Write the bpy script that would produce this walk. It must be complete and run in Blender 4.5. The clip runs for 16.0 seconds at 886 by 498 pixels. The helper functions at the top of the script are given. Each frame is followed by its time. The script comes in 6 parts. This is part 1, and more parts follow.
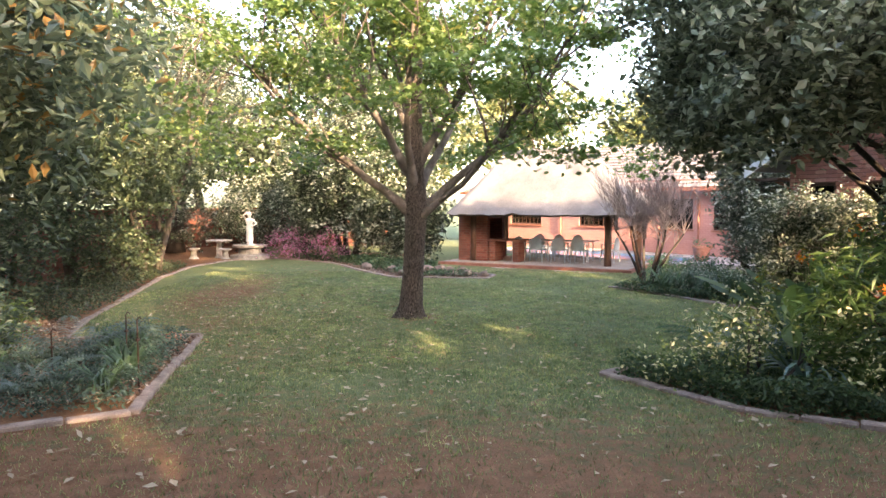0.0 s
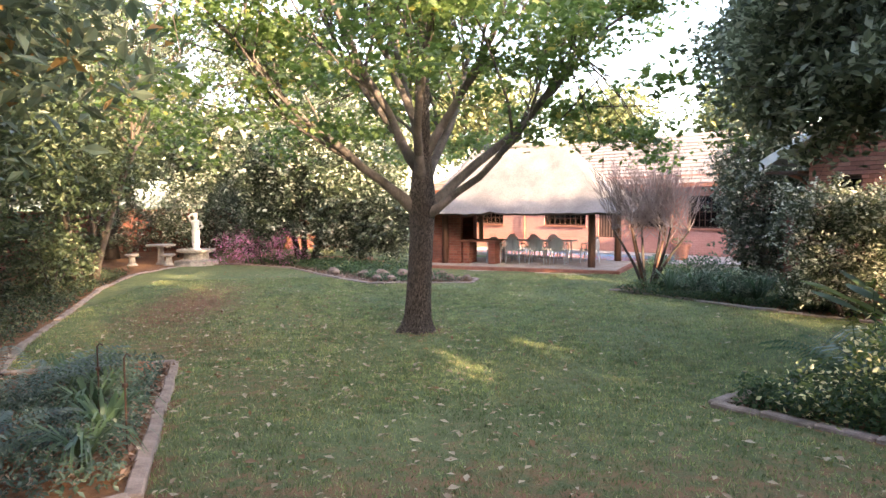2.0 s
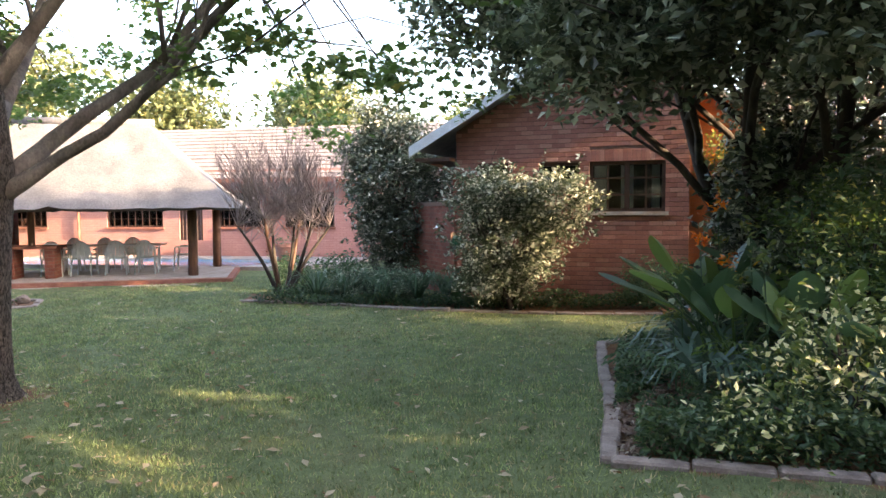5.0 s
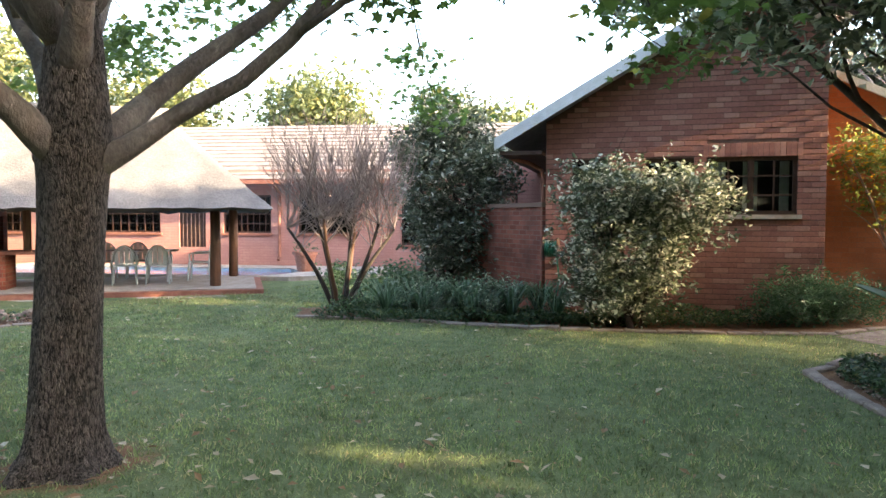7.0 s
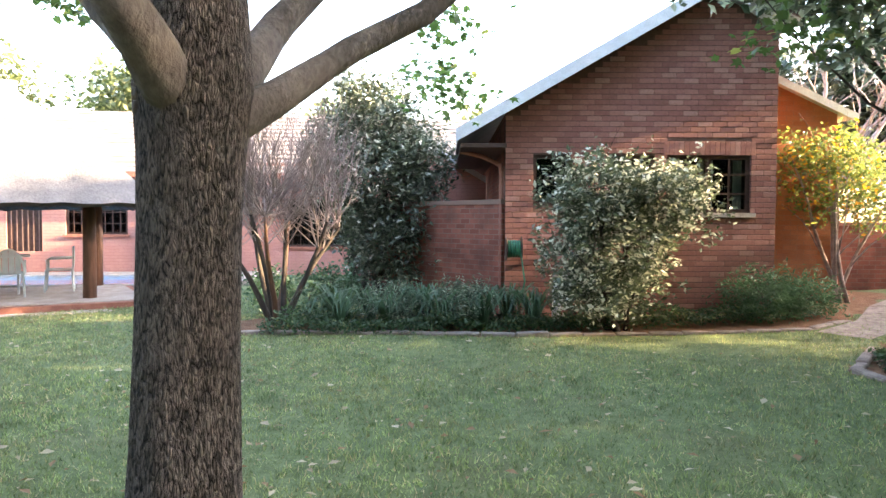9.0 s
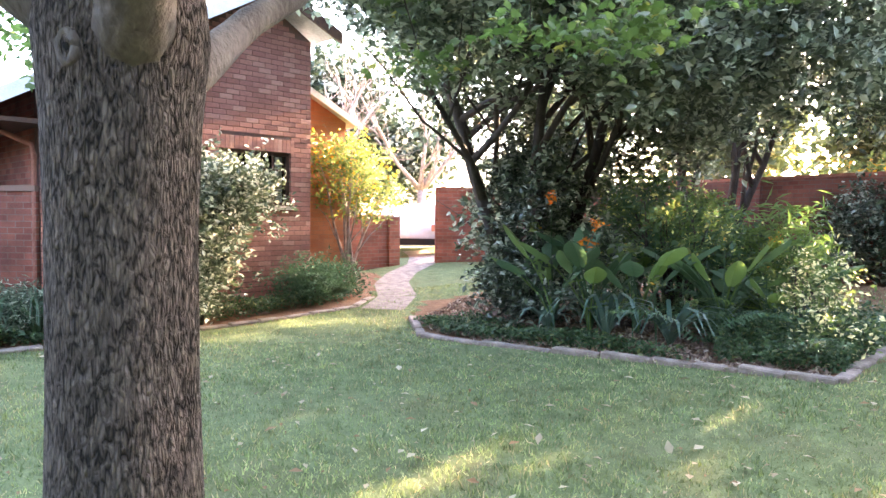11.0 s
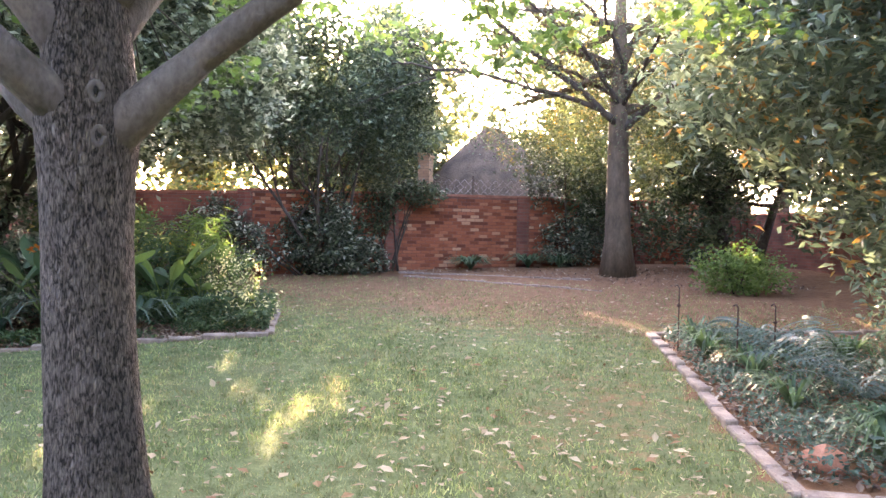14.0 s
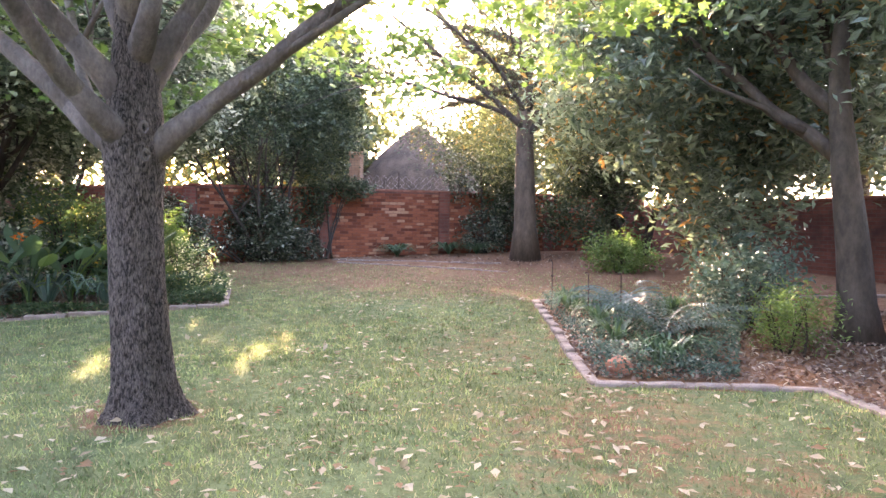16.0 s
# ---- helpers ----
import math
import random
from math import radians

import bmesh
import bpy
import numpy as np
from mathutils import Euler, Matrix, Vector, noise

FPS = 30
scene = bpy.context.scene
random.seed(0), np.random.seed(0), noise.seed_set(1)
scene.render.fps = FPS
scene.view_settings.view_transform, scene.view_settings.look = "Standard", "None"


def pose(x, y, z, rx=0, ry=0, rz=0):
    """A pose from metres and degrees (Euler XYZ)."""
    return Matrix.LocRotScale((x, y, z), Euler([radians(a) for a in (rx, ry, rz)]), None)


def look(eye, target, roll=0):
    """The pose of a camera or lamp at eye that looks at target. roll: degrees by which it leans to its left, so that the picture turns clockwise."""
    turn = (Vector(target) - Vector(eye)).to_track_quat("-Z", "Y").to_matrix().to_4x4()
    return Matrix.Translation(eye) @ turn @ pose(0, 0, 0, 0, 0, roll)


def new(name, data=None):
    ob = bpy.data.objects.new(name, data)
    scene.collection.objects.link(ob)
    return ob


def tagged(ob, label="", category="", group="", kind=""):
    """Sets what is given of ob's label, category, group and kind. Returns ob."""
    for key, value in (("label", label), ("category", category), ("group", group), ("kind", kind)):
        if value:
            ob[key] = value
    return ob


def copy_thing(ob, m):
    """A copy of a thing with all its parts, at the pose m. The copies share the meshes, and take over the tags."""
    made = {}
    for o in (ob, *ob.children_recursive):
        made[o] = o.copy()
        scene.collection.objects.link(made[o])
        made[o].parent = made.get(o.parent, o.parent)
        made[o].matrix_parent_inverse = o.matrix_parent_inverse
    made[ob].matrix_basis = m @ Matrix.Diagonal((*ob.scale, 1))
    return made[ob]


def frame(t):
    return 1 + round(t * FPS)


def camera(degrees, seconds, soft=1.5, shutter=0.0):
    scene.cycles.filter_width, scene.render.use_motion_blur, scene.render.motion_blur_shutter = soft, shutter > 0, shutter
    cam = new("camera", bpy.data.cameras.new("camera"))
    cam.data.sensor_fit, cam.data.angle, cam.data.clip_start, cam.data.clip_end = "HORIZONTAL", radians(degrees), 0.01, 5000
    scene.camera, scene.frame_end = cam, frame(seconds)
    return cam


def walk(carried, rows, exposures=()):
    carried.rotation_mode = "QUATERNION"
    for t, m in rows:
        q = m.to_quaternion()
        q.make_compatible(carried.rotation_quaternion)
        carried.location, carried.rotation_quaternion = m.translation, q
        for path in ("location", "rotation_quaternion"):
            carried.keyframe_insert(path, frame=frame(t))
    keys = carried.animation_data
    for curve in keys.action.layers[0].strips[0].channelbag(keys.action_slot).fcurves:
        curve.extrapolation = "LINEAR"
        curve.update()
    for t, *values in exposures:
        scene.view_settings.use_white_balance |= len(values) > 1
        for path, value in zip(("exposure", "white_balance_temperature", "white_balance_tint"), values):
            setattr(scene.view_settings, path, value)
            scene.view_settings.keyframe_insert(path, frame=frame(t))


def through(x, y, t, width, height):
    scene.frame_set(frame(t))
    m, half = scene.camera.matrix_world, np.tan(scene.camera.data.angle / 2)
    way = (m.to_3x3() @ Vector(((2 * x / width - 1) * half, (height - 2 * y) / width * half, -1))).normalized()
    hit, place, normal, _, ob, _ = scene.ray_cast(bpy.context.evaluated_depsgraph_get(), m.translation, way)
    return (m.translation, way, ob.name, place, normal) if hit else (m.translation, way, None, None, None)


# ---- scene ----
cam = camera(65.0, 16.0)
# seconds, stops
EXPOSURES = [(0, 3.6, 7350, 22), (3.5, 3.48, 7100, 23), (7, 3.52, 7000, 13), (9, 4.14, 7000, 16), (10.5, 4.84, 6650, 21), (12.5, 4.76, 7000, 27), (16, 4.7, 7050, 34)]
PATH = [
    (0, (-0.153, -0.053, 1.781), (-0.113, 1.943, 1.65), 0.0),
    (0.5, (-0.486, 0.318, 1.765), (-0.436, 2.313, 1.636), 0.3),
    (1, (-0.854, 0.803, 1.712), (-0.799, 2.798, 1.576), -0.1),
    (1.5, (-1.157, 1.325, 1.716), (-1.071, 3.318, 1.586), -0.1),
    (2, (-1.43, 1.78, 1.706), (-1.191, 3.762, 1.577), -0.4),
    (2.5, (-1.573, 2.342, 1.658), (-1.108, 4.283, 1.525), -0.7),
    (3, (-1.674, 2.881, 1.608), (-0.976, 4.751, 1.473), -0.6),
    (3.5, (-1.724, 3.464, 1.589), (-0.771, 5.216, 1.442), -0.6),
    (3.7, (-1.725, 3.74, 1.574), (-0.687, 5.442, 1.419), -0.8),
    (5.8, (-1.92, 6.631, 1.222), (-0.477, 8.013, 1.129), 0.4),
    (6, (-1.942, 6.92, 1.188), (-0.498, 8.3, 1.094), 0.5),
    (6.5, (-1.987, 7.643, 1.203), (-0.552, 9.032, 1.111), 0.3),
    (7, (-2.029, 8.369, 1.209), (-0.571, 9.736, 1.123), 0.2),
    (7.5, (-2.108, 9.053, 1.204), (-0.601, 10.366, 1.124), 0.2),
    (8, (-2.267, 9.72, 1.15), (-0.7, 10.96, 1.075), 0.1),
    (8.2, (-2.314, 9.968, 1.136), (-0.716, 11.168, 1.062), 0.1),
    (10.3, (-2.681, 12.099, 1.168), (-0.684, 12.179, 1.076), 0.2),
    (10.5, (-2.731, 12.263, 1.169), (-0.736, 12.159, 1.076), 0.1),
    (11, (-2.709, 12.793, 1.16), (-0.8, 12.205, 1.065), 0.7),
    (11.5, (-2.772, 13.339, 1.154), (-1.059, 12.311, 1.069), 0.8),
    (12, (-2.714, 13.816, 1.174), (-1.267, 12.439, 1.081), 1.2),
    (12.5, (-2.691, 14.249, 1.18), (-1.54, 12.615, 1.098), 1.2),
    (13, (-2.682, 14.679, 1.173), (-1.79, 12.89, 1.096), 1.3),
    (13.5, (-2.858, 15.16, 1.158), (-2.144, 13.293, 1.086), 1.1),
    (14, (-3.082, 15.749, 1.198), (-2.462, 13.848, 1.143), 0.9),
    (14.5, (-3.299, 16.203, 1.217), (-2.754, 14.28, 1.15), 0.4),
    (15, (-3.543, 16.73, 1.183), (-3.075, 14.786, 1.125), 0.7),
    (15.5, (-3.694, 17.277, 1.169), (-3.269, 15.324, 1.11), 0.6),
    (16, (-3.875, 17.768, 1.108), (-3.438, 15.817, 1.039), 0.6),
]
walk(cam, [(t, look(eye, target, roll)) for t, eye, target, roll in PATH], EXPOSURES)

# world, sun and exposure
SUN_EL, SUN_AZ = 17.0, math.atan2(0.44, -0.90)
world = bpy.data.worlds.new("world")
scene.world = world
world.use_nodes = True
sky = world.node_tree.nodes.new("ShaderNodeTexSky")
sky.sky_type, sky.sun_disc = "NISHITA", False
sky.sun_elevation, sky.sun_rotation = radians(SUN_EL), SUN_AZ
sky.dust_density, sky.air_density, sky.ozone_density = 2.5, 1.0, 1.0
back = world.node_tree.nodes["Background"]
world.node_tree.links.new(sky.outputs[0], back.inputs[0])
back.inputs[1].default_value = 0.15
sun = new("sun", bpy.data.lights.new("sun", "SUN"))
sun.data.energy, sun.data.angle, sun.data.color = 2.8, radians(0.6), (1.0, 0.8, 0.52)
sd = Vector((math.sin(SUN_AZ) * math.cos(radians(SUN_EL)), math.cos(SUN_AZ) * math.cos(radians(SUN_EL)), math.sin(radians(SUN_EL))))
sun.matrix_world = look(sd * 50, (0, 0, 0))


# ---------------------------------------------------------------- materials
class Mat:
    """A small node builder."""

    def __init__(self, name, rough=0.8, metal=0.0, spec=0.4):
        self.m = bpy.data.materials.new(name)
        self.m.use_nodes = True
        self.nt = self.m.node_tree
        self.b = self.nt.nodes["Principled BSDF"]
        self.b.inputs["Roughness"].default_value = rough
        self.b.inputs["Metallic"].default_value = metal
        self.b.inputs["Specular IOR Level"].default_value = spec

    def put(self, socket, value):
        if isinstance(value, bpy.types.NodeSocket):
            self.nt.links.new(value, socket)
        else:
            socket.default_value = value

    def node(self, kind, **values):
        n = self.nt.nodes.new(kind)
        for k, v in values.items():
            self.put(n.inputs[k.replace("_", " ")], v)
        return n

    def coords(self, which="Object", scale=(1, 1, 1)):
        tc = self.nt.nodes.new("ShaderNodeTexCoord")
        mp = self.nt.nodes.new("ShaderNodeMapping")
        self.nt.links.new(tc.outputs[which], mp.inputs[0])
        mp.inputs["Scale"].default_value = scale
        return mp.outputs[0]

    def noise(self, vec, scale, detail=4.0, rough=0.6):
        return self.node("ShaderNodeTexNoise", Vector=vec, Scale=scale, Detail=detail, Roughness=rough).outputs["Fac"]

    def ramp(self, fac, *stops):
        r = self.nt.nodes.new("ShaderNodeValToRGB")
        while len(r.color_ramp.elements) < len(stops):
            r.color_ramp.elements.new(0.5)
        for e, (p, c) in zip(r.color_ramp.elements, stops):
            e.position, e.color = p, (*c, 1)
        self.put(r.inputs[0], fac)
        return r.outputs[0]

    def mix(self, fac, a, b, mode="MIX"):
        n = self.nt.nodes.new("ShaderNodeMix")
        n.data_type, n.blend_type = "RGBA", mode
        self.put(n.inputs[0], fac)
        self.put(n.inputs[6], a if isinstance(a, bpy.types.NodeSocket) else (*a, 1))
        self.put(n.inputs[7], b if isinstance(b, bpy.types.NodeSocket) else (*b, 1))
        return n.outputs[2]

    def bump(self, height, strength=0.5, distance=0.01):
        n = self.node("ShaderNodeBump", Height=height, Strength=strength, Distance=distance)
        self.put(self.b.inputs["Normal"], n.outputs[0])

    def done(self, color):
        self.put(self.b.inputs["Base Color"], color if isinstance(color, bpy.types.NodeSocket) else (*color, 1))
        return self.m


def speckled(name, c1, c2, scale=8.0, rough=0.85, bump=0.4, fine=60.0, which="Object", stretch=(1, 1, 1), metal=0.0, dist=0.01):
    k = Mat(name, rough, metal)
    v = k.coords(which, stretch)
    n1, n2 = k.noise(v, scale), k.noise(v, fine, 3)
    col = k.mix(k.ramp(n1, (0.35, (0, 0, 0)), (0.65, (1, 1, 1))), c1, c2)
    col = k.mix(0.5, col, k.ramp(n2, (0.3, (0.45, 0.45, 0.45)), (0.7, (1.1, 1.1, 1.1))), "MULTIPLY")
    k.bump(n2, bump, dist)
    return k.done(col)


def leafy(name, dark, light, accent=None, share=0.0, through=0.35, rough=0.45):
    """Leaves: hue varies leaf by leaf; some light passes through."""
    k = Mat(name, rough, 0, 0.5)
    geo = k.nt.nodes.new("ShaderNodeNewGeometry")
    r = geo.outputs["Random Per Island"]
    col = k.ramp(r, (0.0, dark), (1.0, light))
    if accent:
        w = k.node("ShaderNodeTexWhiteNoise", Vector=geo.outputs["Random Per Island"])
        w.noise_dimensions = "1D"
        k.put(w.inputs["W"], r)
        cut = k.nt.nodes.new("ShaderNodeMath")
        cut.operation = "LESS_THAN"
        k.put(cut.inputs[0], w.outputs[0])
        cut.inputs[1].default_value = share
        col = k.mix(cut.outputs[0], col, accent)
    if name == "grass_blade":
        v = k.coords("Object")
        col = k.mix(1.0, col, k.ramp(k.noise(v, 4.0, 6, 0.78), (0.36, (0.36, 0.38, 0.38)), (0.64, (1.45, 1.38, 1.38))), "MULTIPLY")
        col = k.mix(0.6, col, k.ramp(k.noise(v, 0.7, 3), (0.35, (0.62, 0.72, 0.7)), (0.65, (1.25, 1.15, 1.1))), "MULTIPLY")
        col = k.mix(k.ramp(k.noise(v, 1.1, 4), (0.5, (0, 0, 0)), (0.72, (0.5, 0.5, 0.5))), col, (0.24, 0.2, 0.11))
    k.done(col)
    tr = k.nt.nodes.new("ShaderNodeBsdfTranslucent")
    hs = k.nt.nodes.new("ShaderNodeHueSaturation")
    hs.inputs["Saturation"].default_value, hs.inputs["Value"].default_value = 1.15, 1.9
    k.put(hs.inputs["Color"], col)
    k.put(tr.inputs[0], hs.outputs[0])
    mx = k.nt.nodes.new("ShaderNodeMixShader")
    mx.inputs[0].default_value = through
    k.nt.links.new(k.b.outputs[0], mx.inputs[1])
    k.nt.links.new(tr.outputs[0], mx.inputs[2])
    k.nt.links.new(mx.outputs[0], k.nt.nodes["Material Output"].inputs[0])
    return k.m


def bricky(name, c1, c2, c3, mortar, w=0.232, h=0.085, joint=0.012, rough=0.9, var=1.0):
    """A brick face by texture, for faces too far off for bricks of their own; runs on UV in metres."""
    k = Mat(name, rough)
    v = k.coords("UV")
    br = k.node("ShaderNodeTexBrick", Vector=v, Scale=1.0)
    br.inputs["Mortar Size"].default_value, br.inputs["Mortar Smooth"].default_value = joint / 2, 0.2
    br.inputs["Brick Width"].default_value, br.inputs["Row Height"].default_value = w, h
    br.inputs["Color1"].default_value, br.inputs["Color2"].default_value = (*c1, 1), (*c2, 1)
    br.inputs["Mortar"].default_value = (*mortar, 1)
    n = k.noise(v, 1.3)
    n2 = k.noise(v, 45.0)
    col = k.mix(k.ramp(n, (0.45, (0, 0, 0)), (0.75, (var, var, var))), br.outputs[0], c3)
    col = k.mix(0.5, col, k.ramp(n2, (0.3, (0.6, 0.6, 0.6)), (0.7, (1.15, 1.15, 1.15))), "MULTIPLY")
    k.bump(br.outputs["Fac"], -0.6, 0.012)
    return k.done(col)




def furrowed(name, crack, ridge, scale=20.0, stretch=0.28):
    """Bark in long plates with dark cracks between."""
    k = Mat(name, 0.92, 0, 0.25)
    v = k.coords("Object", (1, 1, stretch))
    warp = k.node("ShaderNodeTexNoise", Vector=v, Scale=9.0, Detail=3.0)
    add = k.nt.nodes.new("ShaderNodeVectorMath")
    add.operation = "MULTIPLY_ADD"
    k.put(add.inputs[0], warp.outputs["Color"])
    add.inputs[1].default_value = (0.045, 0.045, 0.05)
    k.put(add.inputs[2], v)
    vo = k.node("ShaderNodeTexVoronoi", Vector=add.outputs[0], Scale=scale)
    vo.feature = "DISTANCE_TO_EDGE"
    n, n2 = k.noise(v, 45, 4, 0.7), k.noise(v, 3.0, 3)
    edge = k.ramp(vo.outputs["Distance"], (0.0, (0, 0, 0)), (0.24, (1, 1, 1)))
    vs_ = k.coords("Object", (1, 1, 0.42))
    nr = k.node("ShaderNodeTexNoise", Vector=vs_, Scale=46.0, Detail=4.0, Roughness=0.6, Distortion=0.8)
    ridges = k.ramp(nr.outputs["Fac"], (0.43, (0, 0, 0)), (0.5, (0.55, 0.55, 0.55)), (0.58, (1, 1, 1)))
    edge = k.mix(0.55, edge, ridges)
    h = k.mix(0.3, edge, n, "MULTIPLY")
    col = k.mix(edge, crack, ridge)
    col = k.mix(0.6, col, k.ramp(n, (0.3, (0.45, 0.45, 0.45)), (0.7, (1.25, 1.25, 1.25))), "MULTIPLY")
    col = k.mix(0.5, col, k.ramp(n2, (0.3, (0.6, 0.6, 0.6)), (0.7, (1.2, 1.15, 1.1))), "MULTIPLY")
    k.bump(h, 1.0, 0.045)
    return k.done(col)


BARK = furrowed("furrowed_grey_bark", (0.016, 0.012, 0.01), (0.26, 0.212, 0.184), 78.0, 0.22)
LIMBBARK = speckled("smooth_grey_limb", (0.085, 0.07, 0.061), (0.175, 0.145, 0.127), 5, 0.85, 0.9, 40, stretch=(1, 1, 0.6), dist=0.015)
BARK2 = speckled("smooth_bark", (0.06, 0.045, 0.033), (0.12, 0.092, 0.07), 5, 0.85, 0.6, 25, stretch=(1, 1, 0.5), dist=0.02)
DARKBARK = speckled("dark_bark", (0.04, 0.03, 0.025), (0.085, 0.065, 0.05), 6, 0.9, 0.8, 30, stretch=(1, 1, 0.3), dist=0.02)
TWIG = speckled("bare_twig", (0.24, 0.175, 0.16), (0.4, 0.32, 0.29), 8, 0.85, 0.3, 40)
L_MAIN = leafy("lobed_leaf", (0.055, 0.095, 0.03), (0.13, 0.19, 0.065), (0.3, 0.28, 0.09), 0.05, 0.42)
L_DARK = leafy("dark_leaf", (0.018, 0.032, 0.014), (0.065, 0.09, 0.042), (0.16, 0.18, 0.1), 0.12, 0.25)
# the pale share of leaves paints in whitish highlights
L_GREY = leafy("grey_green_leaf", (0.03, 0.045, 0.026), (0.17, 0.2, 0.125), (0.38, 0.41, 0.3), 0.24, 0.36, 0.33)
L_RUST = leafy("green_and_rust_leaf", (0.045, 0.07, 0.045), (0.19, 0.235, 0.155), (0.24, 0.15, 0.06), 0.07, 0.36, 0.32)
# pale accent imitates light reflected off some of the leaves
L_CAMELLIA = leafy("glossy_dark_leaf", (0.015, 0.028, 0.014), (0.075, 0.1, 0.055), (0.36, 0.38, 0.3), 0.2, 0.12, 0.3)
L_YELLOW = leafy("yellow_green_leaf", (0.07, 0.105, 0.04), (0.19, 0.21, 0.07), (0.42, 0.24, 0.06), 0.12, 0.45)
L_FAR = leafy("far_leaf", (0.045, 0.062, 0.028), (0.14, 0.165, 0.07), (0.26, 0.25, 0.11), 0.15, 0.3)
L_VARIEG = leafy("variegated_leaf", (0.035, 0.05, 0.025), (0.14, 0.165, 0.095), (0.6, 0.6, 0.48), 0.26, 0.2)
L_PINK = leafy("pink_flower", (0.09, 0.12, 0.05), (0.3, 0.14, 0.22), (0.55, 0.22, 0.38), 0.5, 0.3)
L_STRAP = leafy("strap_leaf", (0.035, 0.075, 0.035), (0.09, 0.15, 0.075), None, 0, 0.3)
L_BLUE = leafy("blue_grey_frond", (0.045, 0.08, 0.07), (0.12, 0.17, 0.145), None, 0, 0.2)
L_COVER = leafy("ground_cover_leaf", (0.02, 0.05, 0.018), (0.07, 0.12, 0.045), (0.18, 0.2, 0.08), 0.07, 0.25)
L_SPECK = leafy("green_and_cream_leaf", (0.04, 0.08, 0.025), (0.12, 0.17, 0.05), (0.65, 0.6, 0.24), 0.1, 0.34)
L_CREAM = leafy("pale_flower_and_leaf", (0.06, 0.1, 0.035), (0.2, 0.24, 0.08), (0.75, 0.68, 0.42), 0.3, 0.4)
L_BLUESTRAP = leafy("blue_green_strap", (0.05, 0.1, 0.075), (0.13, 0.2, 0.155), None, 0, 0.2, 0.35)
L_LIME = leafy("light_green_leaf", (0.07, 0.12, 0.035), (0.17, 0.24, 0.08), None, 0, 0.4)
L_ORANGE = leafy("orange_petal", (0.6, 0.14, 0.04), (0.75, 0.3, 0.06), None, 0, 0.4)
L_BED = leafy("blue_green_bed_leaf", (0.03, 0.06, 0.04), (0.1, 0.15, 0.11), (0.25, 0.28, 0.2), 0.06, 0.2)
L_AUTUMN = leafy("olive_leaf", (0.03, 0.042, 0.018), (0.1, 0.115, 0.045), (0.24, 0.17, 0.05), 0.08, 0.22)
GRASS = leafy("grass_blade", (0.1, 0.15, 0.062), (0.29, 0.35, 0.155), (0.4, 0.35, 0.2), 0.12, 0.35, 0.6)
LITTER = leafy("fallen_leaf", (0.25, 0.18, 0.11), (0.46, 0.38, 0.27), (0.22, 0.12, 0.06), 0.25, 0.15, 0.7)


# ---------------------------------------------------------------- helpers
def part(name, bm, material, parent, label="", kind="", smooth=False):
    """One mesh object, under a thing or on its own."""
    me = bpy.data.meshes.new(name)
    if smooth:
        for f in bm.faces:
            f.smooth = True
    bm.to_mesh(me)
    bm.free()
    me.materials.append(material)
    ob = new(name, me)
    ob.parent = parent
    return tagged(ob, label, kind=kind)


def raw(name, verts, faces, material, parent=None, label="", kind="", smooth=False):
    """A mesh from arrays of points and of faces with equal corners."""
    verts, faces = np.asarray(verts, dtype=np.float32), np.asarray(faces, dtype=np.int32)
    me = bpy.data.meshes.new(name)
    me.vertices.add(len(verts))
    me.vertices.foreach_set("co", verts.ravel())
    k = faces.shape[1]
    me.loops.add(faces.size)
    me.loops.foreach_set("vertex_index", faces.ravel())
    me.polygons.add(len(faces))
    me.polygons.foreach_set("loop_start", np.arange(0, faces.size, k, dtype=np.int32))
    me.polygons.foreach_set("use_smooth", np.full(len(faces), smooth))
    me.update(calc_edges=True)
    me.materials.append(material)
    ob = new(name, me)
    ob.parent = parent
    return tagged(ob, label, kind=kind)


def empty(name, m, label, category, group="", kind=""):
    ob = new(name)
    ob.empty_display_size = 0.2
    ob.matrix_world = m
    return tagged(ob, label, category, group, kind)


def box(bm, x0, x1, y0, y1, z0, z1, m=None):
    """Adds a box to bm; m turns and shifts it."""
    vs = [Vector((x, y, z)) for z in (z0, z1) for y in (y0, y1) for x in (x0, x1)]
    vs = [bm.verts.new(m @ v if m else v) for v in vs]
    for f in ((0, 2, 3, 1), (4, 5, 7, 6), (0, 1, 5, 4), (2, 6, 7, 3), (0, 4, 6, 2), (1, 3, 7, 5)):
        bm.faces.new([vs[i] for i in f])
    return vs


def tube(bm, points, radii, sides=8, cap=True):
    """A round bar along points."""
    rings, prev = [], None
    for i, p in enumerate(points):
        p = Vector(p)
        d = (Vector(points[min(i + 1, len(points) - 1)]) - Vector(points[max(i - 1, 0)])).normalized()
        if prev is None:
            prev = d.orthogonal().normalized()
        a = (prev - d * prev.dot(d)).normalized()
        b = d.cross(a)
        prev = a
        rings.append([bm.verts.new(p + (a * math.cos(t) + b * math.sin(t)) * radii[i]) for t in (2 * math.pi * k / sides for k in range(sides))])
    for r, s in zip(rings, rings[1:]):
        for k in range(sides):
            bm.faces.new((r[k], r[(k + 1) % sides], s[(k + 1) % sides], s[k]))
    if cap:
        bm.faces.new(rings[0][::-1])
        bm.faces.new(rings[-1])
    return rings


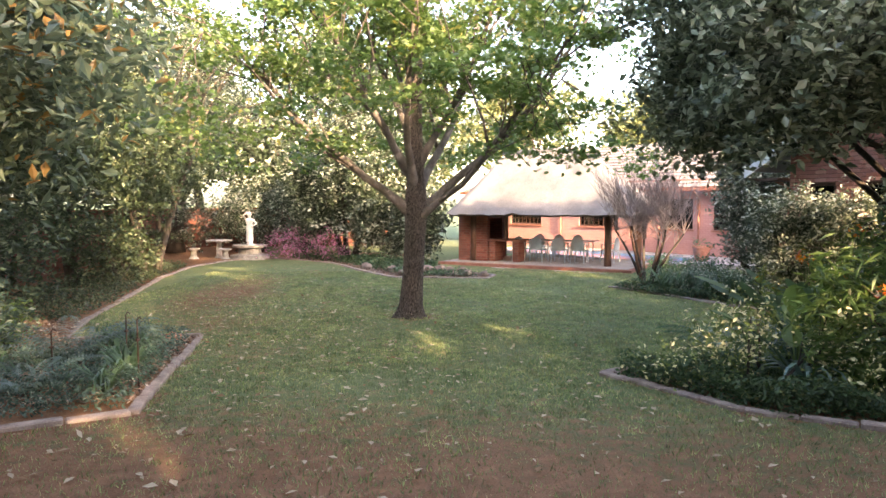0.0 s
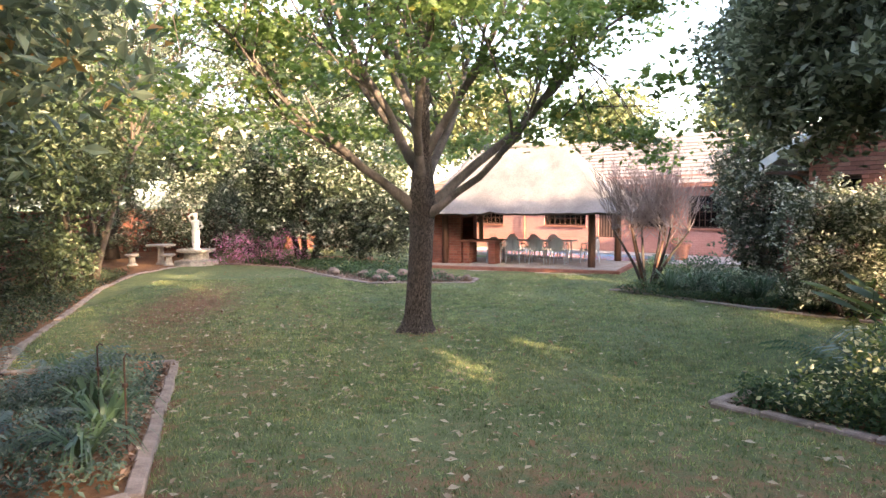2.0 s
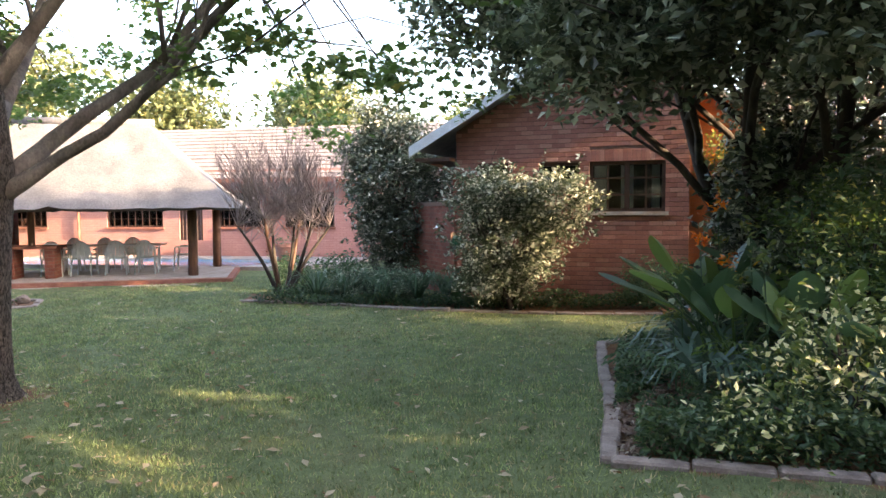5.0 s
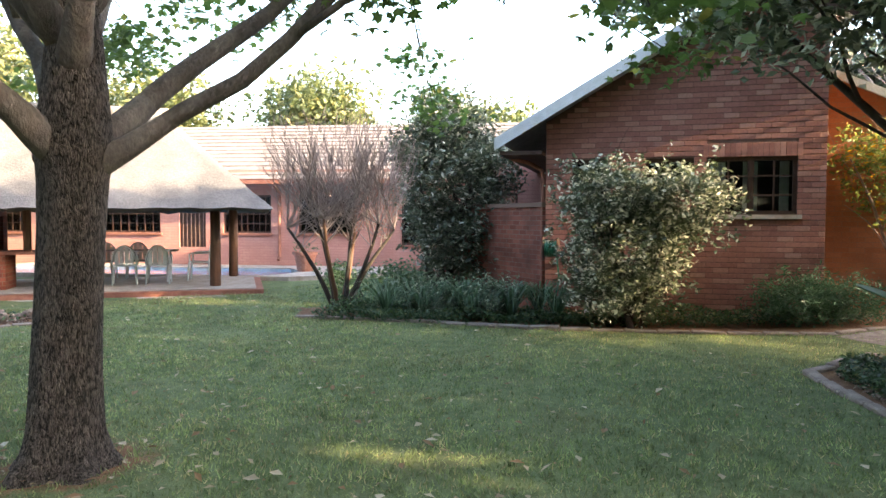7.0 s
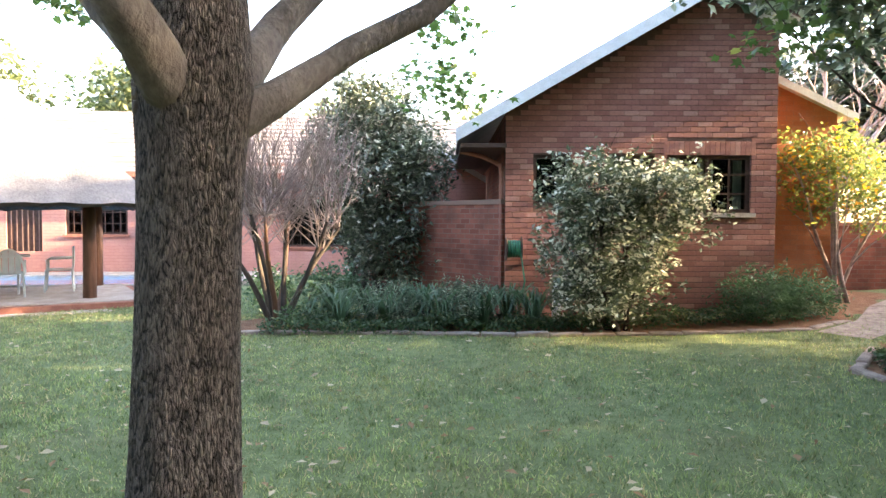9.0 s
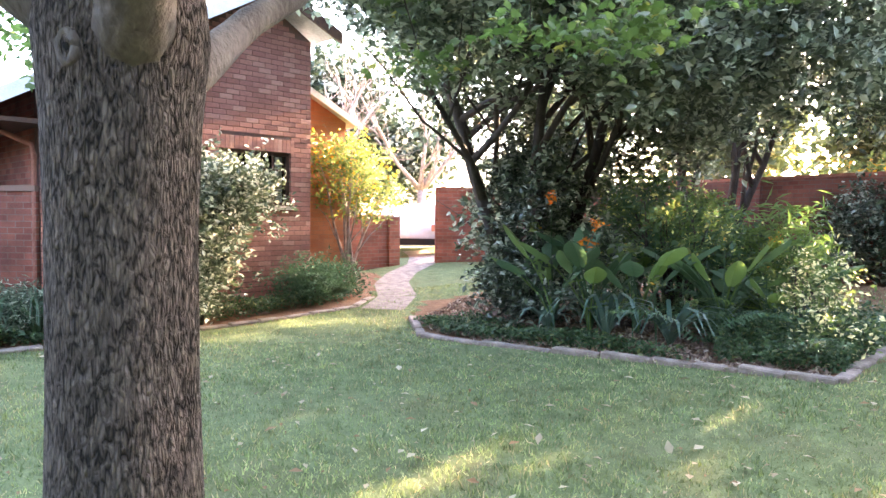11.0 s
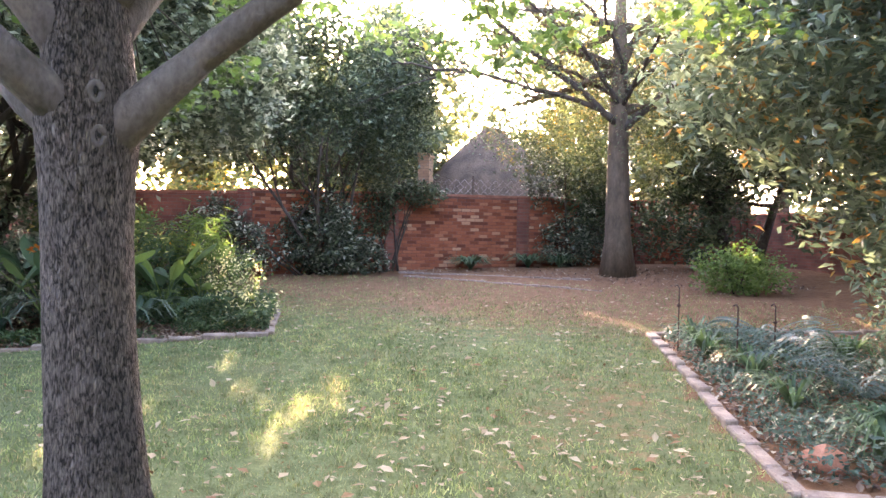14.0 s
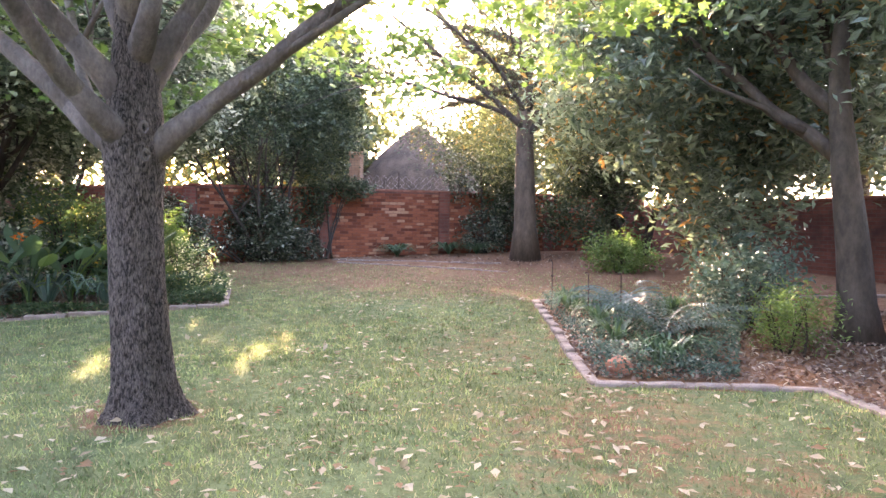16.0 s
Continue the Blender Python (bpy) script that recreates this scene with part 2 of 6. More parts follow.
def gz(x, y):
    """Height of the ground."""
    z = np.interp(y, [-30, -4, -2, 0, 3, 7.7, 10, 14, 60], [0.32, 0.3, 0.22, 0.1, -0.02, -0.2, -0.36, -0.38, -0.42])
    return z + 0.035 * np.clip(np.asarray(x) - 7.0, 0, 9) * np.interp(y, [2, 6, 12, 16], [0, 1, 1, 0])


def ground_z(x, y):
    return float(gz(x, y))


rng = np.random.default_rng(7)


def leaves_mesh(centres, size, aspect=0.5, droop=0.3, up=0.4, spread=None):
    """Folded leaf blades at the centres: four points and two triangles a leaf."""
    n = len(centres)
    d = rng.normal(size=(n, 3))
    d[:, 2] = d[:, 2] * 0.6 - droop
    d /= np.linalg.norm(d, axis=1)[:, None]
    u = rng.normal(size=(n, 3))
    u[:, 2] += up * 3
    s = np.cross(d, u)
    s /= np.linalg.norm(s, axis=1)[:, None] + 1e-9
    nn = np.cross(s, d)
    L = (size * rng.uniform(0.6, 1.3, n))[:, None]
    a = centres - d * L * 0.5
    b = centres + d * L * 0.5
    c1 = centres + s * L * aspect * 0.5 + nn * L * 0.1
    c2 = centres - s * L * aspect * 0.5 + nn * L * 0.1
    v = np.stack([a, c1, b, c2], 1).reshape(-1, 3)
    i = np.arange(n)[:, None] * 4
    f = np.concatenate([i + [0, 1, 2], i + [0, 2, 3]], 1).reshape(-1, 3)
    return v, f


def in_blobs(blobs, count, shell=0.55, clump=0.0, per=1):
    """Points within ellipsoids (x, y, z, rx, ry, rz), thicker near the outside, gathered in clumps, with gaps."""
    vol = np.array([b[3] * b[4] * b[5] for b in blobs]) ** 0.8
    k = max(1, count // per)
    pick = rng.choice(len(blobs), k, p=vol / vol.sum())
    B = np.array([b[:6] for b in blobs])[pick]
    d = rng.normal(size=(k, 3))
    d /= np.linalg.norm(d, axis=1)[:, None]
    r = (shell + (1 - shell) * rng.uniform(0, 1, k)) * (1 + 0.17 * np.sin(d[:, 0] * 7 + B[:, 0]) + 0.17 * np.sin(d[:, 1] * 9 + d[:, 2] * 6 + B[:, 1]))
    c = B[:, :3] + d * B[:, 3:6] * r[:, None]
    out = np.repeat(c, per, axis=0)
    return out + rng.normal(size=out.shape) * clump


# gaps in the tree tops through which the low sun reaches the lawn: x, y, width
SUN_GAPS = [(1.06, 11.73, 0.07), (1.5, 11.05, 0.07), (1.26, 10.7, 0.05), (1.69, 9.2, 0.13), (2.0, 9.05, 0.1), (2.24, 10.2, 0.06), (2.05, 9.5, 0.09), (1.86, 9.36, 0.08), (0.8, 9.9, 0.05), (-0.06, 10.45, 0.06), (-0.1, 9.95, 0.08), (-0.26, 11.2, 0.07), (2.45, 16.9, 0.16), (2.66, 12.11, 0.06), (3.48, 10.69, 0.08), (1.9, 9.9, 0.04), (0.35, 10.3, 0.04), (3.4, 6.8, 0.25), (2.8, 7.2, 0.16), (3.9, 6.3, 0.2)]


def sun_gap(pts):
    """Which points (in the world) stand in one of the gaps."""
    s = np.array(sd)
    hit = np.zeros(len(pts), bool)
    for x, y, w in SUN_GAPS:
        d = pts - np.array([x, y, -0.35])
        along = d @ s
        off = np.linalg.norm(d - along[:, None] * s, axis=1)
        hit |= (off < 1.35 * w + 0.005 * along) & (along > 0)
    return hit


def crown(name, parent, blobs, count, size, material, label="", aspect=0.5, clump=0.12, per=10, shell=0.55, droop=0.3, part_name="crown"):
    pts = in_blobs(blobs, count, shell, clump, per)
    pts = pts[(pts[:, 2] > gz(pts[:, 0], pts[:, 1]) + 0.03) & ~(sun_gap(pts) & (pts[:, 2] > 1.3))]
    if parent is not None:
        o = np.array(parent.matrix_world.translation)
        pts = pts - o
    v, f = leaves_mesh(pts, size, aspect, droop)
    return raw(part_name, v, f, material, parent, label, "stuff")


def wander(rnd, start, way, length, steps, bend, lift=0.0):
    pts, p, d = [Vector(start)], Vector(start), Vector(way).normalized()
    for _ in range(steps):
        d = (d + Vector((rnd.uniform(-bend, bend), rnd.uniform(-bend, bend), rnd.uniform(-bend, bend) + lift))).normalized()
        p = p + d * (length / steps)
        pts.append(p.copy())
    return pts


def branches(bm, rnd, path, r0, depth, tips, spread=0.8, lift=0.05, kids=4, sides=7):
    """A limb with its twigs, in bm; the ends of the twigs go to tips."""
    n = len(path)
    radii = [r0 * (1 - 0.75 * i / (n - 1)) for i in range(n)]
    tube(bm, path, radii, sides)
    length = sum((a - b).length for a, b in zip(path, path[1:]))
    tips.extend(path[-2:] if depth else path[1:])
    if depth == 0:
        return
    for k in range(kids):
        f = 0.3 + 0.65 * (k + rnd.random()) / kids
        i = min(n - 2, int(f * (n - 1)))
        start = path[i]
        along = (path[i + 1] - path[i]).normalized()
        side = Vector((rnd.uniform(-1, 1), rnd.uniform(-1, 1), rnd.uniform(-0.4, 0.8)))
        way = along + side * spread
        sub = wander(rnd, start, way, length * rnd.uniform(0.35, 0.6), 5, 0.22, lift)
        branches(bm, rnd, sub, radii[i] * 0.6, depth - 1, tips, spread, lift, max(2, kids - 1), max(3, sides - 2))


def lobed_mesh(centres, size, droop=0.35):
    """Flat lobed leaves: a fan of five points with notches between."""
    n = len(centres)
    up = rng.normal(size=(n, 3)) * 0.55 + np.array([0, 0, 1.0])
    up /= np.linalg.norm(up, axis=1)[:, None]
    a = rng.normal(size=(n, 3))
    a -= up * (a * up).sum(1)[:, None]
    a /= np.linalg.norm(a, axis=1)[:, None]
    b = np.cross(up, a)
    L = (size * rng.uniform(0.6, 1.25, n))[:, None]
    V = []
    for ang, r in ((180, 0.45), (235, 0.5), (270, 0.3), (300, 0.62), (330, 0.3), (0, 0.72), (30, 0.3), (60, 0.62), (90, 0.3), (125, 0.5)):
        t = radians(ang)
        V.append(centres + (a * math.cos(t) + b * math.sin(t)) * L * r * 0.8 - up * L * droop * r * r)
    v = np.stack(V, 1).reshape(-1, 3)
    return v, np.arange(n * 10).reshape(n, 10)


# ---------------------------------------------------------------- plan
BED_WEST = [(-2.78, 6.15), (-3.86, 11.2), (-5.9, 10.9), (-6.4, 12.5), (-7.0, 15.5), (-7.9, 20.0), (-8.3, 24.0), (-7.6, 26.6), (-6.2, 27.3), (-9, 36), (-14, 36), (-12, 3.6), (-9, 4.2), (-3.7, 5.6)]
BED_ISLAND = [(1.86, 7.88), (2.75, 6.2), (3.9, 5.45), (6.5, 4.9), (8.6, 5.6), (9.2, 7.6), (8.4, 9.6), (7.2, 10.2), (5.68, 10.48), (4.15, 9.42), (3.25, 8.75)]
BED_EAST = [(4.5, 17.75), (5.21, 16.5), (6.2, 14.35), (7.3, 12.4), (8.35, 10.85), (9.3, 10.4), (12.6, 9.6), (13.5, 11), (10.3, 11.8), (7.9, 15.2), (6.6, 18.2), (5.2, 18.6)]
BED_POND = [(-6.2, 27.5), (-3.7, 25.3), (-2.2, 22.0), (-1.2, 20.2), (1.48, 19.8), (1.8, 20.7), (0.3, 23.5), (-1.0, 30), (-7, 33)]
BED_SOUTH = [(9, 6.0), (6.3, 2.2), (3.9, -0.2), (1.6, -0.6), (-2.3, -0.2), (-3.2, 0.6), (-4.2, 2.2), (-9.0, 3.8), (-12, 3.6), (-12, -12), (20, -12)]
BEDS = [BED_WEST, BED_ISLAND, BED_EAST, BED_POND, BED_SOUTH]


def inside(px, py, poly):
    hit = np.zeros(np.shape(px), bool)
    for (x0, y0), (x1, y1) in zip(poly, poly[1:] + poly[:1]):
        cross = ((y0 > py) != (y1 > py)) & (px < (x1 - x0) * (py - y0) / ((y1 - y0) or 1e-9) + x0)
        hit ^= cross
    return hit


def in_beds(px, py):
    m = np.zeros(np.shape(px), bool)
    for b in BEDS:
        m |= inside(px, py, b)
    return m


def wear(px, py):
    """How bare the lawn is: 0 green, 1 soil."""
    w = np.interp(py, [0.5, 3.5, 5.5, 8.5], [1.0, 0.85, 0.6, 0.1]) * np.interp(px, [-1, 4], [1, 0.75])
    w = np.maximum(w, 0.4 * np.exp(-(((px + 2.6) / 1.5) ** 2 + ((py - 9.5) / 3.5) ** 2)))
    w = np.maximum(w, 0.5 * np.exp(-(((px + 4.0) / 1.6) ** 2 + ((py - 12.5) / 2.6) ** 2)))
    w = np.maximum(w, 0.75 * np.exp(-(((px + 5.0) / 1.4) ** 2 + ((py - 17) / 5) ** 2)))
    w = np.maximum(w, 0.5 * np.exp(-(((px + 2.8) / 1.2) ** 2 + ((py - 5.0) / 2.0) ** 2)))
    w = np.maximum(w, 0.95 * np.exp(-((px + 0.45) ** 2 + (py - 13.11) ** 2) / 0.3))
    return w


# ---------------------------------------------------------------- ground
def make_ground():
    xs = np.concatenate([[-2500, -600, -150, -50, -25], np.arange(-14, 20.01, 0.2), [24, 30, 50, 150, 600, 2500]])
    ys = np.concatenate([[-2500, -600, -150, -50, -25], np.arange(-9, 34.01, 0.2), [38, 45, 60, 150, 600, 2500]])
    X, Y = np.meshgrid(xs, ys)
    Z = gz(X, Y) + 0.012 * np.sin(X * 1.7) * np.cos(Y * 1.3)
    Z = np.where(inside(X, Y, POOL), Z - 1.3, Z)
    n, m = X.shape
    idx = np.arange(n * m).reshape(n, m)
    F = np.stack([idx[:-1, :-1], idx[:-1, 1:], idx[1:, 1:], idx[1:, :-1]], -1).reshape(-1, 4)
    k = Mat("lawn_and_soil", 0.95, 0, 0.2)
    v = k.coords("Object")
    at = k.nt.nodes.new("ShaderNodeAttribute")
    at.attribute_name = "soil"
    n1, n2, n3 = k.noise(v, 0.9, 5), k.noise(v, 60, 3), k.noise(v, 6.0, 6, 0.7)
    grass = k.mix(k.ramp(n3, (0.3, (0, 0, 0)), (0.7, (1, 1, 1))), (0.08, 0.105, 0.045), (0.19, 0.225, 0.1))
    grass = k.mix(k.ramp(n1, (0.5, (0, 0, 0)), (0.75, (0.45, 0.45, 0.45))), grass, (0.17, 0.14, 0.075))
    soil = k.mix(k.ramp(n3, (0.3, (0, 0, 0)), (0.7, (1, 1, 1))), (0.13, 0.062, 0.032), (0.27, 0.145, 0.08))
    s = k.nt.nodes.new("ShaderNodeMath")
    s.operation = "ADD"
    k.put(s.inputs[0], at.outputs["Fac"])
    k.put(s.inputs[1], k.ramp(n3, (0.25, (0, 0, 0)), (0.75, (0.6, 0.6, 0.6))))
    col = k.mix(k.ramp(s.outputs[0], (0.62, (0, 0, 0)), (0.92, (1, 1, 1))), grass, soil)
    col = k.mix(0.55, col, k.ramp(n2, (0.3, (0.5, 0.5, 0.5)), (0.7, (1.2, 1.2, 1.2))), "MULTIPLY")
    k.bump(n2, 0.8, 0.02)
    ob = raw("ground", np.stack([X, Y, Z], -1).reshape(-1, 3), F, k.done(col), None, "worn green lawn with patches of red-brown soil", "structure", True)
    ob["category"] = "ground"
    a = ob.data.attributes.new("soil", "FLOAT", "POINT")
    a.data.foreach_set("value", np.where(in_beds(X, Y), 1.0, wear(X, Y)).astype(np.float32).ravel())
    return ob


UX, UY = 0.582, -0.813   # along the wing's front, to the east
VX, VY = 0.813, 0.582    # away from the lawn


def uv(u, v):
    return (UX * u + VX * v, UY * u + VY * v)


def frame_m(x, y, ax, ay, z=0.0):
    """A pose at x, y whose x axis runs along (ax, ay)."""
    return pose(x, y, z, 0, 0, math.degrees(math.atan2(ay, ax)))


POOL = [uv(-24.5, 20.45), uv(-14.9, 20.45), uv(-14.4, 21.9), uv(-15.2, 23.1), uv(-24.5, 23.1)]


def uv_box(ob):
    """UVs in metres: along the face, and up."""
    me = ob.data
    lay = me.uv_layers.new(name="UVMap")
    for p in me.polygons:
        n = p.normal
        for li in p.loop_indices:
            c = me.vertices[me.loops[li].vertex_index].co
            if abs(n.z) > 0.7:
                lay.data[li].uv = (c.x, c.y)
            elif abs(n.x) > abs(n.y):
                lay.data[li].uv = (c.y, c.z)
            else:
                lay.data[li].uv = (c.x, c.z)
    return ob


BRICK_PINK = bricky("painted_pink_brick", (0.46, 0.22, 0.175), (0.5, 0.25, 0.2), (0.4, 0.18, 0.145), (0.36, 0.165, 0.13), 0.232, 0.085, 0.01)
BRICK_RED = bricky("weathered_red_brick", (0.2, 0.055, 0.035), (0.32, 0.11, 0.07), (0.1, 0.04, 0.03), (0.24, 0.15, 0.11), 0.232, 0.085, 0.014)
# darker copy of the red brick, with tree shade put into its colour
SHADE_BRICK = bricky("old_brick_with_shade", (0.15, 0.045, 0.03), (0.23, 0.082, 0.055), (0.07, 0.033, 0.026), (0.16, 0.105, 0.08), 0.232, 0.085, 0.014)
MORTAR = speckled("mortar", (0.11, 0.06, 0.046), (0.165, 0.095, 0.073), 8, 0.95, 0.5, 90)
FACE_BRICK = None


def face_brick(name="face_brick", c=((0.17, 0.055, 0.035), (0.24, 0.085, 0.055), (0.3, 0.12, 0.08), (0.38, 0.2, 0.145))):
    k = Mat(name, 0.85)
    oi = k.nt.nodes.new("ShaderNodeObjectInfo")
    geo = k.nt.nodes.new("ShaderNodeNewGeometry")
    add = k.nt.nodes.new("ShaderNodeMath")
    add.operation = "ADD"
    k.put(add.inputs[0], oi.outputs["Random"])
    k.put(add.inputs[1], geo.outputs["Random Per Island"])
    fr = k.nt.nodes.new("ShaderNodeMath")
    fr.operation = "FRACT"
    k.put(fr.inputs[0], add.outputs[0])
    v = k.coords("Object")
    n = k.noise(v, 30, 4)
    col = k.ramp(fr.outputs[0], (0.0, c[0]), (0.4, c[1]), (0.8, c[2]), (1.0, c[3]))
    col = k.mix(0.5, col, k.ramp(n, (0.3, (0.6, 0.6, 0.6)), (0.7, (1.15, 1.15, 1.15))), "MULTIPLY")
    k.bump(n, 0.4, 0.004)
    return k.done(col)


FACE_BRICK = face_brick("face_brick", ((0.25, 0.108, 0.085), (0.3, 0.132, 0.105), (0.335, 0.152, 0.122), (0.4, 0.215, 0.175)))
OLD_BRICK = face_brick("old_brick", ((0.11, 0.03, 0.014), (0.24, 0.068, 0.03), (0.3, 0.1, 0.048), (0.42, 0.24, 0.15)))
FRAME_BROWN = speckled("dark_brown_frame", (0.05, 0.025, 0.018), (0.085, 0.045, 0.03), 12, 0.5, 0.2, 50)
WHITE_METAL = speckled("white_painted_metal", (0.62, 0.64, 0.64), (0.74, 0.75, 0.75), 6, 0.45, 0.1, 60)
GREY_STONE = speckled("cast_stone", (0.26, 0.235, 0.21), (0.43, 0.4, 0.36), 9, 0.85, 0.5, 60)
PALE_STONE = speckled("white_limestone", (0.6, 0.59, 0.56), (0.76, 0.75, 0.72), 9, 0.8, 0.3, 60)
KERB = speckled("concrete_kerb", (0.2, 0.145, 0.12), (0.36, 0.28, 0.235), 7, 0.9, 0.6, 70)
PAVING = speckled("pale_paving", (0.32, 0.27, 0.23), (0.46, 0.4, 0.35), 4, 0.9, 0.4, 60)
REDTILE = speckled("red_paver", (0.24, 0.09, 0.06), (0.36, 0.15, 0.1), 5, 0.8, 0.4, 60)
TERRACOTTA = speckled("terracotta", (0.4, 0.16, 0.1), (0.52, 0.24, 0.16), 10, 0.8, 0.3, 80)
POLE = speckled("varnished_pole", (0.1, 0.045, 0.025), (0.2, 0.1, 0.06), 5, 0.6, 0.4, 30, stretch=(1, 1, 0.15))
THATCH = speckled("grey_thatch", (0.105, 0.1, 0.1), (0.172, 0.16, 0.157), 1.2, 0.95, 0.55, 24, stretch=(1, 1, 0.5), dist=0.02)
THATCH_OLD = speckled("dark_thatch", (0.062, 0.042, 0.028), (0.13, 0.09, 0.06), 2.5, 0.95, 1.0, 30, stretch=(1, 1, 0.35), dist=0.04)
# thatch darkened in colour for the shade under the eave
SHADE_THATCH = speckled("thatch_with_shade", (0.06, 0.045, 0.035), (0.11, 0.085, 0.065), 6, 0.95, 0.8, 50)
# brick colour holds the orange glow of sunlight
SUN_TINTED_BRICK = bricky("brick_with_sun_glow", (0.42, 0.16, 0.08), (0.5, 0.21, 0.11), (0.34, 0.13, 0.07), (0.36, 0.2, 0.13))
TAN_BRICK = bricky("tan_brick", (0.24, 0.14, 0.08), (0.32, 0.2, 0.12), (0.2, 0.11, 0.065), (0.12, 0.09, 0.07))
HOSEGREEN = speckled("green_hose", (0.03, 0.16, 0.09), (0.05, 0.24, 0.13), 10, 0.5, 0.1)
TAN_BAR = speckled("tan_window_bar", (0.14, 0.085, 0.065), (0.2, 0.13, 0.105), 6, 0.6, 0.2, 40)
DARK = speckled("near_black", (0.012, 0.01, 0.009), (0.02, 0.017, 0.015), 3, 0.9, 0.1)
CURTAIN = speckled("white_curtain", (0.7, 0.72, 0.75), (0.84, 0.85, 0.87), 4, 0.9, 0.4, 20, stretch=(6, 6, 0.3))
POOLBLUE = speckled("blue_pool_plaster", (0.05, 0.3, 0.5), (0.08, 0.38, 0.6), 3, 0.6, 0.2)
CHAIRPLASTIC = speckled("pale_green_plastic", (0.52, 0.58, 0.56), (0.68, 0.72, 0.71), 6, 0.45, 0.1)
GREYROOF = speckled("pale_roof_sheet", (0.42, 0.44, 0.45), (0.56, 0.58, 0.59), 3, 0.5, 0.2, 20)
ROOFTILE = speckled("weathered_roof_tile", (0.17, 0.14, 0.128), (0.27, 0.225, 0.205), 3, 0.9, 0.4, 40)


def glass():
    """Clear panes: mostly see-through, with a mirror sheen that grows at a slant."""
    k = Mat("window_glass", 0.03, 0, 0.6)
    nt = k.nt
    tr, gl, fr, mx = (nt.nodes.new("ShaderNode" + n) for n in ("BsdfTransparent", "BsdfGlossy", "Fresnel", "MixShader"))
    tr.inputs[0].default_value = (0.8, 0.85, 0.85, 1)
    gl.inputs["Roughness"].default_value = 0.03
    fr.inputs[0].default_value = 1.5
    nt.links.new(fr.outputs[0], mx.inputs[0])
    nt.links.new(tr.outputs[0], mx.inputs[1])
    nt.links.new(gl.outputs[0], mx.inputs[2])
    nt.links.new(mx.outputs[0], nt.nodes["Material Output"].inputs[0])
    return k.m


GLASS = glass()


def water():
    k = Mat("pool_water", 0.04, 0, 0.6)
    v = k.coords("Object")
    k.bump(k.noise(v, 6, 3), 0.15, 0.02)
    k.b.inputs["Coat Weight"].default_value = 0.5
    return k.done((0.07, 0.42, 0.78))


def pond():
    k = Mat("dark_pond_water", 0.06, 0, 0.6)
    k.bump(k.noise(k.coords("Object"), 5, 3), 0.1, 0.01)
    return k.done((0.03, 0.045, 0.025))


POND = pond()


# ---------------------------------------------------------------- windows and walls
def window(name, parent, m, w, h, cols, rows, sill=True, curtain=False, leaf_split=1, bars=0.028):
    """A window in local x (width) and z (height), its face at y = 0 and its room towards +y."""
    bm = bmesh.new()
    for a, b, c, d in ((0, w, 0, 0.06), (0, w, h - 0.06, h), (0, 0.06, 0.06, h - 0.06), (w - 0.06, w, 0.06, h - 0.06)):
        box(bm, a, b, 0.05, 0.11, c, d)
    for i in range(1, leaf_split):
        x = w * i / leaf_split
        box(bm, x - 0.045, x + 0.045, 0.045, 0.105, 0.06, h - 0.06)
    win = new(name)
    win.parent = parent
    win.matrix_local = m
    tagged(win, kind="structure" if parent is None else "")
    part("window_frame", bm, FRAME_BROWN, win)
    for i in range(1, cols):
        b2 = bmesh.new()
        x = w * i / cols
        box(b2, x - bars / 2, x + bars / 2, 0.03, 0.05, 0.04, h - 0.04)
        part("glazing_bar", b2, FRAME_BROWN if bars < 0.03 else TAN_BAR, win)
    for i in range(1, rows):
        b2 = bmesh.new()
        z = h * i / rows
        box(b2, 0.04, w - 0.04, 0.024, 0.046, z - bars / 2, z + bars / 2)
        part("glazing_bar", b2, FRAME_BROWN if bars < 0.03 else TAN_BAR, win)
    b3 = bmesh.new()
    box(b3, 0.05, w - 0.05, 0.075, 0.082, 0.05, h - 0.05)
    part("pane", b3, GLASS, win)
    if sill:
        b4 = bmesh.new()
        box(b4, -0.06, w + 0.06, -0.07, 0.05, -0.07, -0.003)
        part("window_sill", b4, PAVING if parent is WING else REDTILE, win)
    return win


def wall_with_holes(name, m, length, height, thick, holes, material, label, profile=None, parent=None, z0=-0.6):
    """A wall in local x and z, face at y = 0; holes are (x0, x1, z0, z1) and go through it. profile(x): top height."""
    bm = bmesh.new()
    cuts = sorted({0.0, length, *[h[0] for h in holes], *[h[1] for h in holes]})
    if profile:
        cuts = sorted({*cuts, *[length * i / 24 for i in range(25)]})
    for a, b in zip(cuts, cuts[1:]):
        if b - a < 1e-4:
            continue
        mid = (a + b) / 2
        spans = sorted([(h[2], h[3]) for h in holes if h[0] - 1e-6 <= a and h[1] + 1e-6 >= b])
        z = z0
        for s0, s1 in spans:
            box(bm, a, b, 0, thick, z, s0)
            z = s1
        vs = box(bm, a, b, 0, thick, z, 1.0)
        for v_, x in zip(vs[4:], (a, b, a, b)):
            v_.co.z = profile(x) if profile else height
    bmesh.ops.remove_doubles(bm, verts=bm.verts[:], dist=0.0005)
    ob = part(name, bm, material, parent, label, "structure")
    ob.matrix_world = m
    uv_box(ob)
    return ob


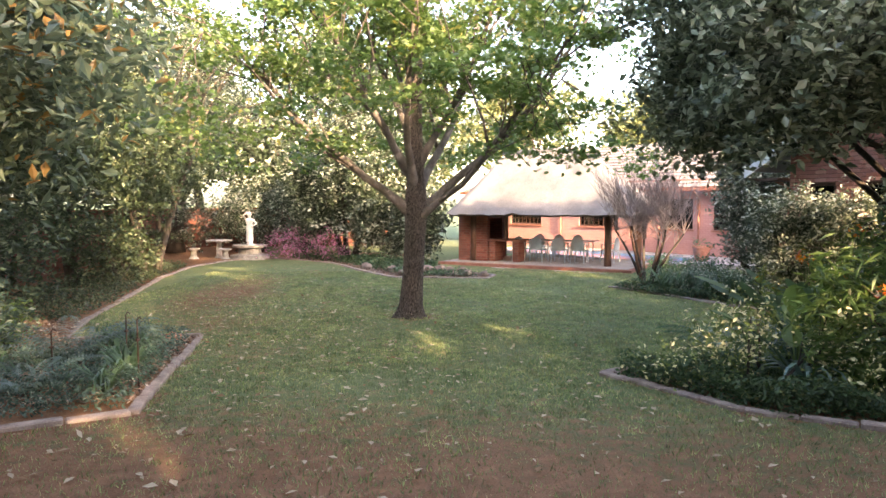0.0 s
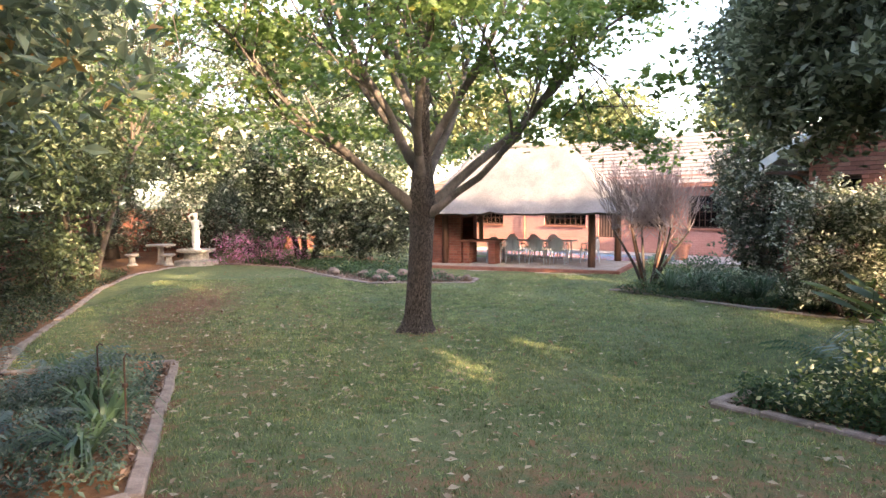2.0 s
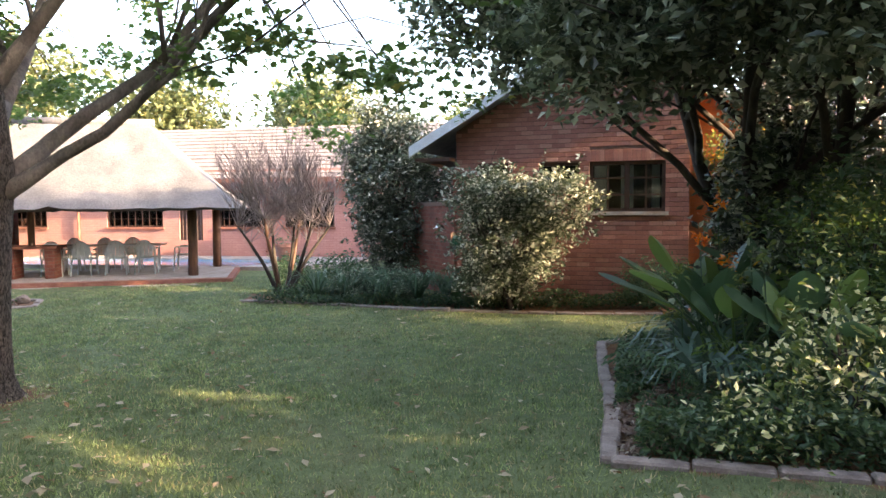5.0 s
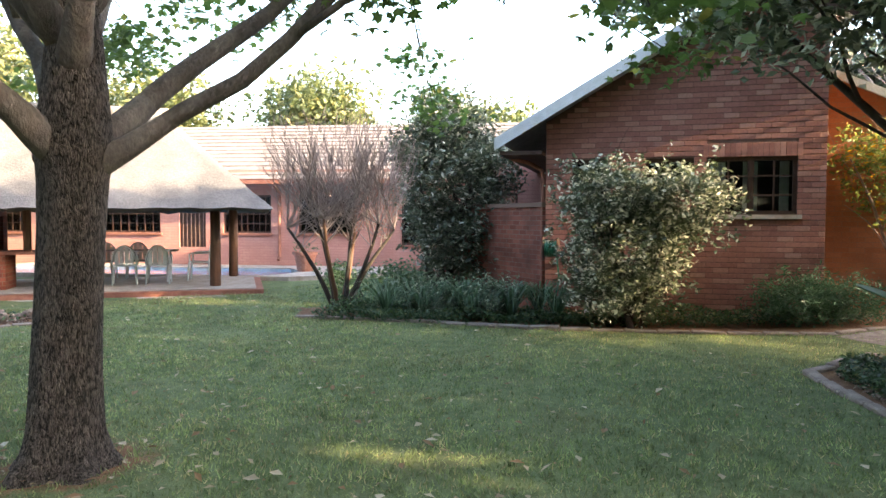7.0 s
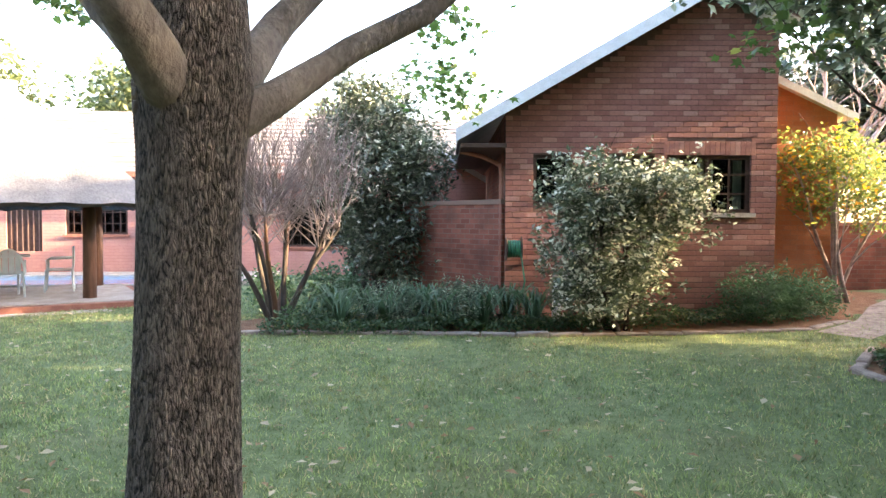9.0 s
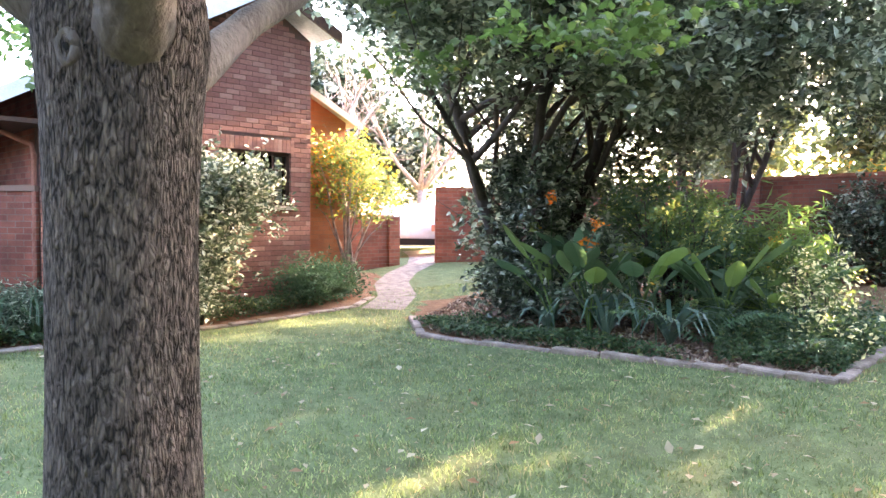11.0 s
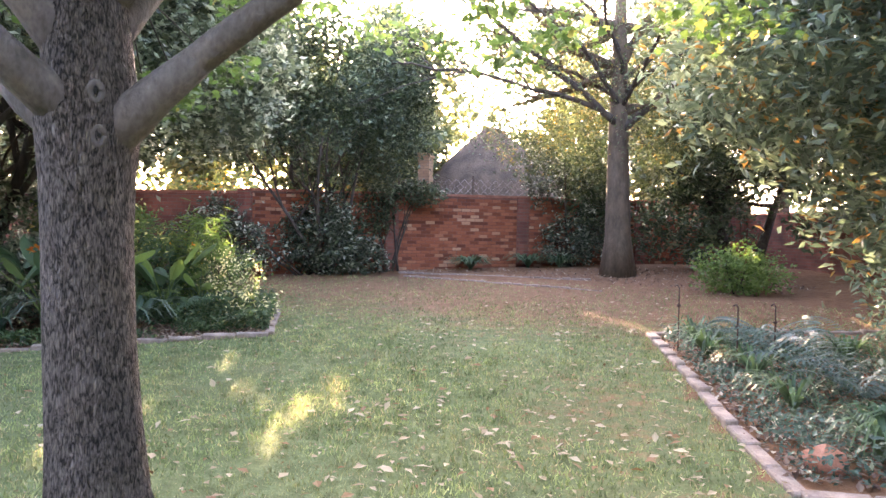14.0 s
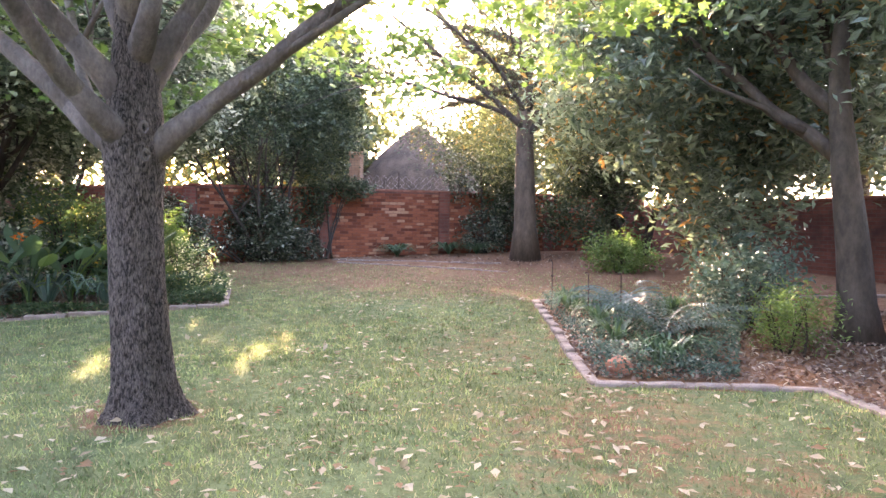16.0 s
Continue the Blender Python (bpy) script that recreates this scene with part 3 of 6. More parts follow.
def place_bricks(wall, xs0, xs1, z0, z1, holes, top, near=300, keep=None, material=None):
    """Bricks proud of a wall's face: the nearest as parts, the rest joined."""
    W, H, J = 0.229, 0.073, 0.012
    bm = bmesh.new()
    box(bm, 0, W, -0.008, 0.05, 0, H)
    bmesh.ops.bevel(bm, geom=bm.edges[:], offset=0.004, segments=1, affect="EDGES")
    unit = bpy.data.meshes.new("brick")
    bm.to_mesh(unit)
    bm.free()
    unit.materials.append(material or FACE_BRICK)
    hv = np.array([v.co for v in unit.vertices])
    faces = [list(p.vertices) for p in unit.polygons]
    cells = []
    row, z, JX = 0, z0, 0.005 if material is None else 0.014
    while z < z1:
        x = xs0 - (W + JX) / 2 * (row % 2)
        while x < xs1:
            a, b = max(x, xs0), min(x + W, xs1)
            spans = [(a, b)]
            for h in holes:
                if z < h[3] - 0.01 and z + H > h[2] + 0.01:
                    spans = [q for p0, p1 in spans for q in ((p0, min(p1, h[0])), (max(p0, h[1]), p1)) if q[1] - q[0] > 0.03 and (p0 < h[0] or p1 > h[1])]
            for p0, p1 in spans:
                if p1 - p0 > 0.04 and z + H < min(top(p0), top(p1)):
                    cells.append((p0, p1, z))
            x += W + JX
        row += 1
        z += H + J
    cells.sort(key=lambda c: abs(c[2] - 1.9) + (0 if keep is None else abs(c[0] - keep) * 0.25))
    rnd = random.Random(4)
    for a, b, z in cells[:near]:
        ob = new("brick", unit)
        ob.parent = wall
        ob.matrix_local = Matrix.Translation((a, rnd.uniform(-0.002, 0.002), z)) @ Matrix.Diagonal(((b - a) / W, 1, 1, 1))
    vs, fs = [], []
    for a, b, z in cells[near:]:
        o = len(vs)
        vs += [(a + p[0] * (b - a) / W, p[1] + rnd.uniform(-0.001, 0.001), z + p[2]) for p in hv]
        fs += [[o + i for i in f] for f in faces]
    if vs:
        me = bpy.data.meshes.new("brickwork")
        me.from_pydata(vs, [], fs)
        me.materials.append(material or FACE_BRICK)
        ob = new("brickwork", me)
        ob.parent = wall
        tagged(ob, "coursed red-brown face brick", kind="stuff")


def roof_slab(name, corners, thick, material, label, parent=None, kind=""):
    """A slab from four corners of its top face."""
    bm = bmesh.new()
    t = [bm.verts.new(c) for c in corners]
    b = [bm.verts.new((c[0], c[1], c[2] - thick)) for c in corners]
    bm.faces.new(t)
    bm.faces.new(b[::-1])
    for i in range(4):
        bm.faces.new((t[i], b[i], b[(i + 1) % 4], t[(i + 1) % 4]))
    bmesh.ops.recalc_face_normals(bm, faces=bm.faces[:])
    return part(name, bm, material, parent, label, kind)


make_ground()

# brick wing with its gable to the lawn
WX, WY = 0.469, -0.883   # along the wing's front, to the east
WING = empty("house_wing", frame_m(7.82, 15.21, WX, WY), "red-brown face-brick wing with a gable and pale roof", "house")
WL, APEX = 4.3, 3.3


def gable(x):
    return 2.86 + 0.577 * x if x < APEX else 2.86 + 0.577 * APEX - 0.577 * (x - APEX)


WHOLES = [(2.56, 3.9, 1.3, 2.21), (0.44, 1.03, 1.4, 2.21), (1.62, 2.38, 1.75, 2.21)]
wing_front = wall_with_holes("wall", pose(0, 0, 0), WL, 3, 0.23, WHOLES, MORTAR, "brick gable wall with mortar joints", gable)
wing_front.parent = WING
window("window", WING, pose(2.56, 0, 1.3), 1.34, 0.91, 4, 3, True, leaf_split=2)
window("window", WING, pose(0.44, 0, 1.4), 0.59, 0.81, 1, 2, False)
window("window", WING, pose(1.62, 0, 1.75), 0.76, 0.46, 2, 1, False)
for x0, x1 in ((3.12, 3.34), (2.64, 2.86), (3.66, 3.8)):
    bm = bmesh.new()
    for i in range(8):
        a, b = x0 + (x1 - x0) * i / 8, x0 + (x1 - x0) * (i + 1) / 8
        box(bm, a, b, 0.115 + 0.012 * (i % 2), 0.123 + 0.012 * (i % 2), 1.36, 2.14)
    part("curtain", bm, CURTAIN, WING, "white gathered curtain behind the window")
for nm, x0, x1 in (("wall", -0.0, 0.23), ("wall", WL - 0.23, WL)):
    bm = bmesh.new()
    box(bm, x0, x1, 0.233, 9.0, -0.6, 2.86 if x0 < 1 else gable(WL))
    o = part(nm, bm, BRICK_RED, WING, "side wall of red brick")
    uv_box(o)
# near-black sheet stands in for the shade of the room
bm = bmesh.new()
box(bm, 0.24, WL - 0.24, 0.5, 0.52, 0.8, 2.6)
part("inner_wall", bm, DARK, WING, "near-black sheet standing in for the unlit room behind the windows")
roof_slab("roof", [(-0.75, -0.45, 2.56), (APEX, -0.45, 4.9), (APEX, 9.2, 4.9), (-0.75, 9.2, 2.56)], 0.07, GREYROOF, "pale sheet roof", WING)
roof_slab("roof", [(APEX, -0.45, 4.9), (WL + 0.3, -0.45, 4.32), (WL + 0.3, 9.2, 4.32), (APEX, 9.2, 4.9)], 0.07, GREYROOF, "pale sheet roof", WING)
roof_slab("fascia", [(-0.8, -0.5, 2.55), (APEX, -0.5, 4.92), (APEX, -0.46, 4.92), (-0.8, -0.46, 2.55)], 0.2, WHITE_METAL, "pale grey fascia board", WING)
roof_slab("fascia", [(APEX, -0.5, 4.92), (WL + 0.32, -0.5, 4.33), (WL + 0.32, -0.46, 4.33), (APEX, -0.46, 4.92)], 0.2, FRAME_BROWN, "dark brown fascia board", WING)
for i in range(18):
    bm = bmesh.new()
    box(bm, 0, 0.076, -0.01, 0.05, 0, 0.215)
    bmesh.ops.bevel(bm, geom=bm.edges[:], offset=0.004, segments=1, affect="EDGES")
    o = part("brick", bm, FACE_BRICK, wing_front, "upright brick over the window")
    o.matrix_local = Matrix.Translation((2.51 + i * 0.081, 0, 2.213))
bm = bmesh.new()
box(bm, -0.72, -0.02, -0.4, 9.0, 2.28, 2.34)
part("soffit", bm, FRAME_BROWN, WING, "dark brown soffit")
bm = bmesh.new()
tube(bm, [(-0.7, 0.5, 2.3), (-0.35, 0.3, 2.2), (-0.08, 0.1, 2.05), (-0.06, 0.06, 1.9), (-0.06, 0.06, -0.3)], [0.035] * 5, 8)
part("downpipe", bm, REDTILE, WING, "brown downpipe at the corner")

# pink link building seen between the wing and the garden wall
LINK = empty("link_building", WING.matrix_world @ pose(-2.9, 4.2, 0), "pink painted link building with a white verge behind the garden wall", "house")
link = wall_with_holes("wall", pose(0, 0, 0), 2.85, 3, 0.2, [(1.1, 1.75, 1.5, 1.82)], BRICK_PINK, "pink painted gable end", lambda x: 3.3 - 0.36 * abs(x - 0.6) - 0.2 * max(0, x - 0.6))
link.parent = LINK
window("window", LINK, pose(1.1, 0, 1.5), 0.65, 0.32, 2, 1, True)
roof_slab("verge", [(0.55, -0.09, 3.44), (2.84, -0.09, 2.12), (2.84, -0.04, 2.12), (0.55, -0.04, 3.44)], 0.13, WHITE_METAL, "white verge board", LINK)

# low garden wall beside the wing
gw = empty("garden_wall", frame_m(9.7, 19.32, -0.38, -0.93), "dark red-brown brick garden wall beside the wing", "wall")
bm = bmesh.new()
box(bm, 0, 4.47, -0.22, 0, -0.7, 1.42)
uv_box(part("wall", bm, BRICK_RED, gw))
bm = bmesh.new()
box(bm, 0, 4.47, -0.24, 0.02, 1.423, 1.5)
part("coping", bm, BRICK_RED, gw)

# main house across the pool
HOUSE = empty("main_house", frame_m(*uv(-30.0, 24.4), UX, UY), "pink painted brick house with barred windows and a tiled roof", "house")
HL = 27.0
HW = [(3.0, 5.2, 0.74, 1.95), (7.7, 9.95, 0.74, 1.95), (12.1, 13.7, 0.74, 1.95), (14.6, 16.4, 0.74, 1.95), (17.9, 19.7, 0.4, 1.75), (22.6, 23.4, 1.5, 1.85)]
HDOOR = (10.6, 11.5, -0.3, 1.95)
hwall = wall_with_holes("wall", pose(0, 0, 0), HL, 2.75, 0.25, HW + [HDOOR], BRICK_PINK, "pink painted brick wall")
hwall.parent = HOUSE
for x0, x1, z0, z1 in HW:
    window("window", HOUSE, pose(x0, 0, z0), x1 - x0, z1 - z0, 8 if x1 - x0 > 1 else 2, 4 if x1 - x0 > 1 else 1, True, bars=0.022)
door = new("door")
door.parent = HOUSE
door.matrix_local = pose(HDOOR[0], 0, HDOOR[2])
bm = bmesh.new()
box(bm, 0, 0.9, 0.06, 0.1, 0, 2.25)
part("door_leaf", bm, FRAME_BROWN, door, "brown door")
for i in range(6):
    bm = bmesh.new()
    box(bm, 0.1 + i * 0.14, 0.125 + i * 0.14, 0.02, 0.04, 0.05, 2.0)
    part("door_bar", bm, TAN_BAR, door)
# one near-black sheet paints the unlit rooms behind all the openings
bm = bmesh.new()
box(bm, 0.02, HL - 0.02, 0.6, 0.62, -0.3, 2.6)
part("inner_wall", bm, DARK, HOUSE, "near-black sheet standing in for the unlit rooms behind the windows")
bm = bmesh.new()
box(bm, -0.0, HL, -0.05, -0.003, -0.6, 0.28)
uv_box(part("plinth", bm, BRICK_PINK, HOUSE, "pink brick plinth"))
bm = bmesh.new()
box(bm, 0, HL, 7.7, 7.95, -0.6, 2.7)
uv_box(part("wall", bm, BRICK_PINK, HOUSE, "pink rear wall"))
bm = bmesh.new()
box(bm, 0, 0.25, 0.26, 7.69, -0.6, 2.7)
uv_box(part("wall", bm, BRICK_PINK, HOUSE, "pink end wall"))


def tile_roof(parent, x0, x1, y0, yr, ze, zr, hip0, hip1, label):
    """Courses of roof tile from eave to ridge, each lapping the one below."""
    bm = bmesh.new()
    n, prev = 14, None
    for i in range(n):
        for f, lift in ((i / n, 0.035), ((i + 1) / n, 0.0)):
            row = [bm.verts.new(p) for p in ((x0 + hip0 * f, y0 + (yr - y0) * f, ze + (zr - ze) * f + lift), (x1 - hip1 * f, y0 + (yr - y0) * f, ze + (zr - ze) * f + lift))]
            if prev:
                bm.faces.new((prev[0], prev[1], row[1], row[0]))
            prev = row
    part("roof", bm, ROOFTILE, parent, label)


tile_roof(HOUSE, -0.5, HL + 0.4, -0.55, 4.2, 2.4, 4.7, 3.5, 0.2, "weathered tile roof with lapped courses")
tile_roof(HOUSE, -0.5, HL + 0.4, 8.6, 4.2, 2.4, 4.7, 3.5, 0.2, "rear slope of the tiled roof")
bm = bmesh.new()
v = [bm.verts.new(p) for p in ((-0.5, -0.55, 2.42), (3.0, 4.2, 4.7), (-0.5, 8.6, 2.42))]
bm.faces.new(v)
part("roof", bm, ROOFTILE, HOUSE, "hipped end of the tiled roof")
bm = bmesh.new()
box(bm, -0.5, HL + 0.4, -0.66, -0.55, 2.28, 2.4)
part("gutter", bm, REDTILE, HOUSE, "brown gutter along the eave")
for x in (14.0, 6.6):
    bm = bmesh.new()
    tube(bm, [(x, -0.6, 2.3), (x, -0.3, 2.15), (x, -0.09, 1.95), (x, -0.09, 0.0), (x, -0.2, -0.1)], [0.045] * 5, 8)
    part("downpipe", bm, REDTILE, HOUSE, "pinkish brown downpipe")

# pool
pm = pose(0, 0, 0)
bm = bmesh.new()
vs = [bm.verts.new((x, y, -0.33)) for x, y in POOL]
bm.faces.new(vs)
part("water", bm, water(), None, "clear blue swimming pool water", "structure")
bm = bmesh.new()
c = [uv(u, v) for u, v in ((-24.5, 20.2), (-14.2, 20.2), (-12.2, 21.6), (-12.2, 24.3), (-24.5, 24.3))]
q = [bm.verts.new((x, y, -0.27)) for x, y in c]
p = [bm.verts.new((x, y, -0.27)) for x, y in POOL]
p2 = [bm.verts.new((x, y, -0.6)) for x, y in POOL]
q2 = [bm.verts.new((x, y, -0.6)) for x, y in c]
for i in range(5):
    j = (i + 1) % 5
    bm.faces.new((q[i], q[j], p[j], p[i]))
    bm.faces.new((p[i], p[j], p2[j], p2[i]))
    bm.faces.new((q2[j], q2[i], q[i], q[j]))
part("pavement", bm, PAVING, None, "pale paving round the pool", "structure")

# thatched shelter on its paved deck
LA = (0.86, -0.51)
LB = (0.51, 0.86)
LAPA = empty("thatched_shelter", frame_m(5.66, 22.42, *LA, -0.4), "open shelter with a grey thatched roof on dark poles", "shelter")


def thatch_roof(parent, x0, x1, y0, y1, ze, zr, rx0, rx1, material, thick=0.22, seed=3, label="thick thatched roof"):
    """A hipped thatch: rounded, sagging slopes with a shaggy surface and a thick cut eave."""
    rnd = np.random.default_rng(seed)
    n, rings = 96, 16
    V, F = [], []
    per = 2 * ((x1 - x0) + (y1 - y0))

    def rim(s, x0, x1, y0, y1):
        w, d = x1 - x0, y1 - y0
        s = s % 1.0 * 4
        k, f = int(s), s - int(s)
        return [(x0 + w * f, y0), (x1, y0 + d * f), (x1 - w * f, y1), (x0, y1 - d * f)][k]

    ym = (y0 + y1) / 2
    for r in range(rings + 1):
        t = r / rings
        a0, a1 = x0 + (rx0 - x0) * t, x1 + (rx1 - x1) * t
        b0, b1 = y0 + (ym - 0.05 - y0) * t, y1 + (ym + 0.05 - y1) * t
        z = ze + (zr - ze) * (t ** 1.1) + 0.03
        for k in range(n):
            x, y = rim(k / n, a0, a1, b0, b1)
            cx, cy = (a0 + a1) / 2, (b0 + b1) / 2
            rr = 0.06 * (1 - t)
            V.append((x + (cx - x) * rr * 0.5, y, z + rnd.normal() * 0.018 + (-0.05 if r == 0 else 0)))
    base = len(V)
    for k in range(n):
        x, y, z = V[k]
        V.append((x + (0.5 * (x0 + x1) - x) * 0.03, y + (ym - y) * 0.08, z - thick))
    for r in range(rings):
        for k in range(n):
            a, b = r * n + k, r * n + (k + 1) % n
            F.append((a, b, b + n, a + n))
    for k in range(n):
        F.append((base + k, base + (k + 1) % n, (k + 1) % n, k))
    under = len(V)
    for k in range(n):
        x, y, z = V[base + k]
        V.append((x + ((rx0 + rx1) / 2 - x) * 0.8, y + (ym - y) * 0.95, z + (zr - ze) * 0.8))
    for k in range(n):
        F.append((under + k, under + (k + 1) % n, base + (k + 1) % n, base + k))
    top = [f for f in F if max(f) < base]
    lip = [f for f in F if max(f) >= base]
    ob = raw("thatch", V[:base], top, material, parent, label, smooth=True)
    # lip and underside carry the eave's shade in their colour
    raw("eave", V, lip, SHADE_THATCH, parent, "cut edge and underside of the thatch, shade put into the colour")
    bm = bmesh.new()
    pts = [(rx0 - 0.1, ym, zr + 0.03), ((rx0 + rx1) / 2, ym, zr + 0.05), (rx1 + 0.1, ym, zr + 0.03)]
    tube(bm, pts, [0.13, 0.12, 0.13], 8)
    part("ridge_cap", bm, material, parent, "cement and thatch ridge", smooth=True)
    return ob


thatch_roof(LAPA, -5.5, 1.3, -1.1, 4.0, 1.83, 4.0, -4.3, -1.15, THATCH, 0.055)
for x, y in ((0, 0), (0.35, 2.6), (-4.9, 2.6), (-4.9, 0.0)):
    bm = bmesh.new()
    tube(bm, [(x, y, 0.05), (x + 0.01, y, 1.0), (x, y, 2.15)], [0.12, 0.115, 0.105], 12)
    part("pole", bm, POLE, LAPA, "dark brown gum pole", smooth=True)
for y in (0, 2.6):
    bm = bmesh.new()
    tube(bm, [(-5.1, y, 1.9), (0.6, y, 1.9)], [0.08, 0.08], 8)
    part("beam", bm, POLE, LAPA)
deck = empty("deck", LAPA.matrix_world.copy(), "red paved deck under the thatched shelter", "deck", kind="structure")
for z0, z1, g in ((-0.3, 0.0, 0.35), (0.0, 0.1, 0.0)):
    bm = bmesh.new()
    box(bm, -5.9 - g, 1.0 + g, -0.85 - g, 2.9, z0 + 0.01, z1 + 0.01)
    part("step" if g else "platform", bm, PAVING if g else REDTILE, deck, "pale lower step" if g else "red brick-paved platform")

bm = bmesh.new()
box(bm, -5.75, 0.85, -0.68, 2.85, 0.114, 0.13)
part("paving", bm, PAVING, deck, "pale worn paving on top of the deck")
bm = bmesh.new()
box(bm, 1.02, 1.5, -1.0, -0.2, -0.25, -0.02)
bmesh.ops.bevel(bm, geom=bm.edges[:], offset=0.02, segments=1, affect="EDGES")
part("step", bm, PAVING, deck, "pale stone step at the deck's corner")

# braai fireplace and counter at the west end
BR = empty("braai", LAPA.matrix_world @ pose(-4.6, 0.5, 0.13), "red brick barbecue with a dark hearth and tiled counter", "barbecue")
bm = bmesh.new()
for a in ((-0.9, -0.65, -0.5, 1.6, 0, 1.8), (-0.65, 0.0, 1.3, 1.6, 0, 1.8), (-0.65, 0.25, -0.5, -0.3, 0, 1.8), (-0.65, 0.0, -0.3, 1.3, 1.5, 1.8), (-0.65, 0.1, -0.3, 1.3, 0, 0.25)):
    box(bm, *a)
uv_box(part("body", bm, BRICK_RED, BR, "red brick body"))
bm = bmesh.new()
box(bm, -0.645, 0.0, -0.295, 1.295, 0.253, 0.27)
part("hearth", bm, DARK, BR, "sooty hearth")
bm = bmesh.new()
box(bm, 0.26, 1.5, -0.5, 0.35, 0.72, 0.79)
part("counter", bm, REDTILE, BR, "tiled counter slab")
for x in (0.3, 1.2):
    bm = bmesh.new()
    box(bm, x, x + 0.22, -0.42, 0.28, 0, 0.717)
    uv_box(part("support", bm, BRICK_RED, BR))
for x in (0.9, ):
    bm = bmesh.new()
    tube(bm, [(x, -0.3, 0.8), (x, -0.3, 1.75)], [0.08, 0.08], 8)
    part("post", bm, POLE, BR, "dark post on the counter")


def chair(m):
    """A moulded garden chair with a slatted, rounded back."""
    e = empty("garden_chair", m, "pale green moulded plastic garden chair at the table", "chair", "chairs round the table")
    for x in (-0.22, 0.22):
        for y, lean in ((-0.22, 0.03), (0.22, -0.03)):
            bm = bmesh.new()
            tube(bm, [(x * 1.12, y * 1.15, 0.0), (x, y, 0.43)], [0.018, 0.026], 6)
            part("leg", bm, CHAIRPLASTIC, e)
    bm = bmesh.new()
    vs = box(bm, -0.25, 0.25, -0.24, 0.24, 0.41, 0.445)
    bmesh.ops.bevel(bm, geom=bm.edges[:], offset=0.015, segments=1, affect="EDGES")
    part("seat", bm, CHAIRPLASTIC, e)
    bm = bmesh.new()
    pts = [(0.25 * math.cos(a), 0.25, 0.45 + 0.42 * math.sin(a)) for a in (math.pi * i / 10 for i in range(11))]
    tube(bm, [(0.25, 0.23, 0.43)] + pts[1:-1] + [(-0.25, 0.23, 0.43)], [0.02] * 11, 6)
    part("back_frame", bm, CHAIRPLASTIC, e)
    for x in (-0.15, -0.05, 0.05, 0.15):
        bm = bmesh.new()
        box(bm, x - 0.045, x + 0.045, 0.235, 0.25, 0.44, 0.45 + 0.42 * math.sqrt(1 - (x / 0.25) ** 2) - 0.01)
        part("back_slat", bm, CHAIRPLASTIC, e)
    for x in (-0.26, 0.26):
        bm = bmesh.new()
        tube(bm, [(x, -0.2, 0.42), (x, -0.21, 0.62), (x, -0.15, 0.65), (x, 0.22, 0.66)], [0.018] * 4, 6)
        part("armrest", bm, CHAIRPLASTIC, e)
    return e


TM = LAPA.matrix_world @ pose(-2.3, 1.6, 0.13)
first = chair(TM @ pose(-1.1, -0.75, 0, 0, 0, 180))
for x, y, r in ((-0.4, -0.8, 175), (0.35, -0.75, 186), (1.05, -0.7, 180), (-1.1, 0.8, 2), (-0.35, 0.8, -5), (0.4, 0.85, 4), (1.9, 0.05, -95)):
    copy_thing(first, TM @ pose(x, y, 0, 0, 0, r))
table = empty("garden_table", TM, "white slatted garden table under the thatch", "table")
for x in (-1.2, 1.2):
    for y in (-0.35, 0.35):
        bm = bmesh.new()
        tube(bm, [(x, y, 0), (x, y, 0.7)], [0.025, 0.025], 6)
        part("leg", bm, WHITE_METAL, table)
for i in range(7):
    bm = bmesh.new()
    y = -0.45 + i * 0.13
    box(bm, -1.4, 1.4, y, y + 0.115, 0.703, 0.73)
    part("slat", bm, WHITE_METAL, table)


def lathe(bm, profile, sides=20):
    """Turns a profile of (radius, height) round the z axis."""
    rings = [[bm.verts.new((r * math.cos(2 * math.pi * k / sides), r * math.sin(2 * math.pi * k / sides), z)) for k in range(sides)] for r, z in profile]
    for a, b in zip(rings, rings[1:]):
        for k in range(sides):
            bm.faces.new((a[k], a[(k + 1) % sides], b[(k + 1) % sides], b[k]))
    bm.faces.new(rings[0][::-1])
    bm.faces.new(rings[-1])


pot = empty("flower_pot", pose(9.6, 24.6, -0.27), "large terracotta pot with a few stalks on the pool paving", "pot")
bm = bmesh.new()
lathe(bm, [(0.22, 0), (0.3, 0.45), (0.35, 0.46), (0.35, 0.55), (0.3, 0.55), (0.28, 0.47)])
part("body", bm, TERRACOTTA, pot, smooth=False)
crown("plant", pot, [(9.6, 24.6, 0.35, 0.25, 0.25, 0.3)], 60, 0.14, L_STRAP, "sparse stalks", 0.25, part_name="plant")

# statue, stone table and benches in the far corner
sx, sy = -7.2, 27.4
st = empty("fountain", pose(sx, sy, -0.42), "round stone fountain basin with a planted rim", "fountain")
bm = bmesh.new()
lathe(bm, [(0.75, 0), (0.75, 0.18), (0.62, 0.2), (0.45, 0.24), (0.42, 0.45), (0.66, 0.5), (0.68, 0.58), (0.6, 0.58), (0.5, 0.53)])
part("basin", bm, GREY_STONE, st)
bm = bmesh.new()
prof = [(0.17, 0), (0.17, 0.06), (0.11, 0.08), (0.15, 0.25), (0.13, 0.5), (0.155, 0.68), (0.11, 0.8), (0.16, 0.98), (0.14, 1.06), (0.055, 1.1), (0.05, 1.14), (0.085, 1.2), (0.08, 1.28), (0.03, 1.34)]
lathe(bm, [(r, z) for r, z in prof], 14)
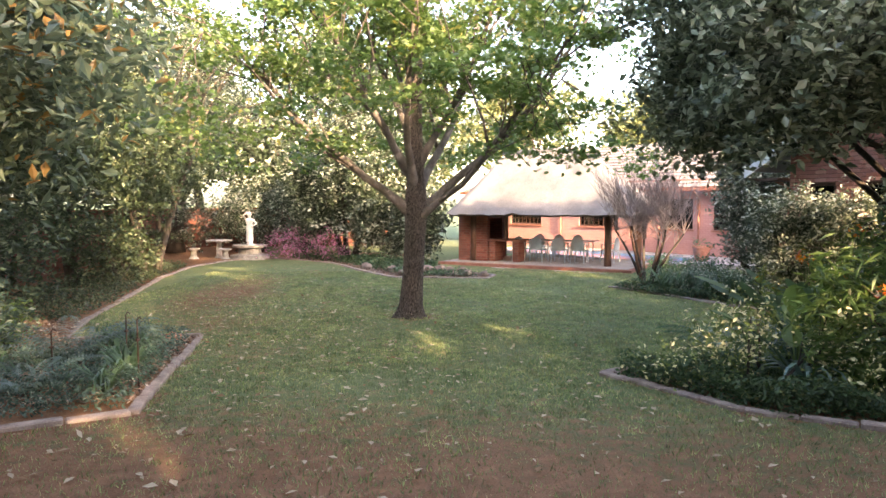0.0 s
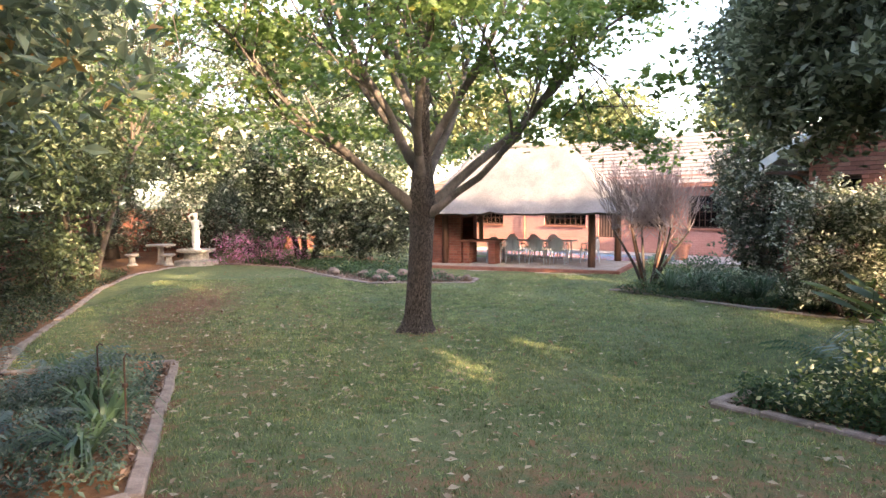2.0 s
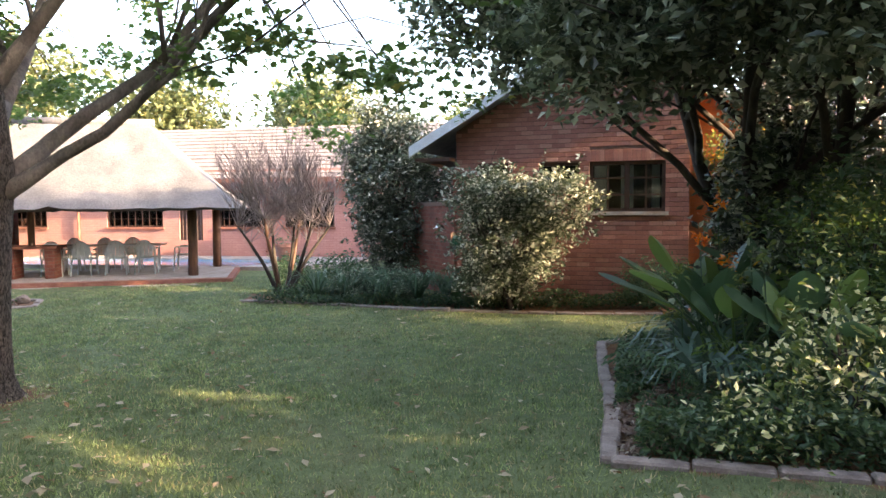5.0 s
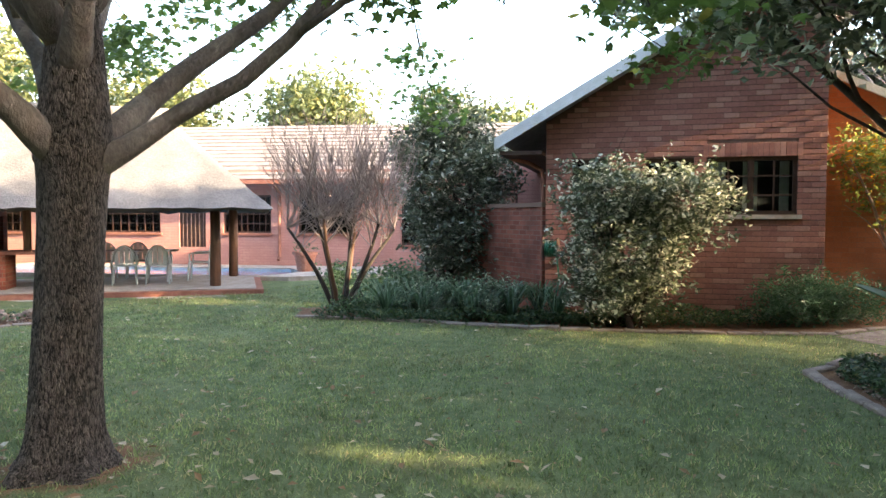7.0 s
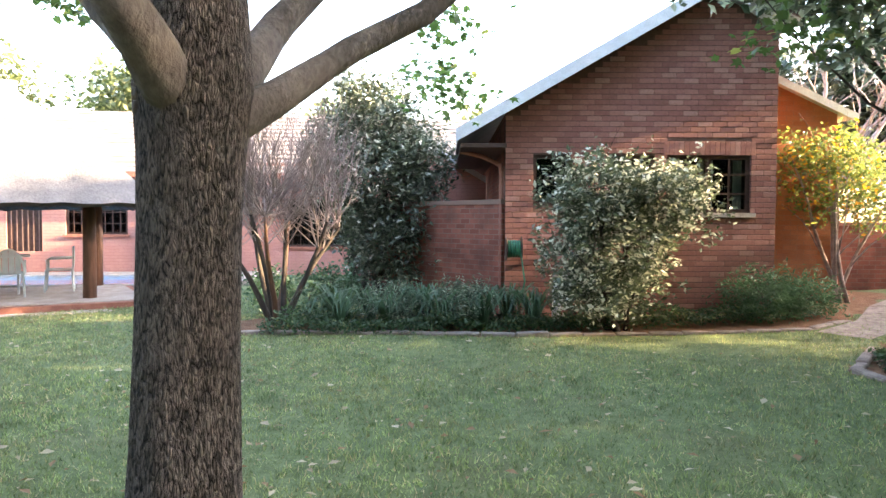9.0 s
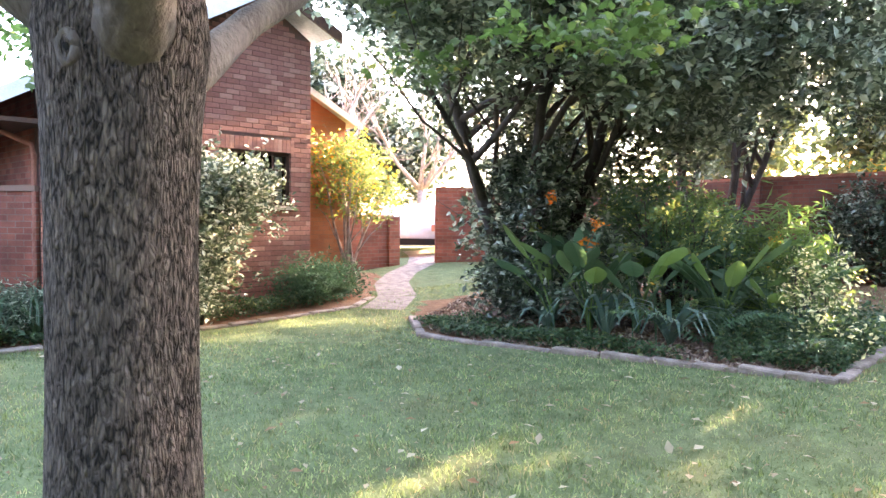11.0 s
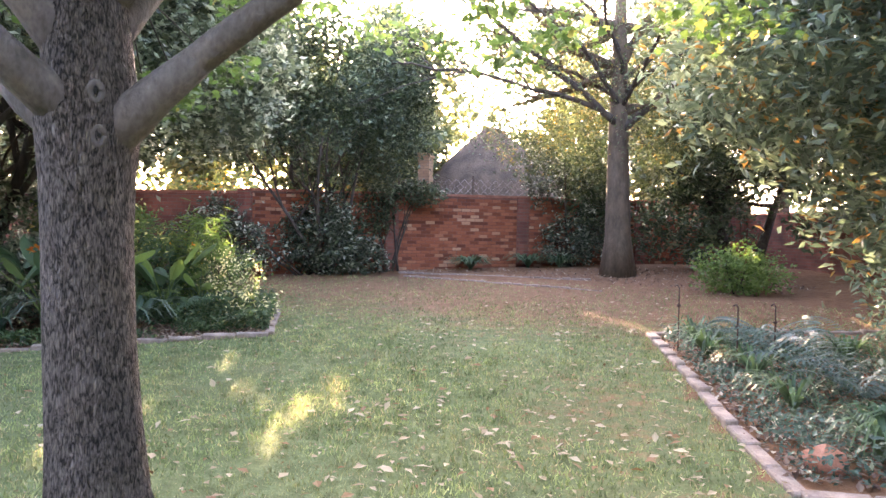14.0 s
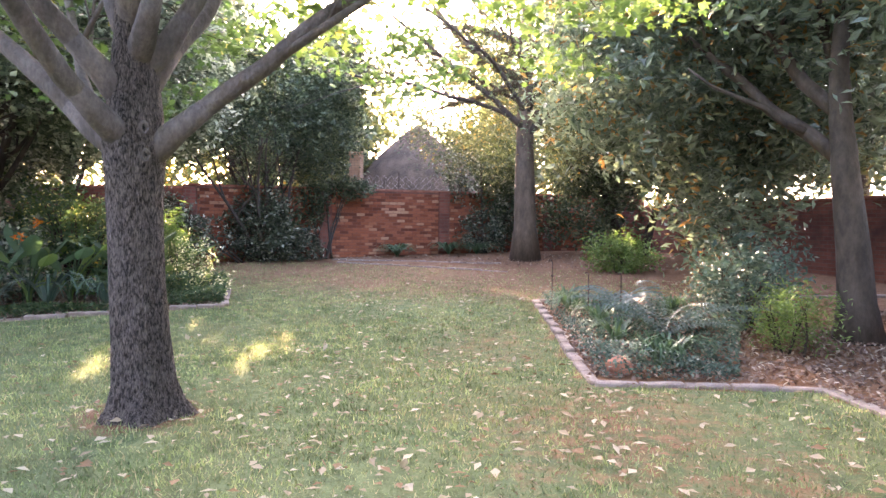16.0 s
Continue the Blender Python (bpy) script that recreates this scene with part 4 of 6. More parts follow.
tube(bm, [(0.15, 0, 1.03), (0.24, 0.05, 0.85), (0.1, -0.14, 0.75)], [0.045, 0.04, 0.03], 7)
tube(bm, [(-0.15, 0, 1.03), (-0.22, -0.06, 1.2), (-0.06, -0.05, 1.33)], [0.045, 0.038, 0.03], 7)
s = part("statue", bm, PALE_STONE, None, "white draped stone figure standing in the fountain", smooth=True)
s["category"] = "statue"
s.matrix_world = pose(sx, sy, 0.12)


def stone_seat(name, x, y, w, h, label, cat):
    e = empty(name, pose(x, y, ground_z(x, y), 0, 0, 20), label, cat)
    bm = bmesh.new()
    lathe(bm, [(0.2, 0), (0.12, 0.1), (0.1, h - 0.12), (0.17, h - 0.07)], 12)
    part("pedestal", bm, GREY_STONE, e)
    bm = bmesh.new()
    lathe(bm, [(w, h - 0.067), (w + 0.02, h - 0.03), (w, h)], 24)
    part("top", bm, GREY_STONE, e)


stone_seat("stone_table", -8.55, 27.9, 0.5, 0.72, "round cast stone garden table beside the fountain", "table")
stone_seat("stone_stool", -9.4, 27.4, 0.22, 0.42, "cast stone stool beside the stone table", "stool")
stone_seat("stone_stool", -8.1, 27.2, 0.22, 0.42, "cast stone stool beside the stone table", "stool")

# boundary walls


def boundary(name, x0, y0, x1, y1, top, label, pillars=3.0):
    L = math.hypot(x1 - x0, y1 - y0)
    e = empty(name, frame_m(x0, y0, x1 - x0, y1 - y0), label, "wall")
    bm = bmesh.new()
    box(bm, 0, L, 0, 0.22, -1.0, top)
    # garden boundaries get the brick with painted-in shade, gate walls the plain red
    uv_box(part("wall", bm, SHADE_BRICK if pillars < 4 else BRICK_RED, e))
    n = int(L / pillars)
    for i in range(n + 1):
        x = i * L / max(n, 1)
        bm = bmesh.new()
        box(bm, x - 0.17, x + 0.17, -0.06, 0.28, -1.0, top + 0.03)
        uv_box(part("pillar", bm, SHADE_BRICK if pillars < 4 else BRICK_RED, e))
    bm = bmesh.new()
    box(bm, 0, L, -0.02, 0.24, top + 0.003, top + 0.06)
    part("coping", bm, REDTILE, e)
    return e


boundary("boundary_wall", 15.5, 3.4, 6.6, 1.4, 2.0, "old overgrown red brick boundary wall with tree shade in its colour")
SOUTHWALL = boundary("boundary_wall", 6.6, 1.4, -5.2, -6.8, 2.07, "weathered red brick boundary wall behind planting")
boundary("boundary_wall", -5.2, -6.8, -10.0, 3.0, 1.75, "red brick boundary wall in shade")
boundary("boundary_wall", -10.0, 3.0, -12.8, 35.0, 1.5, "red brick boundary wall behind the shrubs")
boundary("boundary_wall", -12.8, 35.0, -1.0, 36.5, 1.5, "red brick wall at the end of the garden")
boundary("gate_wall", 13.0, 4.6, 13.72, 7.95, 1.8, "red brick gate wall by the driveway", 5)
boundary("gate_wall", 13.95, 9.1, 12.2, 12.2, 1.1, "low red brick wall beside the gate opening", 5)

# house part east of the wing, the orange of the low sun put into its brick
EB = empty("outbuilding", WING.matrix_world @ pose(4.303, 0.9, 0), "brick outbuilding with orange sunlight in its colour and a white verge beside the wing", "house")
bm = bmesh.new()
for y in (0, 0.23):
    q = [bm.verts.new(p) for p in ((0, y, -0.6), (1.45, y, -0.6), (1.45, y, 3.0), (0, y, 3.68))]
    bm.faces.new(q if y == 0 else q[::-1])
bm.verts.ensure_lookup_table()
for a, b in ((0, 1), (1, 2), (2, 3), (3, 0)):
    bm.faces.new((bm.verts[a], bm.verts[a + 4], bm.verts[b + 4], bm.verts[b]))
bmesh.ops.recalc_face_normals(bm, faces=bm.faces[:])
uv_box(part("wall", bm, SUN_TINTED_BRICK, EB))
bm = bmesh.new()
box(bm, 1.22, 1.45, 0.233, 5.0, -0.6, 2.95)
uv_box(part("wall", bm, SUN_TINTED_BRICK, EB))
roof_slab("roof", [(0.0, -0.25, 3.74), (1.65, -0.25, 2.97), (1.65, 5.2, 2.97), (0.0, 5.2, 3.74)], 0.06, GREYROOF, "pale roof sheet", EB)
roof_slab("verge", [(0.0, -0.29, 3.74), (1.65, -0.29, 2.97), (1.65, -0.254, 2.97), (0.0, -0.254, 3.74)], 0.13, WHITE_METAL, "white verge board", EB)


def hose_reel():
    """A garden hose wound on a drum beside the wing's corner."""
    e = empty("hose_reel", WING.matrix_world @ pose(0.12, -0.24, 0.72, 0, 0, 0), "dark hose reel with green hose fixed at the wing's corner", "hose reel")
    bm = bmesh.new()
    for z in (-0.13, 0.11):
        lathe(bm, [(0.17, z), (0.2, z + 0.01), (0.17, z + 0.02)], 20)
    lathe(bm, [(0.08, -0.109), (0.08, 0.109)], 14)
    k = part("drum", bm, FRAME_BROWN, e)
    k.matrix_local = pose(0, 0, 0, 0, 90, 0)
    for z in (-0.08, -0.04, 0.0, 0.04, 0.08):
        bm = bmesh.new()
        tube(bm, [(0.12 * math.cos(q), 0.12 * math.sin(q), z) for q in (2 * math.pi * i / 18 for i in range(19))], [0.019] * 19, 7)
        c = part("hose_coil", bm, HOSEGREEN, e, smooth=True)
        c.matrix_local = pose(0, 0, 0, 0, 90, 0)
    bm = bmesh.new()
    tube(bm, [(0.05, 0.23, 0), (0.05, 0.0, 0)], [0.02, 0.02], 8)
    part("bracket", bm, FRAME_BROWN, e)
    bm = bmesh.new()
    tube(bm, [(0.1, -0.1, -0.05), (0.16, -0.14, -0.5), (0.05, -0.1, -1.0), (0.25, -0.2, -1.08)], [0.014] * 4, 7)
    part("hose_end", bm, HOSEGREEN, e, smooth=True)


hose_reel()
wp = empty("garden_post", WING.matrix_world @ pose(0.76, -0.42, -0.42), "short white-painted post before the brick wing", "post")
bm = bmesh.new()
tube(bm, [(0, 0, -0.05), (0.01, 0, 0.7)], [0.07, 0.065], 12)
part("shaft", bm, WHITE_METAL, wp)
bm = bmesh.new()
tube(bm, [(0.01, 0, 0.703), (0.01, 0, 0.74)], [0.078, 0.07], 12)
part("cap", bm, GREY_STONE, wp)

# neighbour's round thatched hut
HUT = empty("thatched_hut", pose(2.9, -7.9, 0.2), "neighbour's thatched roof above the wall", "hut")
bm = bmesh.new()
lathe(bm, [(3.0, 1.2), (3.05, 1.35), (2.75, 1.9), (2.25, 2.6), (1.65, 3.3), (1.05, 3.9), (0.55, 4.3), (0.36, 4.5), (0.12, 4.6)], 40)
part("thatch", bm, THATCH_OLD, HUT, smooth=True)
bm = bmesh.new()
lathe(bm, [(2.4, -0.4), (2.4, 1.9)], 24)
part("wall", bm, BRICK_RED, HUT)
ch = empty("chimney", pose(4.45, -5.4, 0), "brick chimney behind the wall", "chimney")
bm = bmesh.new()
box(bm, -0.19, 0.19, -0.19, 0.19, 0.1, 3.5)
box(bm, -0.23, 0.23, -0.23, 0.23, 3.503, 3.64)
uv_box(part("shaft", bm, TAN_BRICK, ch))


# ---------------------------------------------------------------- kerbs and path
def kerb(points, label, closed=False, length=0.45):
    e = empty("kerb", pose(points[0][0], points[0][1], ground_z(*points[0])), label, "kerb")
    rnd = random.Random(len(points) + int(points[0][0] * 10))
    o = e.matrix_world.translation
    bm = bmesh.new()
    box(bm, 0, length - 0.012, -0.06, 0.06, -0.08, 0.05)
    bmesh.ops.bevel(bm, geom=bm.edges[:], offset=0.014, segments=1, affect="EDGES")
    me = bpy.data.meshes.new("kerb_stone")
    bm.to_mesh(me)
    bm.free()
    me.materials.append(KERB)
    for (x0, y0), (x1, y1) in zip(points, points[1:]):
        L = math.hypot(x1 - x0, y1 - y0)
        n = max(1, round(L / length))
        for i in range(n):
            f = i / n
            x, y = x0 + (x1 - x0) * f, y0 + (y1 - y0) * f
            ob = new("kerb_stone", me)
            ob.parent = e
            m = frame_m(x, y, x1 - x0, y1 - y0, ground_z(x, y) + rnd.uniform(-0.02, 0.0)) @ pose(0, 0, 0, rnd.uniform(-3, 3), rnd.uniform(-2, 2), rnd.uniform(-2.5, 2.5))
            ob.matrix_local = Matrix.Translation(-o) @ m @ Matrix.Diagonal((L / n / length, rnd.uniform(0.9, 1.1), 1, 1))
    return e


def round_off(points, cut=0.35):
    """Bends a chain of points gently at its corners."""
    out = [points[0]]
    for a, b, c in zip(points, points[1:], points[2:]):
        for k, p in ((1 - cut, (a, b)), (cut, (b, c))):
            out.append((p[0][0] + (p[1][0] - p[0][0]) * k, p[0][1] + (p[1][1] - p[0][1]) * k))
    return out + [points[-1]]


kerb([(-9, 4.2), (-3.8, 5.7), (-2.87, 6.25), (-3.86, 11.2), (-5.9, 10.9), (-6.4, 12.5), (-7.0, 15.5), (-7.9, 20.0), (-8.3, 24.0), (-7.6, 26.6), (-6.2, 27.3)], "pale concrete kerb round the long flower bed")
kerb([(8.6, 5.6), (6.5, 4.9), (3.9, 5.45), (2.75, 6.2), (1.86, 7.88), (3.25, 8.75), (4.15, 9.42), (5.68, 10.48), (7.2, 10.2)], "pinkish concrete kerb round the island bed")
kerb([(4.5, 17.75), (5.21, 16.5), (6.2, 14.35), (7.3, 12.4), (8.35, 10.85), (9.3, 10.4)], "pale kerb along the bed by the wing")
kerb([(-6.2, 27.5), (-3.7, 25.3), (-2.2, 22.0), (-1.2, 20.2), (1.48, 19.8), (1.8, 20.7), (0.3, 22.4)], "pale kerb round the pond bed")

bm = bmesh.new()
path = [(7.95, 10.5), (9.2, 9.95), (10.8, 9.7), (12.2, 9.15), (13.5, 8.35), (15, 7.9), (17, 7.6)]
for s, e in zip(path, path[1:]):
    d = Vector((e[0] - s[0], e[1] - s[1], 0)).normalized()
    nrm = Vector((-d.y, d.x, 0)) * 0.34
    q = [Vector((*s, 0)) - nrm, Vector((*e, 0)) - nrm, Vector((*e, 0)) + nrm, Vector((*s, 0)) + nrm]
    bm.faces.new([bm.verts.new((p.x, p.y, ground_z(p.x, p.y) + 0.016)) for p in q])
part("pavement", bm, KERB, None, "worn pinkish concrete path to the driveway gate", "structure")


# ---------------------------------------------------------------- trees
def main_tree():
    x, y = -0.505, 13.08
    z = ground_z(x, y)
    t = empty("shade_tree", pose(x, y, z), "spreading tree with grey bark and fresh green lobed leaves", "tree")
    rnd = random.Random(11)
    bm = bmesh.new()
    prof = [(-0.15, 0.5), (0.0, 0.32), (0.1, 0.262), (0.25, 0.226), (0.6, 0.21), (1.0, 0.2), (1.5, 0.198), (1.8, 0.208), (2.05, 0.23), (2.3, 0.205), (2.9, 0.145), (3.6, 0.12), (4.6, 0.1), (6.0, 0.06), (7.5, 0.02)]
    path = [Vector((0.035 * max(h, 0) + 0.03 * math.sin(h), 0.02 * math.sin(h * 1.3), h)) for h, r in prof]
    rings = tube(bm, path, [r for h, r in prof], 28)
    for ring, (h, r) in zip(rings, prof):
        c = sum((v.co for v in ring), Vector()) / len(ring)
        for k, v_ in enumerate(ring):
            a = 2 * math.pi * k / len(ring)
            lump = 1 + 0.16 * math.sin(5 * a + 1) * max(0, 1 - h / 0.35) + 0.03 * math.sin(3 * a + h * 2)
            v_.co = c + (v_.co - c) * Vector((0.98 * lump, 1.07 * lump, 1.0))
    trunk = part("trunk", bm, BARK, t, "thick grey-brown trunk with furrowed bark", smooth=True)
    tips = []
    # azimuth from +x, start height, elevation at the fork and at the end, length, radius
    for az, h0, e0, e1, ln, r in ((193, 1.92, 36, 52, 4.9, 0.084), (-38, 1.82, 31, 60, 5.0, 0.068), (84, 2.02, 36, 58, 4.8, 0.085), (145, 2.65, 48, 62, 4.4, 0.075), (8, 1.95, 36, 56, 4.9, 0.09), (-100, 2.4, 44, 60, 4.4, 0.08), (52, 2.3, 44, 60, 4.8, 0.085), (-150, 2.6, 52, 66, 4.4, 0.08), (105, 2.9, 58, 68, 4.2, 0.075), (-20, 2.8, 56, 68, 4.4, 0.075), (170, 3.3, 60, 70, 4.0, 0.065)):
        p, q = [Vector((0.035 * h0, 0, h0))], Vector((0.035 * h0, 0, h0))
        turn = rnd.uniform(-3, 3)
        for i in range(12):
            a, e = radians(az + turn * i + rnd.uniform(-6, 6)), radians(e0 + (e1 - e0) * i / 11 + rnd.uniform(-7, 7))
            q = q + Vector((math.cos(a) * math.cos(e), math.sin(a) * math.cos(e), math.sin(e))) * ln / 12
            p.append(q.copy())
        bm = bmesh.new()
        branches(bm, rnd, p, r, 2, tips, 0.75, 0.06, 5, 10)
        collar = [p[0], p[0].lerp(p[1], 0.6), p[1], p[1].lerp(p[2], 0.8)]
        tube(bm, collar, [r * 1.35, r * 1.3, r * 1.12, r * 0.85], 10)
        part("limb", bm, LIMBBARK, t, "rising smooth grey limb with twigs", smooth=True)
    P = [p for p in tips if p.z > 2.6]
    pads = []
    for q in range(125):
        a = rnd.uniform(0, 6.283)
        R = 5.2 * math.sqrt(rnd.uniform(0.06, 1))
        low = 2.75 + 0.35 * (1 - R / 4.9)
        pads.append(Vector((R * math.cos(a), R * math.sin(a), low + (8.4 - low - R * 0.62) * rnd.random() ** 1.15)))
    for q, p in enumerate(pads):
        base = min(P, key=lambda s: (s - p).length + (0.8 if s.z > p.z else 0))
        d = p - base
        if d.length > 0.25:
            bm = bmesh.new()
            mid = base + d * 0.5 + Vector((rnd.uniform(-0.1, 0.1), rnd.uniform(-0.1, 0.1), 0.12 * d.length))
            tube(bm, [base, mid, p], [0.012, 0.009, 0.004], 4)
            part("twig", bm, DARKBARK, t)
    c = np.repeat(np.array([tuple(p) for p in pads] + [tuple(p) for p in P[::4]]), 190, 0)
    c = c + rng.normal(size=c.shape) * np.array([0.22, 0.22, 0.09])
    c = c[(c[:, 2] > 2.45)]
    if len(c) > 44000:
        c = c[rng.choice(len(c), 44000, replace=False)]
    v, f = lobed_mesh(c, 0.12)
    raw("crown", v, f, L_MAIN, t, "airy layers of fresh green lobed leaves", "stuff")
    for h, az in ((1.98, 147), (2.18, 144)):
        bm = bmesh.new()
        ring = [(0.214, 0.026 * math.cos(q), 0.042 * math.sin(q)) for q in (2 * math.pi * i / 14 for i in range(15))]
        tube(bm, ring, [0.016] * 15, 8)
        k = part("knot", bm, LIMBBARK, t, "healed branch scar", smooth=True)
        k.matrix_local = pose(0.035 * h + 0.03 * math.sin(h), 0.02 * math.sin(1.3 * h), h, 0, 0, az)
        # near-black spindle stands in for the shade inside the scar
        bm = bmesh.new()
        tube(bm, [(0.205, 0, -0.032), (0.22, 0, 0), (0.205, 0, 0.032)], [0.006, 0.011, 0.006], 8)
        part("hollow", bm, DARK, k, smooth=True)


main_tree()


def tree(name, x, y, r, stems, blobs, count, size, leaf, bark, label, seed=1, lean=0.25, fork=1.2, top=3.5, aspect=0.5, clump=0.14, per=12, shell=0.55, kids=3, droop=0.3, low=2, bend=0.1):
    """A tree of one or more stems under a crown of leaf clumps."""
    z = ground_z(x, y)
    t = empty(name, pose(x, y, z), label, "tree")
    rnd = random.Random(seed)
    for s in range(stems):
        bm = bmesh.new()
        a = 2 * math.pi * (s + rnd.random() * 0.5) / stems
        off = r * 1.6 if stems > 1 else 0
        k = lean if stems > 1 else lean * 0.3
        p0 = Vector((math.cos(a) * off, math.sin(a) * off, -0.1))
        path = [p0]
        d = Vector((math.cos(a) * k, math.sin(a) * k, 1)).normalized()
        for i in range(7):
            d = (d + Vector((rnd.uniform(-bend, bend), rnd.uniform(-bend, bend), 0.02))).normalized()
            path.append(path[-1] + d * top / 7)
        tube(bm, path, [r * (1.35 if i == 0 else 1.0) * (1 - 0.09 * i) for i in range(8)], 10)
        part("trunk", bm, bark, t, smooth=True)
        for b in range(kids):
            bm = bmesh.new()
            i = min(6, low + int(fork + b) % (7 - low))
            bl = blobs[(s * kids + b) % len(blobs)]
            aim = Vector((bl[0] - x, bl[1] - y, bl[2] - z)) - path[i]
            sub = wander(rnd, path[i], aim.normalized() + Vector((0, 0, 0.2)), aim.length * 1.1, 6, 0.18, 0.02)
            branches(bm, rnd, sub, r * 0.45, 1, [], 0.8, 0.03, 4, 6)
            part("limb", bm, bark, t, smooth=True)
    crown(name, t, blobs, count, size, leaf, "", aspect, clump, per, shell, droop)
    return t


# island tree over the east side of the lawn
# eastmost two clumps are added to keep the sun off wing and shelter
tree("island_tree", 6.6, 8.6, 0.12, 5, [(4.5, 10.2, 3.5, 1.4, 1.3, 0.95), (5.3, 10.7, 4.5, 1.8, 1.6, 1.2), (3.3, 8.8, 3.0, 0.9, 0.9, 0.9), (4.2, 11.2, 3.9, 1.0, 1.0, 0.8), (3.7, 8.6, 3.3, 1.25, 1.2, 0.95), (4.6, 7.6, 3.5, 1.6, 1.3, 1.0), (6.4, 6.4, 3.0, 1.5, 1.3, 1.2), (3.0, 8.0, 4.6, 1.2, 1.2, 1.0), (5.6, 8.4, 4.6, 2.3, 2.2, 1.5), (4.0, 8.2, 4.0, 1.7, 1.7, 1.2), (6.6, 8.8, 6.0, 2.6, 2.4, 1.6), (9.0, 8.8, 5.4, 2.2, 2.0, 1.3), (10.5, 8.7, 5.0, 1.9, 1.7, 1.2), (7.4, 6.4, 4.0, 2.0, 1.8, 1.6), (3.6, 6.8, 5.2, 1.6, 1.5, 1.1), (7.8, 9.0, 3.6, 1.4, 1.3, 1.3), (5.2, 7.0, 3.4, 1.4, 1.2, 1.0), (5.4, 8.2, 0.5, 0.8, 0.7, 0.7), (3.4, 6.8, 2.9, 0.9, 0.9, 0.7), (3.4, 6.5, 3.6, 1.1, 1.0, 0.8), (6.8, 8.6, 1.3, 1.1, 1.0, 1.6), (6.8, 7.2, 1.2, 1.0, 0.9, 1.3)],
     145000, 0.12, L_GREY, DARKBARK, "dense evergreen tree with several dark stems in the island bed", 5, 0.3, 1.0, 4.2, 0.55, 0.095, 20)
# trees south, behind the boundary wall and in the soil
SOILBARK = speckled("brown_bark", (0.07, 0.048, 0.032), (0.14, 0.1, 0.068), 5, 0.9, 0.8, 25, stretch=(1, 1, 0.4), dist=0.02)
SOIL_TREE = tree("soil_tree", -1.92, -1.24, 0.34, 1, [(-2.4, -1.4, 6.6, 2.8, 2.8, 1.5), (0.3, -1.2, 6.0, 1.8, 2.0, 1.0), (-1.9, -3.0, 4.4, 1.6, 1.4, 0.9), (0.6, -1.5, 3.9, 1.3, 1.2, 0.9), (-0.9, -1.4, 5.0, 1.8, 1.4, 1.0), (-3.4, -1.3, 4.2, 1.3, 1.3, 0.9), (1.6, -0.9, 5.4, 1.5, 1.3, 0.9), (-4.0, -2.0, 5.0, 1.8, 1.8, 1.2), (-2.2, -2.6, 8.0, 2.6, 2.6, 1.3), (-0.9, -2.4, 4.2, 1.2, 1.2, 0.6), (-0.2, -1.3, 3.1, 1.2, 1.0, 0.8), (-2.9, -1.6, 3.4, 1.2, 1.0, 0.8), (0.9, -1.0, 4.8, 1.3, 1.2, 0.8)],
     44000, 0.1, L_AUTUMN, SOILBARK, "tall tree with a straight smooth trunk standing in bare soil", 8, 0.0, 1.0, 7.0, 0.4, 0.2, 12, kids=8, low=4, bend=0.02)


def soil_tree_limbs():
    """Long dark limbs that spread low over the lawn."""
    rnd = random.Random(77)
    # azimuth, start height, elevation at the fork and at the end, length, radius
    for az, h, e0, e1, ln, rad in ((24, 3.5, 40, 26, 6.0, 0.09), (14, 3.6, 26, 2, 5.8, 0.07), (48, 3.9, 44, 24, 4.6, 0.07), (-8, 4.1, 38, 20, 4.6, 0.06), (196, 3.4, 44, 58, 3.4, 0.13), (170, 4.3, 34, 22, 3.8, 0.06), (112, 4.0, 34, 18, 4.2, 0.06), (82, 4.7, 40, 26, 4.2, 0.055), (228, 4.6, 36, 26, 3.4, 0.055), (30, 5.2, 46, 34, 4.4, 0.05)):
        p = [Vector((0, 0, h))]
        for i in range(10):
            a, e = radians(az + rnd.uniform(-13, 13)), radians(e0 + (e1 - e0) * i / 9 + rnd.uniform(-10, 10))
            p.append(p[-1] + Vector((math.cos(a) * math.cos(e), math.sin(a) * math.cos(e), math.sin(e))) * ln / 10)
        bm = bmesh.new()
        branches(bm, rnd, p, rad, 2, [], 0.8, 0.0, 4, 8)
        part("limb", bm, DARKBARK, SOIL_TREE, "long dark spreading limb with bare twigs", smooth=True)


soil_tree_limbs()
# ---- greenery
def bush(name, blobs, count, size, leaf, label, category="shrub", aspect=0.5, clump=0.08, per=10, stems=5, bark=None, seed=2, shell=0.5, droop=0.1, height=None):
    """A shrub: stems from the ground and a crown of leaves."""
    x = sum(b[0] for b in blobs) / len(blobs)
    y = sum(b[1] for b in blobs) / len(blobs)
    z = ground_z(x, y)
    t = empty(name, pose(x, y, z), label, category)
    rnd = random.Random(seed)
    top = max(b[2] + b[5] * 0.5 for b in blobs) - z
    for s in range(stems):
        bm = bmesh.new()
        b = blobs[s % len(blobs)]
        aim = Vector((b[0] - x + rnd.uniform(-0.5, 0.5) * b[3], b[1] - y + rnd.uniform(-0.5, 0.5) * b[4], max(0.3, b[2] + b[5] * 0.4 - z)))
        p = wander(rnd, (rnd.uniform(-0.12, 0.12), rnd.uniform(-0.12, 0.12), -0.05), aim + Vector((0, 0, 0.3)), aim.length, 6, 0.1)
        branches(bm, rnd, p, 0.012 + 0.012 * top, 1, [], 0.7, 0.05, 3, 6)
        part("stem", bm, bark or DARKBARK, t, smooth=True)
    crown(name, t, blobs, count, size, leaf, "", aspect, clump, per, shell, droop)
    return t


